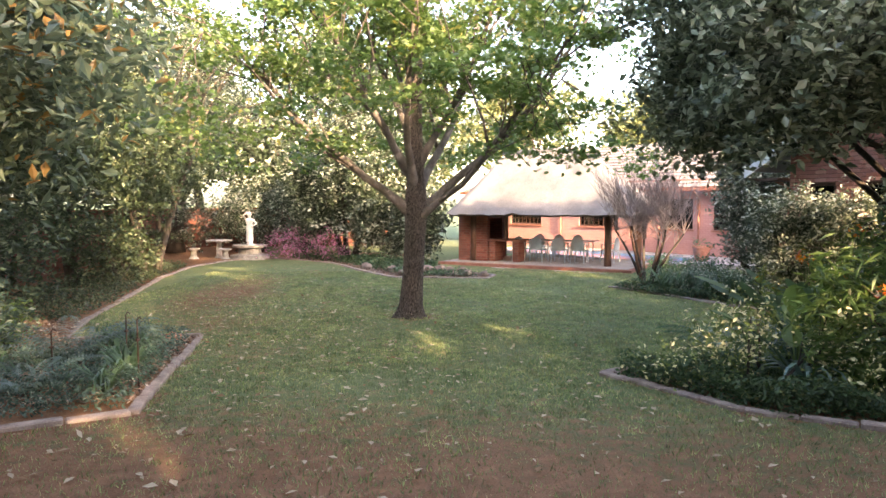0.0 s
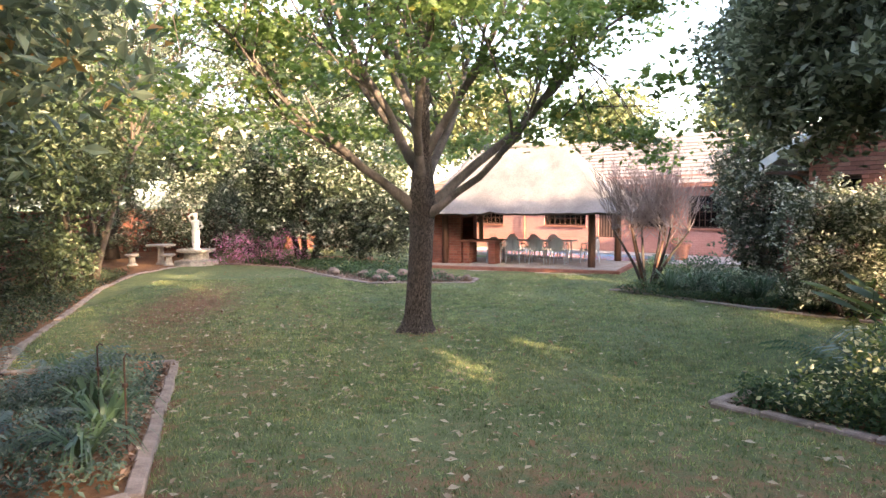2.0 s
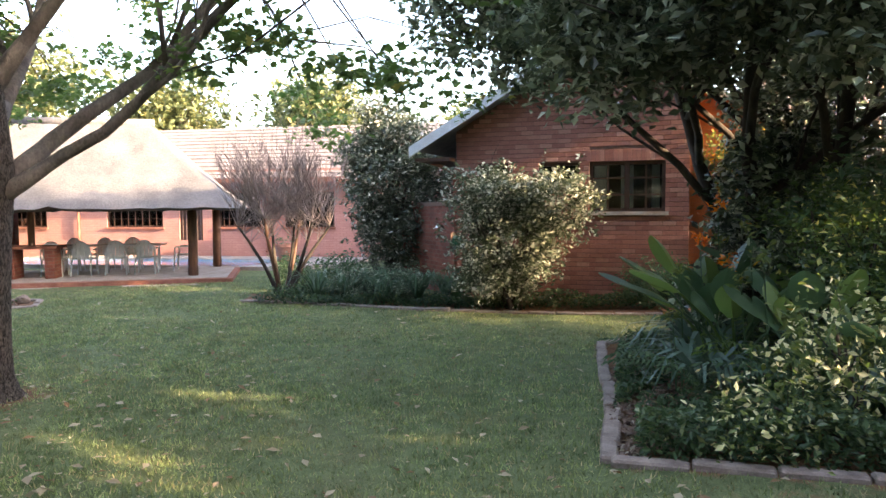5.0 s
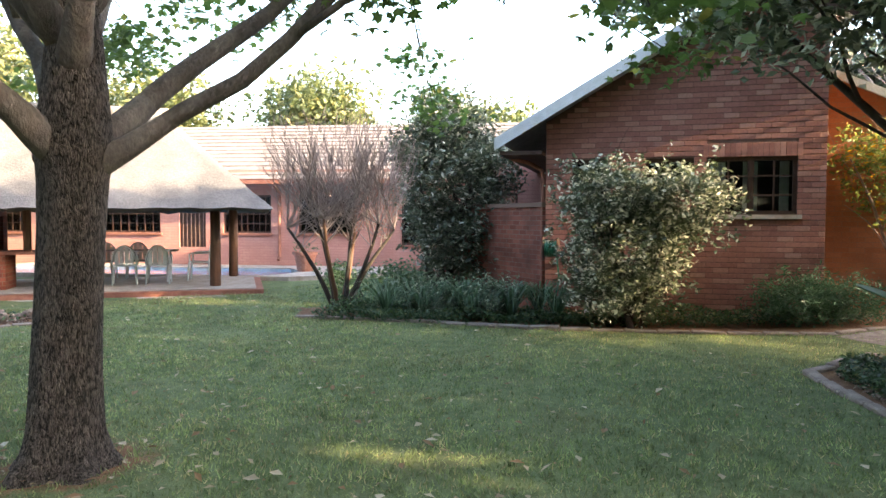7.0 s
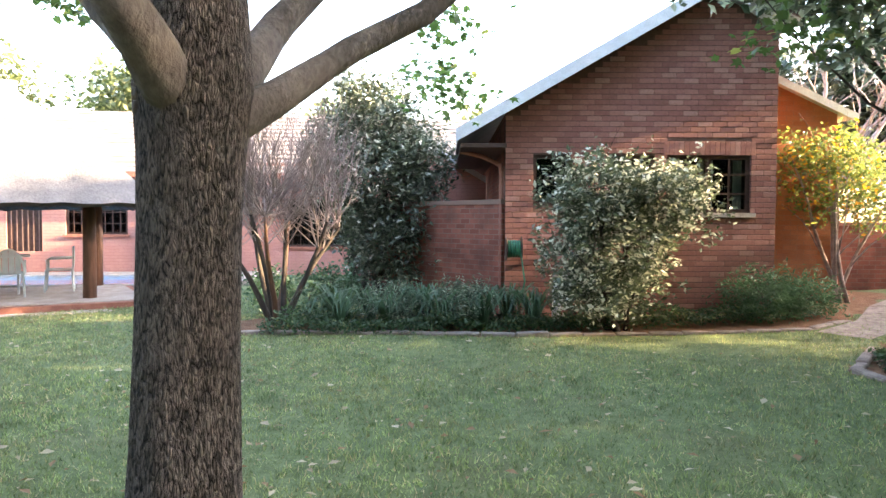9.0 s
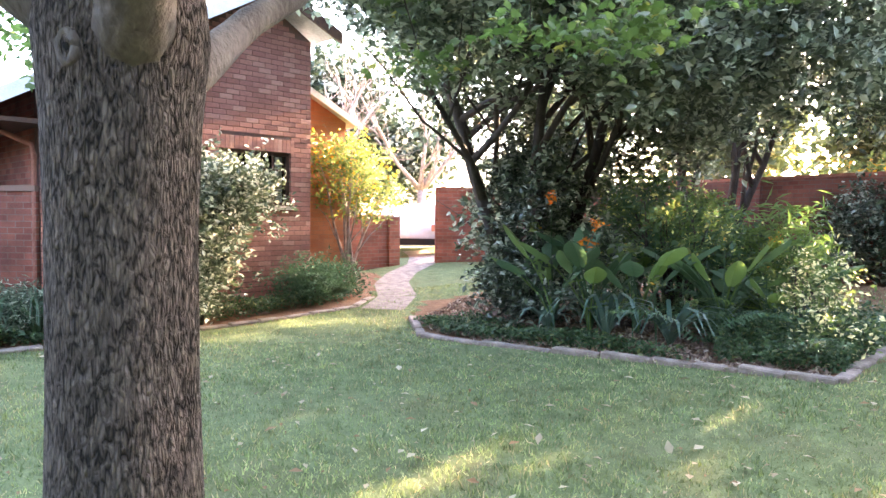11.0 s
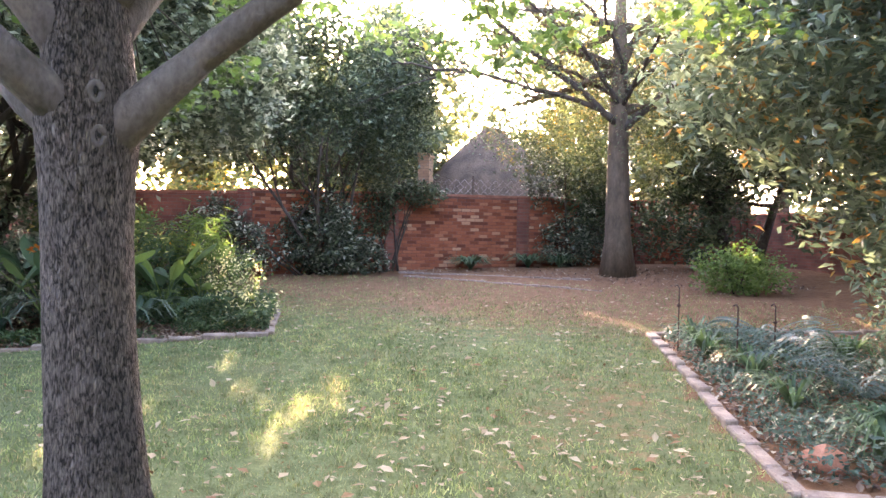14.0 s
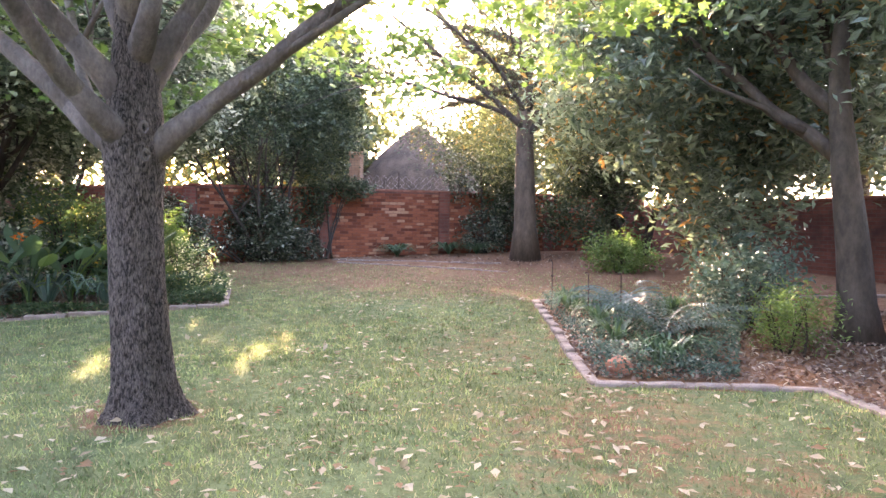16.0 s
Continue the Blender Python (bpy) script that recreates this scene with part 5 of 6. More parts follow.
# west side: big broad-leaved mass near the start
tree("broadleaf_tree", -7.0, 8.4, 0.24, 1, [(-6.6, 8.0, 5.2, 2.3, 2.4, 1.8), (-4.5, 6.7, 3.3, 1.5, 1.5, 1.4), (-4.3, 6.4, 4.8, 1.6, 1.6, 1.3), (-7.2, 6.4, 3.6, 1.8, 1.8, 1.7), (-5.7, 6.2, 1.7, 1.0, 1.1, 1.2), (-7.8, 9.8, 3.6, 1.4, 1.6, 1.4), (-6.2, 5.4, 2.8, 1.1, 1.1, 1.3)],
     52000, 0.165, L_RUST, BARK2, "broad-leaved evergreen tree with rust-tinted leaves over the flower bed", 21, 0.2, 1, 4.0, 0.42, 0.17, 9)
tree("west_tree", -9.6, 18.6, 0.2, 1, [(-9.2, 17.0, 3.4, 2.2, 2.4, 1.9), (-8.3, 13.6, 2.6, 1.5, 1.9, 1.6), (-9.6, 14.0, 4.6, 2.0, 2.6, 1.7), (-9.0, 20.4, 3.4, 2.0, 2.2, 1.9), (-10.2, 18.5, 5.6, 2.2, 2.6, 1.7)],
     52000, 0.17, L_DARK, BARK2, "dark evergreen tree with a bare lower trunk", 22, 0.3, 1, 3.4, 0.45, 0.15, 10)
tree("west_tree", -9.8, 24.0, 0.14, 2, [(-9.6, 24.0, 3.4, 1.9, 2.0, 1.8), (-11.0, 27.0, 3.8, 2.1, 2.1, 2.1), (-8.9, 25.6, 3.3, 1.2, 1.2, 0.9)],
     34000, 0.16, L_DARK, DARKBARK, "dark shrubby tree near the stone table", 23, 0.3, 1, 3.2, 0.45, 0.15, 10)
bush("west_shrub", [(-7.8, 12.0, 0.9, 1.2, 1.5, 1.1), (-8.2, 9.8, 0.8, 1.2, 1.2, 1.0)], 7000, 0.12, L_DARK, "dark leafy shrub under the trees")
bush("west_shrub", [(-8.8, 18.2, 0.7, 1.0, 1.5, 0.9), (-9.2, 21.4, 0.5, 0.9, 1.4, 0.8)], 5000, 0.13, L_DARK, "glossy dark shrub at the kerb", seed=4)
tree("west_tree", -8.8, 21.6, 0.13, 2, [(-7.2, 21.2, 6.6, 2.0, 2.2, 1.3), (-8.6, 20.0, 7.6, 2.2, 2.2, 1.3), (-5.9, 23.0, 5.9, 1.5, 1.6, 0.9), (-7.6, 24.6, 5.4, 1.6, 1.6, 1.0)],
     15000, 0.13, L_CAMELLIA, BARK2, "thin high-branched tree with sparse small leaves", 24, 0.25, 1, 4.4, 0.4, 0.3, 14, kids=6, low=4)
# north side behind the pond bed
tree("camellia_tree", -3.3, 27.0, 0.13, 3, [(-3.9, 26.8, 2.9, 1.7, 1.7, 1.6), (-1.7, 26.0, 2.5, 1.7, 1.6, 1.6), (-2.7, 26.8, 4.2, 1.7, 1.6, 1.4), (-0.6, 25.6, 1.3, 1.2, 1.1, 1.4), (-4.4, 26.6, 1.3, 0.9, 0.9, 1.0), (-2.2, 25.8, 1.1, 1.4, 0.9, 1.0)],
     60000, 0.18, L_CAMELLIA, DARKBARK, "dense glossy evergreen tree with dark stems behind the pond", 31, 0.3, 1, 3.0, 0.45, 0.13, 12)
bush("pink_shrub", [(-5.5, 27.0, 0.25, 1.1, 0.7, 0.7), (-3.9, 26.0, 0.25, 0.8, 0.6, 0.65)], 3500, 0.07, L_PINK, "feathery pink-flowering shrub beside the fountain")
bush("corner_shrub", [(-8.2, 30.5, 1.5, 1.5, 1.5, 1.7), (-5.8, 30.3, 1.3, 1.7, 1.4, 1.6), (-6.4, 31.3, 2.4, 1.6, 1.2, 1.2), (-10.2, 30.2, 0.9, 1.5, 1.0, 1.1), (-8.0, 33.0, 1.2, 3.2, 1.0, 1.3)], 20000, 0.13, L_CAMELLIA, "grey-green shrub behind the statue", seed=6)
# along the wing
bush("holly_shrub", [(7.3, 13.4, 0.75, 1.05, 0.95, 0.95), (7.0, 13.5, 1.55, 0.85, 0.8, 0.55), (7.7, 12.7, 1.45, 0.75, 0.7, 0.65), (7.1, 13.5, 0.2, 0.8, 0.7, 0.5)], 20000, 0.09, L_VARIEG, "dense variegated round shrub against the brick wing", seed=7, per=8, clump=0.05, stems=6)
bush("nandina_shrub", [(9.0, 11.5, 0.0, 0.65, 0.6, 0.45), (9.5, 11.0, -0.05, 0.6, 0.5, 0.4)], 6000, 0.09, L_STRAP, "low bright green shrub by the wing's corner", seed=8, aspect=0.3)
L_VARIEG2 = leafy("glossy_grey_leaf", (0.03, 0.045, 0.025), (0.11, 0.13, 0.08), (0.42, 0.42, 0.34), 0.12, 0.2, 0.35)
tree("magnolia_tree", 8.6, 18.4, 0.09, 3, [(8.65, 18.2, 1.9, 1.15, 1.15, 1.2), (8.85, 18.3, 3.0, 0.95, 0.95, 0.8), (8.5, 17.9, 0.7, 0.95, 0.9, 0.85), (9.3, 17.6, 2.3, 0.7, 0.7, 0.7), (8.2, 18.7, 2.6, 0.6, 0.6, 0.6), (8.5, 18.5, 3.6, 0.5, 0.5, 0.35)],
     24000, 0.12, L_VARIEG2, DARKBARK, "upright evergreen tree with glossy leaves by the garden wall", 33, 0.2, 1, 2.6, 0.45, 0.1, 10)
bush("yellow_shrub", [(11.2, 10.6, 1.9, 1.1, 0.9, 0.75), (10.7, 10.8, 2.3, 0.7, 0.7, 0.45), (11.9, 9.9, 1.5, 0.7, 0.7, 0.55)], 5600, 0.1, L_YELLOW, "golden yellow and green shrub with bare lower stems beside the wing", seed=9, stems=8, bark=TWIG)


def crape():
    """The bare many-stemmed tree."""
    x, y = 5.5, 17.85
    t = empty("bare_tree", pose(x, y, ground_z(x, y)), "leafless crape myrtle with smooth dark stems and fine grey-pink twigs", "tree")
    rnd = random.Random(5)
    for s in range(8):
        a = 2 * math.pi * s / 8 + rnd.uniform(-0.3, 0.3)
        k = (0.2, 0.5, 0.35, 0.6)[s % 4]
        p = wander(rnd, (math.cos(a) * 0.09, math.sin(a) * 0.09, -0.05), (math.cos(a) * k * 0.75, math.sin(a) * k * 0.75, 1), 1.7, 8, 0.09, 0.02)
        bm = bmesh.new()
        tube(bm, p, [0.05 * (1 - 0.07 * i) for i in range(9)], 8)
        part("stem", bm, DARKBARK if s % 4 != 1 else POLE, t, smooth=True)
        bm = bmesh.new()
        for j in range(27):
            o = Vector((rnd.gauss(0, 1), rnd.gauss(0, 1), rnd.gauss(0, 1))).normalized() * rnd.uniform(0.55, 1.0)
            aim = Vector((o.x * 1.25 + math.cos(a) * 0.25, o.y * 1.25 + math.sin(a) * 0.25, 2.55 + o.z * 0.75))
            start = p[rnd.choice((6, 7, 8, 8, 8))]
            if (aim - p[8]).length > 1.9:
                continue
            side = Vector((rnd.uniform(-0.1, 0.1), rnd.uniform(-0.1, 0.1), -0.12))
            q = [start.lerp(aim, f) + side * math.sin(math.pi * f) for f in (0, 0.25, 0.5, 0.75, 1)]
            tube(bm, q, [0.009, 0.0075, 0.006, 0.0045, 0.003], 4)
            for _ in range(9):
                n = rnd.choice((2, 3, 3, 4))
                w2 = (q[n] - q[n - 1]).normalized() + Vector((rnd.uniform(-0.6, 0.6), rnd.uniform(-0.6, 0.6), rnd.uniform(-0.1, 0.5)))
                tube(bm, wander(rnd, q[n], w2, rnd.uniform(0.25, 0.6), 4, 0.1, 0.04), [0.0045, 0.004, 0.0035, 0.003, 0.0025], 3)
        part("twig_spray", bm, TWIG, t, "fine upright bare twigs", "stuff")


crape()

# behind the south wall
tree("wall_tree", 4.9, 0.6, 0.06, 8, [(5.0, 0.5, 3.4, 1.8, 1.5, 1.3), (4.2, 0.1, 4.6, 1.9, 1.6, 1.3), (3.5, 0.0, 3.4, 1.1, 1.1, 1.1), (6.3, 1.6, 4.0, 1.5, 1.3, 1.3), (6.2, 1.4, 5.4, 1.8, 1.5, 1.0), (7.3, 1.2, 3.9, 1.4, 1.1, 1.2), (3.7, -0.9, 4.4, 1.3, 1.2, 1.2), (3.5, -1.1, 5.7, 1.4, 1.3, 1.0), (5.9, 0.6, 6.2, 2.0, 1.6, 1.0), (4.9, 0.5, 0.9, 1.1, 0.8, 1.1)], 50000, 0.13, L_DARK, DARKBARK, "many-stemmed tree against the boundary wall, lit from behind", 41, 0.3, 1, 3.4, 0.45, 0.14, 8, kids=2)
tree("wall_tree", 9.5, 3.2, 0.12, 3, [(9.5, 3.0, 4.2, 2.0, 2.0, 1.7), (8.0, 3.6, 5.2, 1.7, 1.7, 1.2)], 14000, 0.13, L_DARK, DARKBARK, "dark tree before the boundary wall", 42, 0.3, 1, 3.6)
bush("wall_creeper", [(3.2, -0.75, 2.1, 1.1, 0.35, 0.28), (3.9, -0.3, 1.7, 0.5, 0.25, 0.7)], 3600, 0.1, L_DARK, "dark creeper hanging over the wall", "creeper")
tree("corner_tree", -4.9, -3.2, 0.15, 2, [(-4.6, -3.2, 3.6, 2.0, 1.8, 1.7), (-6.6, -1.6, 3.2, 2.0, 1.9, 1.8), (-0.9, -3.4, 2.6, 0.9, 0.8, 1.5), (-7.0, 2.6, 3.6, 1.8, 2.0, 1.8), (-3.6, -3.4, 1.6, 1.4, 1.0, 1.2), (-4.8, 2.0, 3.9, 1.5, 1.3, 1.5), (-5.0, 1.6, 5.6, 1.8, 1.5, 1.3)], 60000, 0.15, L_DARK, DARKBARK, "dark evergreen trees in the wall's corner", 43, 0.3, 1, 3.4)
# yellow leaf colour stands in for the backlit glow above the wall
for i, (x, y, r) in enumerate(((8.0, -0.6, 1.0), (10.0, -0.8, 1.2), (6.2, -2.6, 0.9))):
    bush("backlit_shrub", [(x, y, 1.7, r * 1.3, r, 0.95), (x + 0.8, y + 0.3, 1.3, r, r, 0.8)], 3200, 0.13, L_YELLOW, "shrub beyond the boundary wall, its backlit glow put into yellow-green leaves", seed=60 + i)
bush("fern_shrub", [(-4.4, 1.2, 0.45, 0.8, 0.7, 0.5)], 3500, 0.09, L_LIME, "yellow-green feathery shrub in the soil")

# distance: tall tree belts that close the view
FAR = []


def belt(name, x, y, r, h, n, leaf, size=0.5, seed=1, low=1.5, label="tall tree beyond the garden"):
    rnd = random.Random(seed)
    bl = []
    for i in range(7):
        a = rnd.uniform(0, 6.28)
        q = rnd.uniform(0, 0.55) * r
        zz = low + (h - low) * (0.25 + 0.6 * rnd.random())
        bl.append((x + q * math.cos(a), y + q * math.sin(a), zz, r * rnd.uniform(0.4, 0.6), r * rnd.uniform(0.4, 0.6), (h - low) * rnd.uniform(0.2, 0.32)))
    return tree(name, x, y, 0.04 * h, 1, bl, n, size, leaf, DARKBARK, label, seed, 0.2, 1, h * 0.6, 0.6, size * 0.9, 10, 0.4, 3)


for i, (x, y, r, h) in enumerate(((-17, 26, 5, 10), (-20, 36, 6, 11), (-13, 40, 5, 9), (-4, 44, 6, 11), (-16, 30, 4, 7), (-9, 36, 4, 6.5), (-1, 38, 5, 9), (6, 42, 5, 9), (13, 41, 5, 8.5), (19, 37, 5, 8), (26, 33, 5, 7.5), (32, 26, 5, 7), (-15, 20, 4, 8.5), (-14, 12, 4, 8.5), (-14, 4, 4, 8), (24, 8, 4, 7), (24, 14, 4, 6.5), (-6, 33.5, 4.5, 10), (-11.5, 31, 4, 10), (-1.5, 33, 3.5, 8))):
    belt("background_tree", x, y, r, h, 9000, L_FAR if y > 24 and x > -1.2 else L_CAMELLIA, 0.34, 50 + i)
# several of these are added to keep the low sun off the lawn
for i, (x, y, r, h) in enumerate(((10, -7, 3.5, 8), (15, -2, 4, 6.5), (-7, -12, 4, 8), (11, -14, 5, 9), (3.5, -15, 3.5, 7.0), (-3.5, -10, 3, 7.5), (7.4, -11, 2.8, 10), (0.3, -13, 3.6, 9.5), (18, 2, 3, 5), (-11, -4, 4, 8), (6.5, -8, 2.6, 4.2), (8.6, -4.5, 3.2, 7.5), (12.5, -5, 3.2, 8), (6.6, -7.5, 3.0, 9), (0.6, -17, 4, 11), (-2.5, -14, 3.5, 11))):
    belt("background_tree", x, y, r, h, 5000, L_FAR, 0.3, 70 + i, label="sunlit tree beyond the boundary wall")


def strap_plant(name, x, y, n, length, label, leaf=None, width=0.04, seed=1, lift=1.0):
    """A tuft of arching strap leaves."""
    leaf = leaf or L_STRAP
    r = random.Random(seed)
    V, F = [], []
    for _ in range(n):
        a = r.uniform(0, 6.283)
        L = length * r.uniform(0.7, 1.15)
        o = len(V)
        for k in range(5):
            t = k / 4
            out = L * 0.75 * t
            z = L * lift * (t - 0.85 * t * t) * 1.3
            w = width * (1 - t * 0.9) * (0.6 + 0.4 * min(1, t * 3))
            cx, cy = math.cos(a) * out, math.sin(a) * out
            V += [(cx - math.sin(a) * w / 2, cy + math.cos(a) * w / 2, z), (cx + math.sin(a) * w / 2, cy - math.cos(a) * w / 2, z)]
        F += [(o + 2 * k, o + 2 * k + 1, o + 2 * k + 3, o + 2 * k + 2) for k in range(4)]
    e = empty(name, pose(x, y, ground_z(x, y) + 0.0), label, "plant")
    raw("leaves", V, F, leaf, e, "", "stuff")
    return e


def scatter_cover(name, poly, n, size, leaf, label, zlow=0.02, zhigh=0.22, hole=None):
    P = np.array(poly)
    x = rng.uniform(P[:, 0].min(), P[:, 0].max(), n * 3)
    y = rng.uniform(P[:, 1].min(), P[:, 1].max(), n * 3)
    ok = inside(x, y, poly)
    x, y = x[ok][:n], y[ok][:n]
    lump = 0.5 + 0.5 * np.sin(x * 3.1 + 1.3 * np.sin(y * 2.3)) * np.cos(y * 2.7)
    z = gz(x, y) + zlow + (zhigh - zlow) * rng.uniform(0, 1, len(x)) * (0.3 + 0.7 * lump)
    v, f = leaves_mesh(np.stack([x, y, z], 1), size, 0.5, 0.0, 0.8)
    return raw(name, v, f, leaf, None, label, "stuff")


scatter_cover("ground_cover", [(1.95, 7.75), (2.6, 6.5), (2.95, 5.95), (4.2, 5.6), (5.6, 6.0), (4.6, 7.3), (3.4, 7.9), (2.9, 8.3)], 20000, 0.06, L_COVER, "low dark ground cover in the island bed", 0.02, 0.4)
scatter_cover("ground_cover", [(-3.0, 6.4), (-3.95, 11.0), (-5.2, 10.8), (-5.6, 8.6), (-6.2, 7.0), (-4.0, 5.9)], 12000, 0.055, L_BED, "blue-green low planting in the bed", 0.02, 0.3)
scatter_cover("ground_cover", [(4.5, 17.4), (5.6, 15.5), (7.4, 12.9), (8.6, 11.2), (8.9, 12), (7.2, 15.1), (6.2, 17.8)], 14000, 0.07, L_COVER, "dark ground cover along the wing", 0.02, 0.3)
scatter_cover("ground_cover", [(-6.6, 12.6), (-7.1, 15.5), (-8.0, 20), (-8.4, 24), (-10.2, 24), (-8.8, 12)], 10000, 0.08, L_DARK, "low dark planting under the trees", 0.02, 0.35)
scatter_cover("ground_cover", [(-5.6, 27.2), (-3.4, 25.2), (-1.9, 22.4), (0.3, 22.0), (0.0, 24.2), (-2.0, 26.2), (-5.0, 28.2)], 7000, 0.1, L_COVER, "low dark planting under the glossy tree", 0.02, 0.4)
scatter_cover("ground_cover", [(-0.9, 20.4), (1.3, 20.1), (0.4, 22.5), (-1.6, 22.0)], 3000, 0.08, L_COVER, "low planting round the pond", 0.02, 0.25)
scatter_cover("ground_cover", [(2.9, 8.5), (4.74, 9.65), (5.7, 10.2), (6.8, 10.3), (6.4, 9.5), (4.4, 8.7)], 4500, 0.07, L_COVER, "sparse low planting along the island kerb", 0.02, 0.2)
for i, (x, y) in enumerate(((6.4, 15.9), (6.9, 15.3), (6.1, 16.6), (7.2, 14.9), (5.9, 16.2), (6.6, 15.0), (6.2, 15.5), (7.0, 14.4), (5.6, 16.8), (6.8, 16.1))):
    strap_plant("agapanthus", x, y, 56, 0.95, "clump of arching green agapanthus leaves by the wing", seed=i, lift=1.5)
for i, (x, y) in enumerate(((1.75, -1.35), (0.45, -2.3), (-0.3, -2.75), (-3.4, 6.9), (-4.5, 10.3), (-4.7, 10.0), (-3.9, 8.4), (-4.9, 7.4), (-3.5, 7.6), (-4.1, 9.3))):
    strap_plant("strap_plant", x, y, 46 if y > 0 else 70, 0.66 if y > 0 else 0.95, "clump of arching strap leaves in the bed", seed=20 + i, lift=1.3 if y > 0 else 0.95, width=0.04 if y > 0 else 0.075)


def fern_frond_plant(x, y, n, length, label, leaf, seed=1, name="cycad"):
    """Arching fronds with two rows of leaflets."""
    r = random.Random(seed)
    e = empty(name, pose(x, y, ground_z(x, y) + 0.05), label, "plant")
    for q in range(n):
        V, F = [], []
        a = 2 * math.pi * q / n + r.uniform(-0.3, 0.3)
        L = length * r.uniform(0.75, 1.1)
        up = r.uniform(0.5, 1.1)
        prev = None
        for k in range(22):
            t = (k + 1) / 22
            out, z = L * t * 0.85, L * up * (t - 0.62 * t * t)
            cx, cy = math.cos(a) * out, math.sin(a) * out
            for side in (-1, 1):
                w = L * 0.16 * math.sin(math.pi * min(0.97, t * 0.9 + 0.1))
                sx_, sy_ = -math.sin(a) * side * w, math.cos(a) * side * w
                fx, fy = math.cos(a) * 0.014, math.sin(a) * 0.014
                o = len(V)
                V += [(cx, cy, z), (cx + fx + sx_ * 0.5, cy + fy + sy_ * 0.5, z + 0.02), (cx + sx_ + fx * 4, cy + sy_ + fy * 4, z - 0.02), (cx - fx + sx_ * 0.5, cy - fy + sy_ * 0.5, z + 0.015)]
                F.append((o, o + 1, o + 2, o + 3))
        raw("frond", V, F, leaf, e, "", "stuff")


fern_frond_plant(-4.7, 8.8, 16, 1.3, "blue-grey fern with arching fronds in the flower bed", L_BLUE, 1)
fern_frond_plant(-4.2, 6.9, 9, 0.8, "small blue-grey fern in the flower bed", L_BLUE, 2)
fern_frond_plant(3.5, 8.0, 11, 1.1, "dark arching fronds in the island bed", L_STRAP, 3)


def big_leaf_plant(x, y, n, height, label, seed=1):
    """Tall stalks with broad paddle leaves."""
    r = random.Random(seed)
    e = empty("strelitzia", pose(x, y, ground_z(x, y)), label, "plant")
    for q in range(n):
        a = r.uniform(0, 6.283)
        h = height * r.uniform(0.6, 1.0)
        k = r.uniform(0.15, 0.5)
        bm = bmesh.new()
        p = [Vector((math.cos(a) * k * t * t * h, math.sin(a) * k * t * t * h, h * 0.6 * t)) for t in (0, 0.35, 0.7, 1.0)]
        tube(bm, p, [0.018, 0.015, 0.012, 0.01], 5)
        d = (p[-1] - p[-2]).normalized()
        side = Vector((-math.sin(a), math.cos(a), 0))
        nn = d.cross(side)
        L = h * 0.45
        rows = []
        for j in range(7):
            t = j / 6
            w = 0.085 * math.sin(math.pi * (0.06 + 0.9 * t)) ** 0.7 * height
            c = p[-1] + d * L * t - Vector((0, 0, 0.25 * L * t * t))
            rows.append([bm.verts.new(c + side * w * s - nn * abs(s) * w * 0.35) for s in (-1, 0, 1)])
        for s0, s1 in zip(rows, rows[1:]):
            bm.faces.new((s0[0], s0[1], s1[1], s1[0]))
            bm.faces.new((s0[1], s0[2], s1[2], s1[1]))
        # every third leaf takes a lighter green to look lit from behind
        part("leaf", bm, L_LIME if (q + seed) % 3 == 0 else L_STRAP, e)


big_leaf_plant(3.9, 7.4, 12, 1.4, "bird-of-paradise plant with tall paddle leaves", 1)
big_leaf_plant(4.8, 8.6, 10, 1.5, "bird-of-paradise plant with tall paddle leaves", 2)
bush("daisy_shrub", [(3.05, 6.95, 0.45, 0.42, 0.42, 0.5), (3.9, 6.4, 0.4, 0.5, 0.5, 0.45), (2.5, 7.2, 0.05, 0.35, 0.4, 0.3)], 3200, 0.06, L_CREAM, "yellow-green shrub with pale flowers at the kerb's corner")
bush("island_shrub", [(4.6, 6.6, 0.6, 0.9, 0.8, 0.7), (5.5, 7.4, 0.9, 0.9, 0.8, 0.9)], 4200, 0.1, L_STRAP, "mixed green shrub under the island tree", seed=12)

bush("bed_shrub", [(-5.7, 8.4, 0.35, 0.6, 0.7, 0.6), (-5.9, 7.4, 0.4, 0.7, 0.7, 0.7)], 4600, 0.08, L_BED, "blue-green shrub in the flower bed", seed=14)
bush("bed_shrub", [(-6.0, 9.3, 0.1, 0.45, 0.5, 0.4)], 2200, 0.07, L_LIME, "light green feathery shrub behind the flower bed", seed=15, aspect=0.25)

# island planting
for i, (x, y, h) in enumerate(((4.4, 8.2, 1.5), (5.2, 8.9, 1.7), (3.6, 6.9, 1.2), (5.6, 7.8, 1.8), (4.9, 6.9, 1.5), (6.2, 6.6, 1.6))):
    big_leaf_plant(x, y, 9, h, "bird-of-paradise plant with tall paddle leaves", 30 + i)
for i, (x, y, L) in enumerate(((3.75, 8.2, 0.9), (4.5, 8.55, 1.15), (5.25, 8.95, 0.75), (3.6, 6.7, 0.8))):
    strap_plant("agave", x, y, 26, L, "blue-green clump of broad arching leaves in the island bed", L_BLUESTRAP, 0.085, 50 + i, 1.25)
for i, (x, y, n, L) in enumerate(((4.5, 7.7, 14, 1.3), (5.2, 8.1, 12, 1.4), (3.9, 7.2, 10, 1.1))):
    fern_frond_plant(x, y, n, L, "palm-like plant with arching green fronds in the island bed", L_LIME if i == 0 else L_STRAP, 60 + i, "palm")
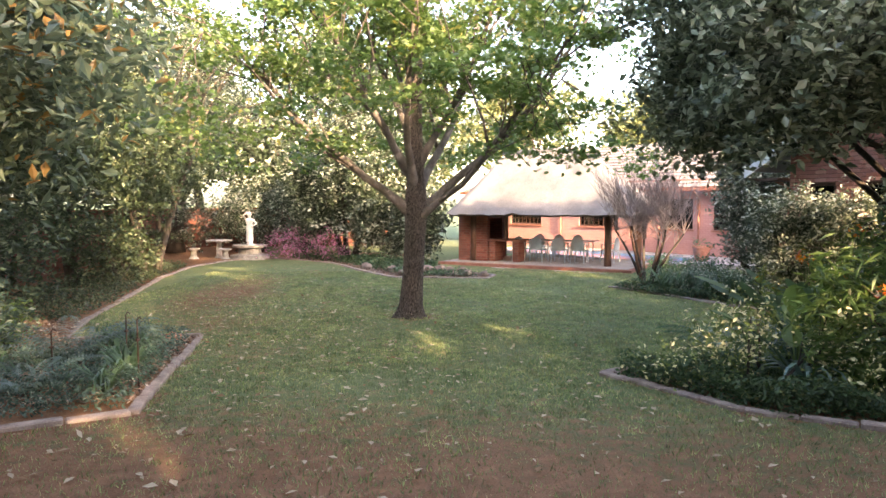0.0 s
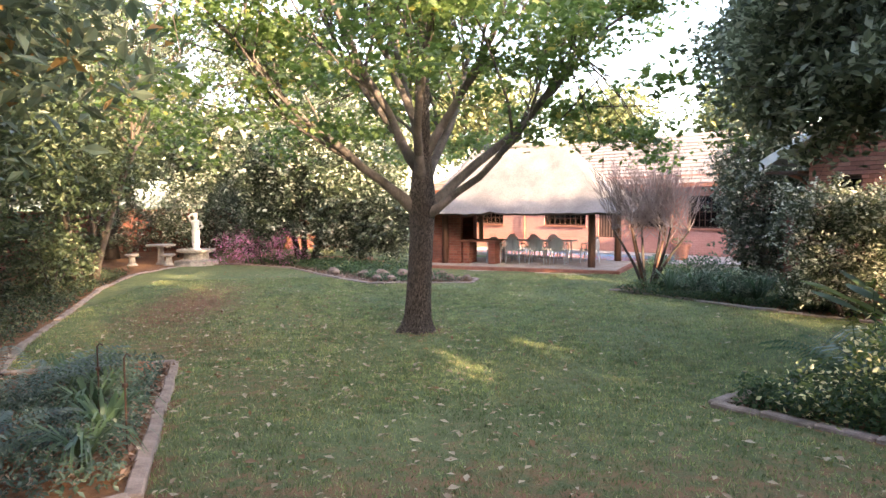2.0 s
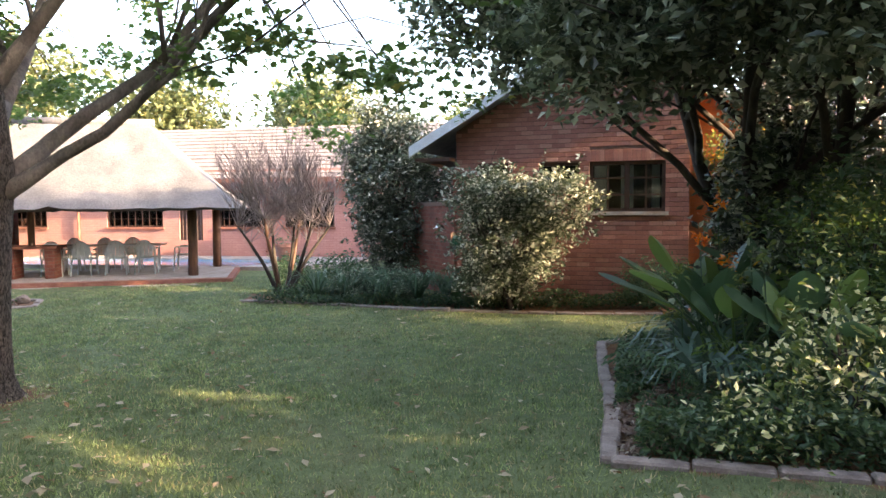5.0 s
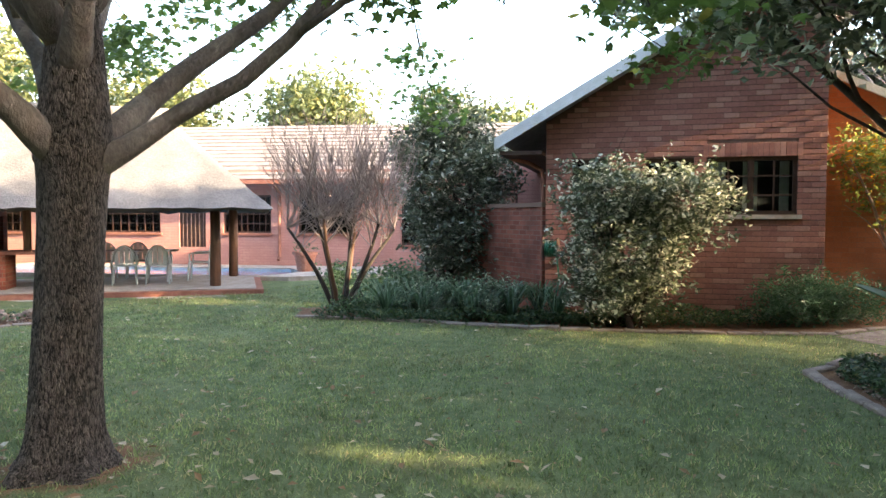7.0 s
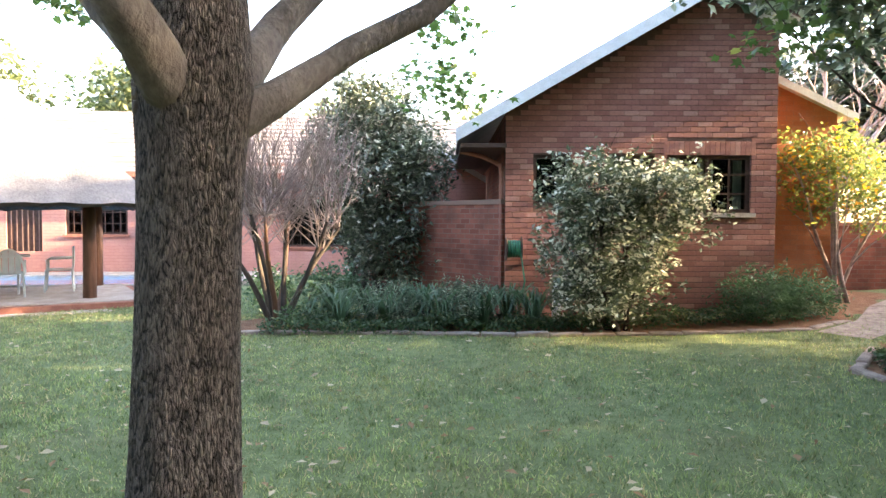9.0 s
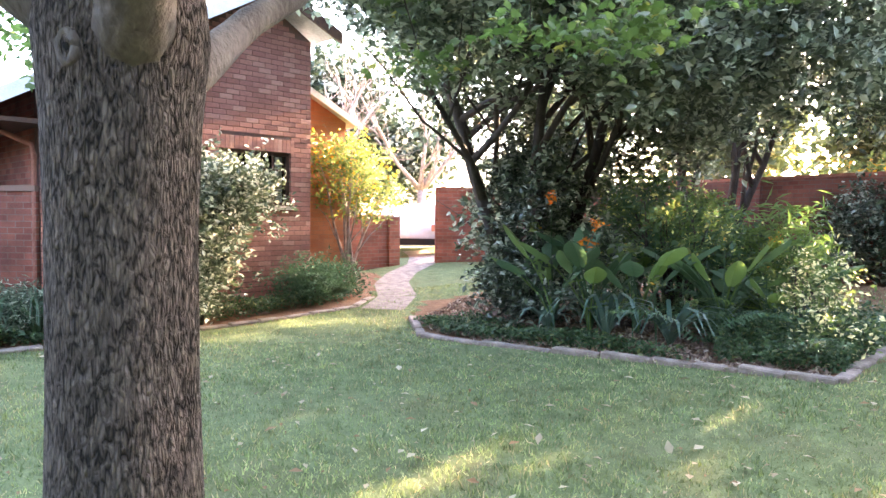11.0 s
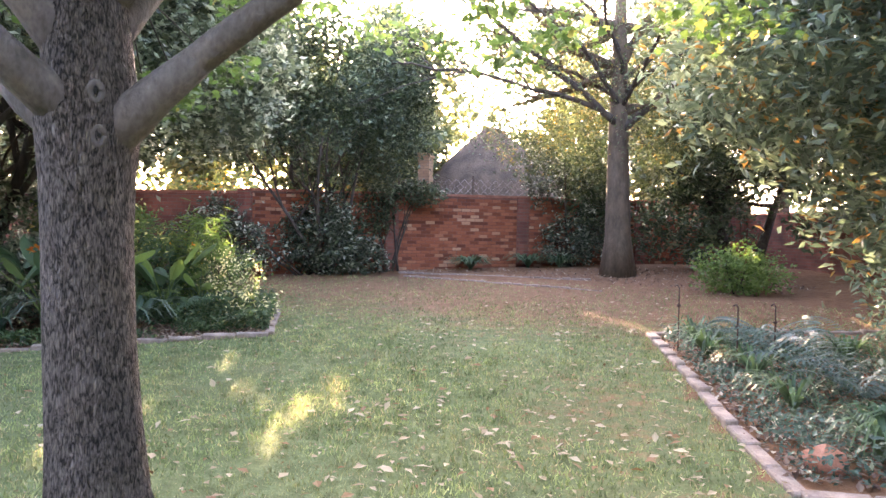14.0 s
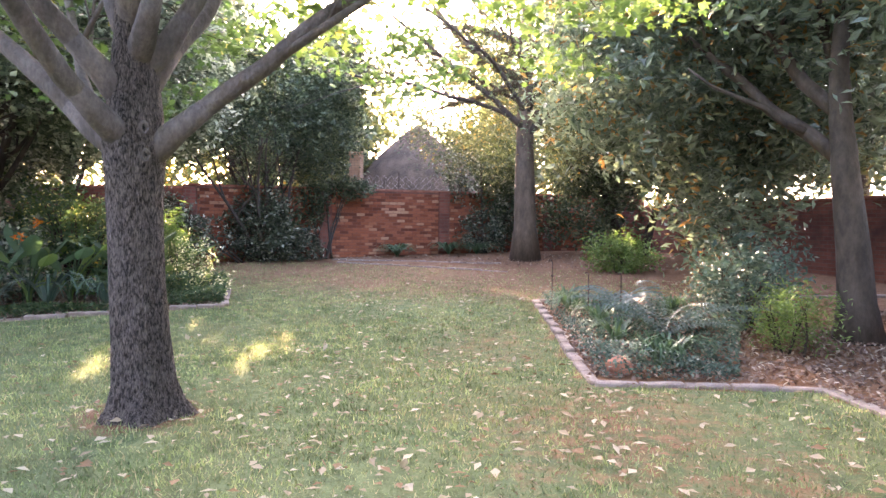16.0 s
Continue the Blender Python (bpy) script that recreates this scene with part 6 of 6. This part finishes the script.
bush("trunk_creeper", [(6.3, 8.8, 0.9, 0.6, 0.55, 1.2), (6.0, 9.0, 0.2, 0.8, 0.6, 0.5), (6.8, 8.4, 1.9, 0.6, 0.6, 1.0)], 9000, 0.11, L_CAMELLIA, "dark glossy creeper round the stems of the island tree", "creeper", seed=66)
bush("wall_shrub", [(5.0, 0.75, 0.9, 1.2, 0.5, 1.1), (6.9, 1.9, 0.9, 1.4, 0.45, 1.0), (4.0, 0.2, 0.4, 0.7, 0.4, 0.7)], 11000, 0.12, L_CAMELLIA, "dark evergreen shrub against the boundary wall", seed=67)
# high third clump is added to block the sun from the bed's kerb
bush("wall_shrub", [(-0.4, -2.9, 0.9, 0.8, 0.4, 0.9), (-1.3, -3.4, 1.4, 0.9, 0.5, 1.2), (0.25, -2.9, 2.7, 0.7, 0.4, 0.9)], 7000, 0.11, L_CAMELLIA, "dark evergreen shrub against the boundary wall", seed=68)
bush("low_shrub", [(6.2, 18.6, 0.0, 0.5, 0.45, 0.4), (7.0, 18.0, 0.0, 0.6, 0.5, 0.4)], 3000, 0.08, L_STRAP, "low green shrub behind the bare tree", seed=71)
bush("lavender", [(6.5, 15.3, 0.0, 0.45, 0.4, 0.32), (6.1, 16.2, -0.05, 0.4, 0.4, 0.3)], 3000, 0.09, L_GREY, "grey-green mound beside the wing", seed=69, aspect=0.2)
bush("flowering_shrub", [(4.6, 7.2, 0.9, 0.7, 0.6, 0.6), (5.3, 7.6, 1.1, 0.7, 0.7, 0.7)], 4200, 0.07, L_SPECK, "loose green shrub with cream and yellow flecks", seed=16, stems=8)
bush("reed_clump", [(4.0, 6.5, 0.6, 0.6, 0.5, 0.8), (5.8, 6.2, 0.7, 0.7, 0.6, 0.9)], 3500, 0.2, L_LIME, "light green reedy clump in the island bed", seed=17, aspect=0.1, stems=8)


def flower_stalk(x, y, h, mat, label, seed):
    """A thin stalk with a bright flower head."""
    e = empty("flower_stalk", pose(x, y, ground_z(x, y)), label, "flower")
    bm = bmesh.new()
    tube(bm, [(0, 0, 0), (0.03, 0.02, h * 0.5), (0.0, 0.05, h)], [0.008, 0.007, 0.005], 5)
    part("stalk", bm, L_STRAP, e)
    r = np.random.default_rng(seed)
    v, f = leaves_mesh(np.array([[0.0, 0.05, h]]) + r.normal(size=(26, 3)) * 0.045, 0.085, 0.4)
    raw("flower", v, f, mat, e, "", "stuff")


for i, (x, y, h) in enumerate(((3.9, 7.9, 1.0), (4.6, 8.6, 1.35), (4.9, 7.3, 1.5), (3.3, 7.3, 0.8), (5.4, 8.8, 1.7), (4.2, 6.4, 1.1), (3.7, 8.4, 0.7), (4.3, 8.0, 1.45), (5.0, 8.5, 1.1), (3.6, 7.6, 1.2), (4.0, 8.5, 1.1), (5.7, 8.9, 1.3))):
    flower_stalk(x, y, h, L_ORANGE if i in (1, 4, 5, 8) else L_YELLOW, ("stalk with an orange flower head in the island bed" if i in (1, 4, 5, 8) else "stalk with a yellow flower head in the island bed"), i)


def car():
    """The rear of a pale car standing in the drive."""
    e = empty("car", frame_m(17.2, 7.6, 0.95, -0.3, 0.0), "white car parked in the driveway beyond the gate", "car")
    bm = bmesh.new()
    prof = [(-2.0, 0.35), (-2.05, 0.75), (-1.95, 1.0), (-1.55, 1.45), (0.6, 1.5), (1.3, 1.0), (2.1, 0.85), (2.15, 0.35)]
    sides = [[bm.verts.new((x, y, z)) for x, z in prof] for y in (-0.82, 0.82)]
    bm.faces.new(sides[0])
    bm.faces.new(sides[1][::-1])
    for i in range(len(prof)):
        j = (i + 1) % len(prof)
        bm.faces.new((sides[0][i], sides[1][i], sides[1][j], sides[0][j]))
    bmesh.ops.recalc_face_normals(bm, faces=bm.faces[:])
    bmesh.ops.bevel(bm, geom=bm.edges[:], offset=0.06, segments=2, affect="EDGES")
    part("body", bm, WHITE_METAL, e, smooth=True)
    bm = bmesh.new()
    q = [bm.verts.new(p) for p in ((-1.96, -0.62, 1.04), (-1.96, 0.62, 1.04), (-1.66, 0.55, 1.4), (-1.66, -0.55, 1.4))]
    bm.faces.new(q)
    part("rear_window", bm, GLASS, e)
    for y in (-0.7, 0.7):
        bm = bmesh.new()
        box(bm, -2.09, -2.0, y - 0.1, y + 0.1, 0.75, 0.92)
        part("tail_light", bm, TERRACOTTA, e)
        for x in (-1.3, 1.35):
            wheel = new("wheel")
            wheel.parent = e
            wheel.matrix_local = pose(x, y * 1.12, 0.31, 90, 0, 0)
            bm = bmesh.new()
            lathe(bm, [(0.22, -0.1), (0.31, -0.08), (0.31, 0.08), (0.22, 0.1)], 20)
            part("tyre", bm, DARK, wheel)
            bm = bmesh.new()
            lathe(bm, [(0.2, -0.105), (0.2, 0.105)], 16)
            part("rim", bm, WHITE_METAL, wheel)
    bm = bmesh.new()
    box(bm, -2.12, -2.02, -0.75, 0.75, 0.38, 0.55)
    part("bumper", bm, DARK, e)


car()
bush("gate_hedge", [(15.2, 5.6, 2.0, 1.0, 1.6, 0.5), (16.6, 3.6, 2.2, 1.4, 1.4, 0.7)], 6000, 0.09, L_GREY, "grey-green hedge above the gate wall", seed=18)
bush("bougainvillea", [(13.3, 6.3, 0.7, 0.5, 0.6, 0.65)], 2600, 0.07, L_PINK, "pink bougainvillea on the gate wall", seed=19)


def bare_far(x, y, h, seed):
    t = empty("bare_tree", pose(x, y, ground_z(x, y)), "wide bare-branched tree beyond the gate", "tree")
    rnd = random.Random(seed)
    bm = bmesh.new()
    tube(bm, [(0, 0, -0.1), (0.05, 0, 1.0), (0, 0.05, 2.0)], [0.2, 0.17, 0.15], 8)
    part("trunk", bm, TWIG, t, smooth=True)
    for q in range(9):
        a = q * 0.7
        p = wander(rnd, (0, 0.05, 1.9), (math.cos(a), math.sin(a), 0.8), h, 9, 0.16, 0.03)
        bm = bmesh.new()
        branches(bm, rnd, p, 0.09, 2, [], 0.8, 0.04, 5, 6)
        part("limb", bm, TWIG, t, smooth=True)


bare_far(20, 10.5, 5.0, 3)
bare_far(22, 6.0, 4.5, 4)

def stake(x, y, h):
    """A thin metal garden stake with a small hook."""
    e = empty("garden_stake", pose(x, y, ground_z(x, y)), "thin dark metal stake standing in the flower bed", "stake")
    bm = bmesh.new()
    tube(bm, [(0, 0, -0.05), (0, 0, h), (0.02, 0, h + 0.03), (0.05, 0, h + 0.01)], [0.008] * 4, 6)
    part("rod", bm, FRAME_BROWN, e)
    bm = bmesh.new()
    lathe(bm, [(0.02, h * 0.7), (0.024, h * 0.72), (0.02, h * 0.74)], 8)
    part("collar", bm, FRAME_BROWN, e)


stake(-3.2, 7.2, 0.75)
stake(-3.75, 8.2, 0.7)
stake(-4.2, 7.4, 0.6)

# wire on the boundary wall
wire = empty("wall_wire", SOUTHWALL.matrix_world @ pose(3.8, 0.11, 2.13), "rusty diamond wire mesh on top of the old brick wall", "fence")
bm = bmesh.new()
for i in range(19):
    for s in (-1, 1):
        x = i * 0.22
        tube(bm, [(x, 0, 0), (x + 0.2 * s, 0, 0.2), (x, 0, 0.4)], [0.006] * 3, 3)
part("mesh_wire", bm, TWIG, wire, kind="stuff")
for x in (0.0, 2.0, 4.0):
    bm = bmesh.new()
    tube(bm, [(x, 0, -0.02), (x, 0, 0.5)], [0.02, 0.02], 6)
    part("post", bm, FRAME_BROWN, wire)

# clutter: stone in the bed, fallen leaves
def boulder(x, y, r, label, mat, seed, name="rock"):
    bm = bmesh.new()
    bmesh.ops.create_icosphere(bm, subdivisions=2, radius=r)
    for v_ in bm.verts:
        v_.co *= 1 + 0.25 * noise.noise(v_.co * 4 / r * 0.3 + Vector((seed, 0, 0)))
        v_.co.z *= 0.75
    ob = part(name, bm, mat, None, label)
    ob["category"] = "rock"
    ob.matrix_world = pose(x, y, ground_z(x, y) + r * 0.5)


boulder(-4.1, 10.6, 0.14, "red-brown rock beside the kerb in the flower bed", TERRACOTTA, 1)
ROCK = speckled("brown_rock", (0.16, 0.11, 0.085), (0.3, 0.22, 0.17), 6, 0.9, 0.8, 30, dist=0.02)
bm = bmesh.new()
bm.faces.new([bm.verts.new((x, y, ground_z(x, y) + 0.03)) for x, y in ((-0.75, 20.55), (0.15, 20.35), (0.75, 20.75), (0.45, 21.35), (-0.35, 21.5), (-0.95, 21.1))])
part("water", bm, POND, None, "dark green water of the small pond", "structure")
for i, (x, y, r) in enumerate(((-0.95, 20.75, 0.15), (0.85, 21.2, 0.18), (-0.8, 21.45, 0.22), (0.2, 21.65, 0.2), (0.6, 20.35, 0.13), (-2.2, 22.6, 0.2))):
    boulder(x, y, r, "brown rock round the small pond", ROCK, 30 + i)
for i, (x, y, r) in enumerate(((1.0, 20.5, 0.16), (0.5, 21.1, 0.2), (1.5, 20.6, 0.13), (-0.6, 20.6, 0.15), (-0.2, 21.7, 0.2), (-1.3, 21.8, 0.18))):
    boulder(x, y, r, "weathered rock at the pond's edge", ROCK, 5 + i)


def litter(n):
    x = np.concatenate([rng.uniform(-7, 6, n), rng.normal(-2, 2.2, n), rng.normal(-4.0, 1.5, n // 3)])
    y = np.concatenate([rng.uniform(1, 24, n), rng.normal(11, 5, n), rng.normal(13.5, 2.0, n // 3)])
    ok = ~in_beds(x, y)
    x, y = x[ok], y[ok]
    c = np.stack([x, y, gz(x, y) + 0.035], 1)
    m = len(c)
    d = rng.normal(size=(m, 3))
    d[:, 2] *= 0.15
    d /= np.linalg.norm(d, axis=1)[:, None]
    up = np.array([0, 0, 1.0]) + rng.normal(size=(m, 3)) * 0.2
    s = np.cross(d, up)
    s /= np.linalg.norm(s, axis=1)[:, None]
    L = (0.03 + 0.085 * rng.random(m) ** 2.2)[:, None]
    v = np.stack([c - d * L / 2, c + s * L * 0.28 + [0, 0, 0.008], c + d * L / 2, c - s * L * 0.28 + [0, 0, 0.008]], 1).reshape(-1, 3)
    i = np.arange(m)[:, None] * 4
    f = np.concatenate([i + [0, 1, 2], i + [0, 2, 3]], 1).reshape(-1, 3)
    raw("fallen_leaves", v, f, LITTER, None, "pale dry leaves strewn over the lawn", "stuff")


litter(2300)


def mulch(name, poly, n, label):
    """Dry leaves and bark chips lying thick in a bed."""
    P = np.array(poly)
    x = rng.uniform(P[:, 0].min(), P[:, 0].max(), n * 3)
    y = rng.uniform(P[:, 1].min(), P[:, 1].max(), n * 3)
    ok = inside(x, y, poly)
    x, y = x[ok][:n], y[ok][:n]
    v, f = leaves_mesh(np.stack([x, y, gz(x, y) + rng.uniform(0.012, 0.05, len(x))], 1), 0.075, 0.5, 0.0, 3.0)
    raw(name, v, f, MULCH, None, label, "stuff")


MULCH = leafy("dry_mulch", (0.1, 0.06, 0.045), (0.3, 0.2, 0.15), (0.45, 0.36, 0.28), 0.15, 0.1, 0.8)
mulch("mulch", [(1.95, 7.85), (3.2, 8.8), (4.74, 9.65), (5.7, 10.2), (6.8, 10.3), (8.4, 9.0), (6.0, 7.4), (4.2, 7.4), (2.6, 7.3)], 9000, "brown leaf mulch in the island bed")
mulch("mulch", [(-2.98, 6.6), (-3.8, 10.98), (-5.85, 10.75), (-6.4, 12.5), (-9, 13), (-9, 6)], 12000, "brown leaf mulch over the flower bed")
mulch("mulch", [(-6.0, 27.3), (-3.6, 25.2), (-2.1, 21.9), (-1.1, 20.4), (1.3, 20.0), (1.5, 20.9), (0.3, 23.5), (-1, 28), (-6, 30)], 14000, "dark leaf mulch behind the pond")
mulch("mulch", [(-4.2, 2.2), (-3.2, 0.8), (1.6, -0.5), (3.9, -0.1), (6.3, 1.8), (3.9, -0.6), (1.0, -1.7), (-3, -3.5), (-6, 0)], 1500, "sparse dry leaves on the bare soil before the boundary wall")


def soil_edging(x0, y0, x1, y1):
    """A row of bricks sunk in the soil on edge."""
    e = empty("brick_edging", frame_m(x0, y0, x1 - x0, y1 - y0, 0.0), "row of weathered bricks sunk in the soil", "edging", kind="structure")
    L = math.hypot(x1 - x0, y1 - y0)
    rnd = random.Random(int(x0 * 10))
    bm = bmesh.new()
    box(bm, 0, 0.2, -0.04, 0.04, -0.06, 0.035)
    bmesh.ops.bevel(bm, geom=bm.edges[:], offset=0.008, segments=1, affect="EDGES")
    me = bpy.data.meshes.new("brick")
    bm.to_mesh(me)
    bm.free()
    me.materials.append(KERB)
    for i in range(int(L / 0.225)):
        ob = new("brick", me)
        ob.parent = e
        f = i * 0.225 / L
        z = ground_z(x0 + (x1 - x0) * f, y0 + (y1 - y0) * f)
        ob.matrix_local = pose(i * 0.225, rnd.uniform(-0.02, 0.02), z + rnd.uniform(-0.015, 0.005), rnd.uniform(-5, 5), 0, rnd.uniform(-5, 5))


soil_edging(2.9, 0.35, -1.9, 1.75)
soil_edging(3.3, -0.3, -1.5, -0.25)


def grass(n):
    """Short blades on the lawn, thick where the walk passes."""
    x = rng.uniform(-7, 10, n)
    y = rng.uniform(0.6, 22, n)
    near = rng.random(n) < np.interp(np.abs(x + 1), [0, 3, 8], [1, 0.8, 0.35])
    x, y = x[near], y[near]
    ok = ~in_beds(x, y) & (rng.random(len(x)) > wear(x, y) * 0.95)
    x, y = x[ok], y[ok]
    m = len(x)
    z = gz(x, y)
    a = rng.uniform(0, 6.283, m)
    tuft = np.sin(31 * x + 2.7 * np.sin(13 * y)) * np.sin(29 * y + 2.9 * np.sin(17 * x)) + 0.6 * np.sin(7.3 * x + 2 * np.sin(5.1 * y)) * np.sin(6.1 * y + 1.7)
    h = rng.uniform(0.02, 0.05, m) * (0.85 + 0.4 * tuft)
    w = 0.005
    lx, ly = rng.normal(0, 0.016, m), rng.normal(0, 0.016, m)
    v = np.stack([np.stack([x - np.cos(a) * w, y - np.sin(a) * w, z], 1), np.stack([x + np.cos(a) * w, y + np.sin(a) * w, z], 1), np.stack([x + lx, y + ly, z + h], 1)], 1).reshape(-1, 3)
    raw("grass", v, np.arange(3 * m).reshape(m, 3), GRASS, None, "short lawn grass", "stuff")


grass(760000)

# brickwork of the wing's front
place_bricks(wing_front, 0, WL, -0.4, 4.9, [(a, b, c - 0.07, d + (0.22 if b - a > 1 else 0)) for a, b, c, d in WHOLES], gable, 300)

bricks = SOUTHWALL.children[0]
place_bricks(bricks, 0.0, 13.0, -0.1, 2.0, [], lambda x: 2.06, 300, 5.6, OLD_BRICK)
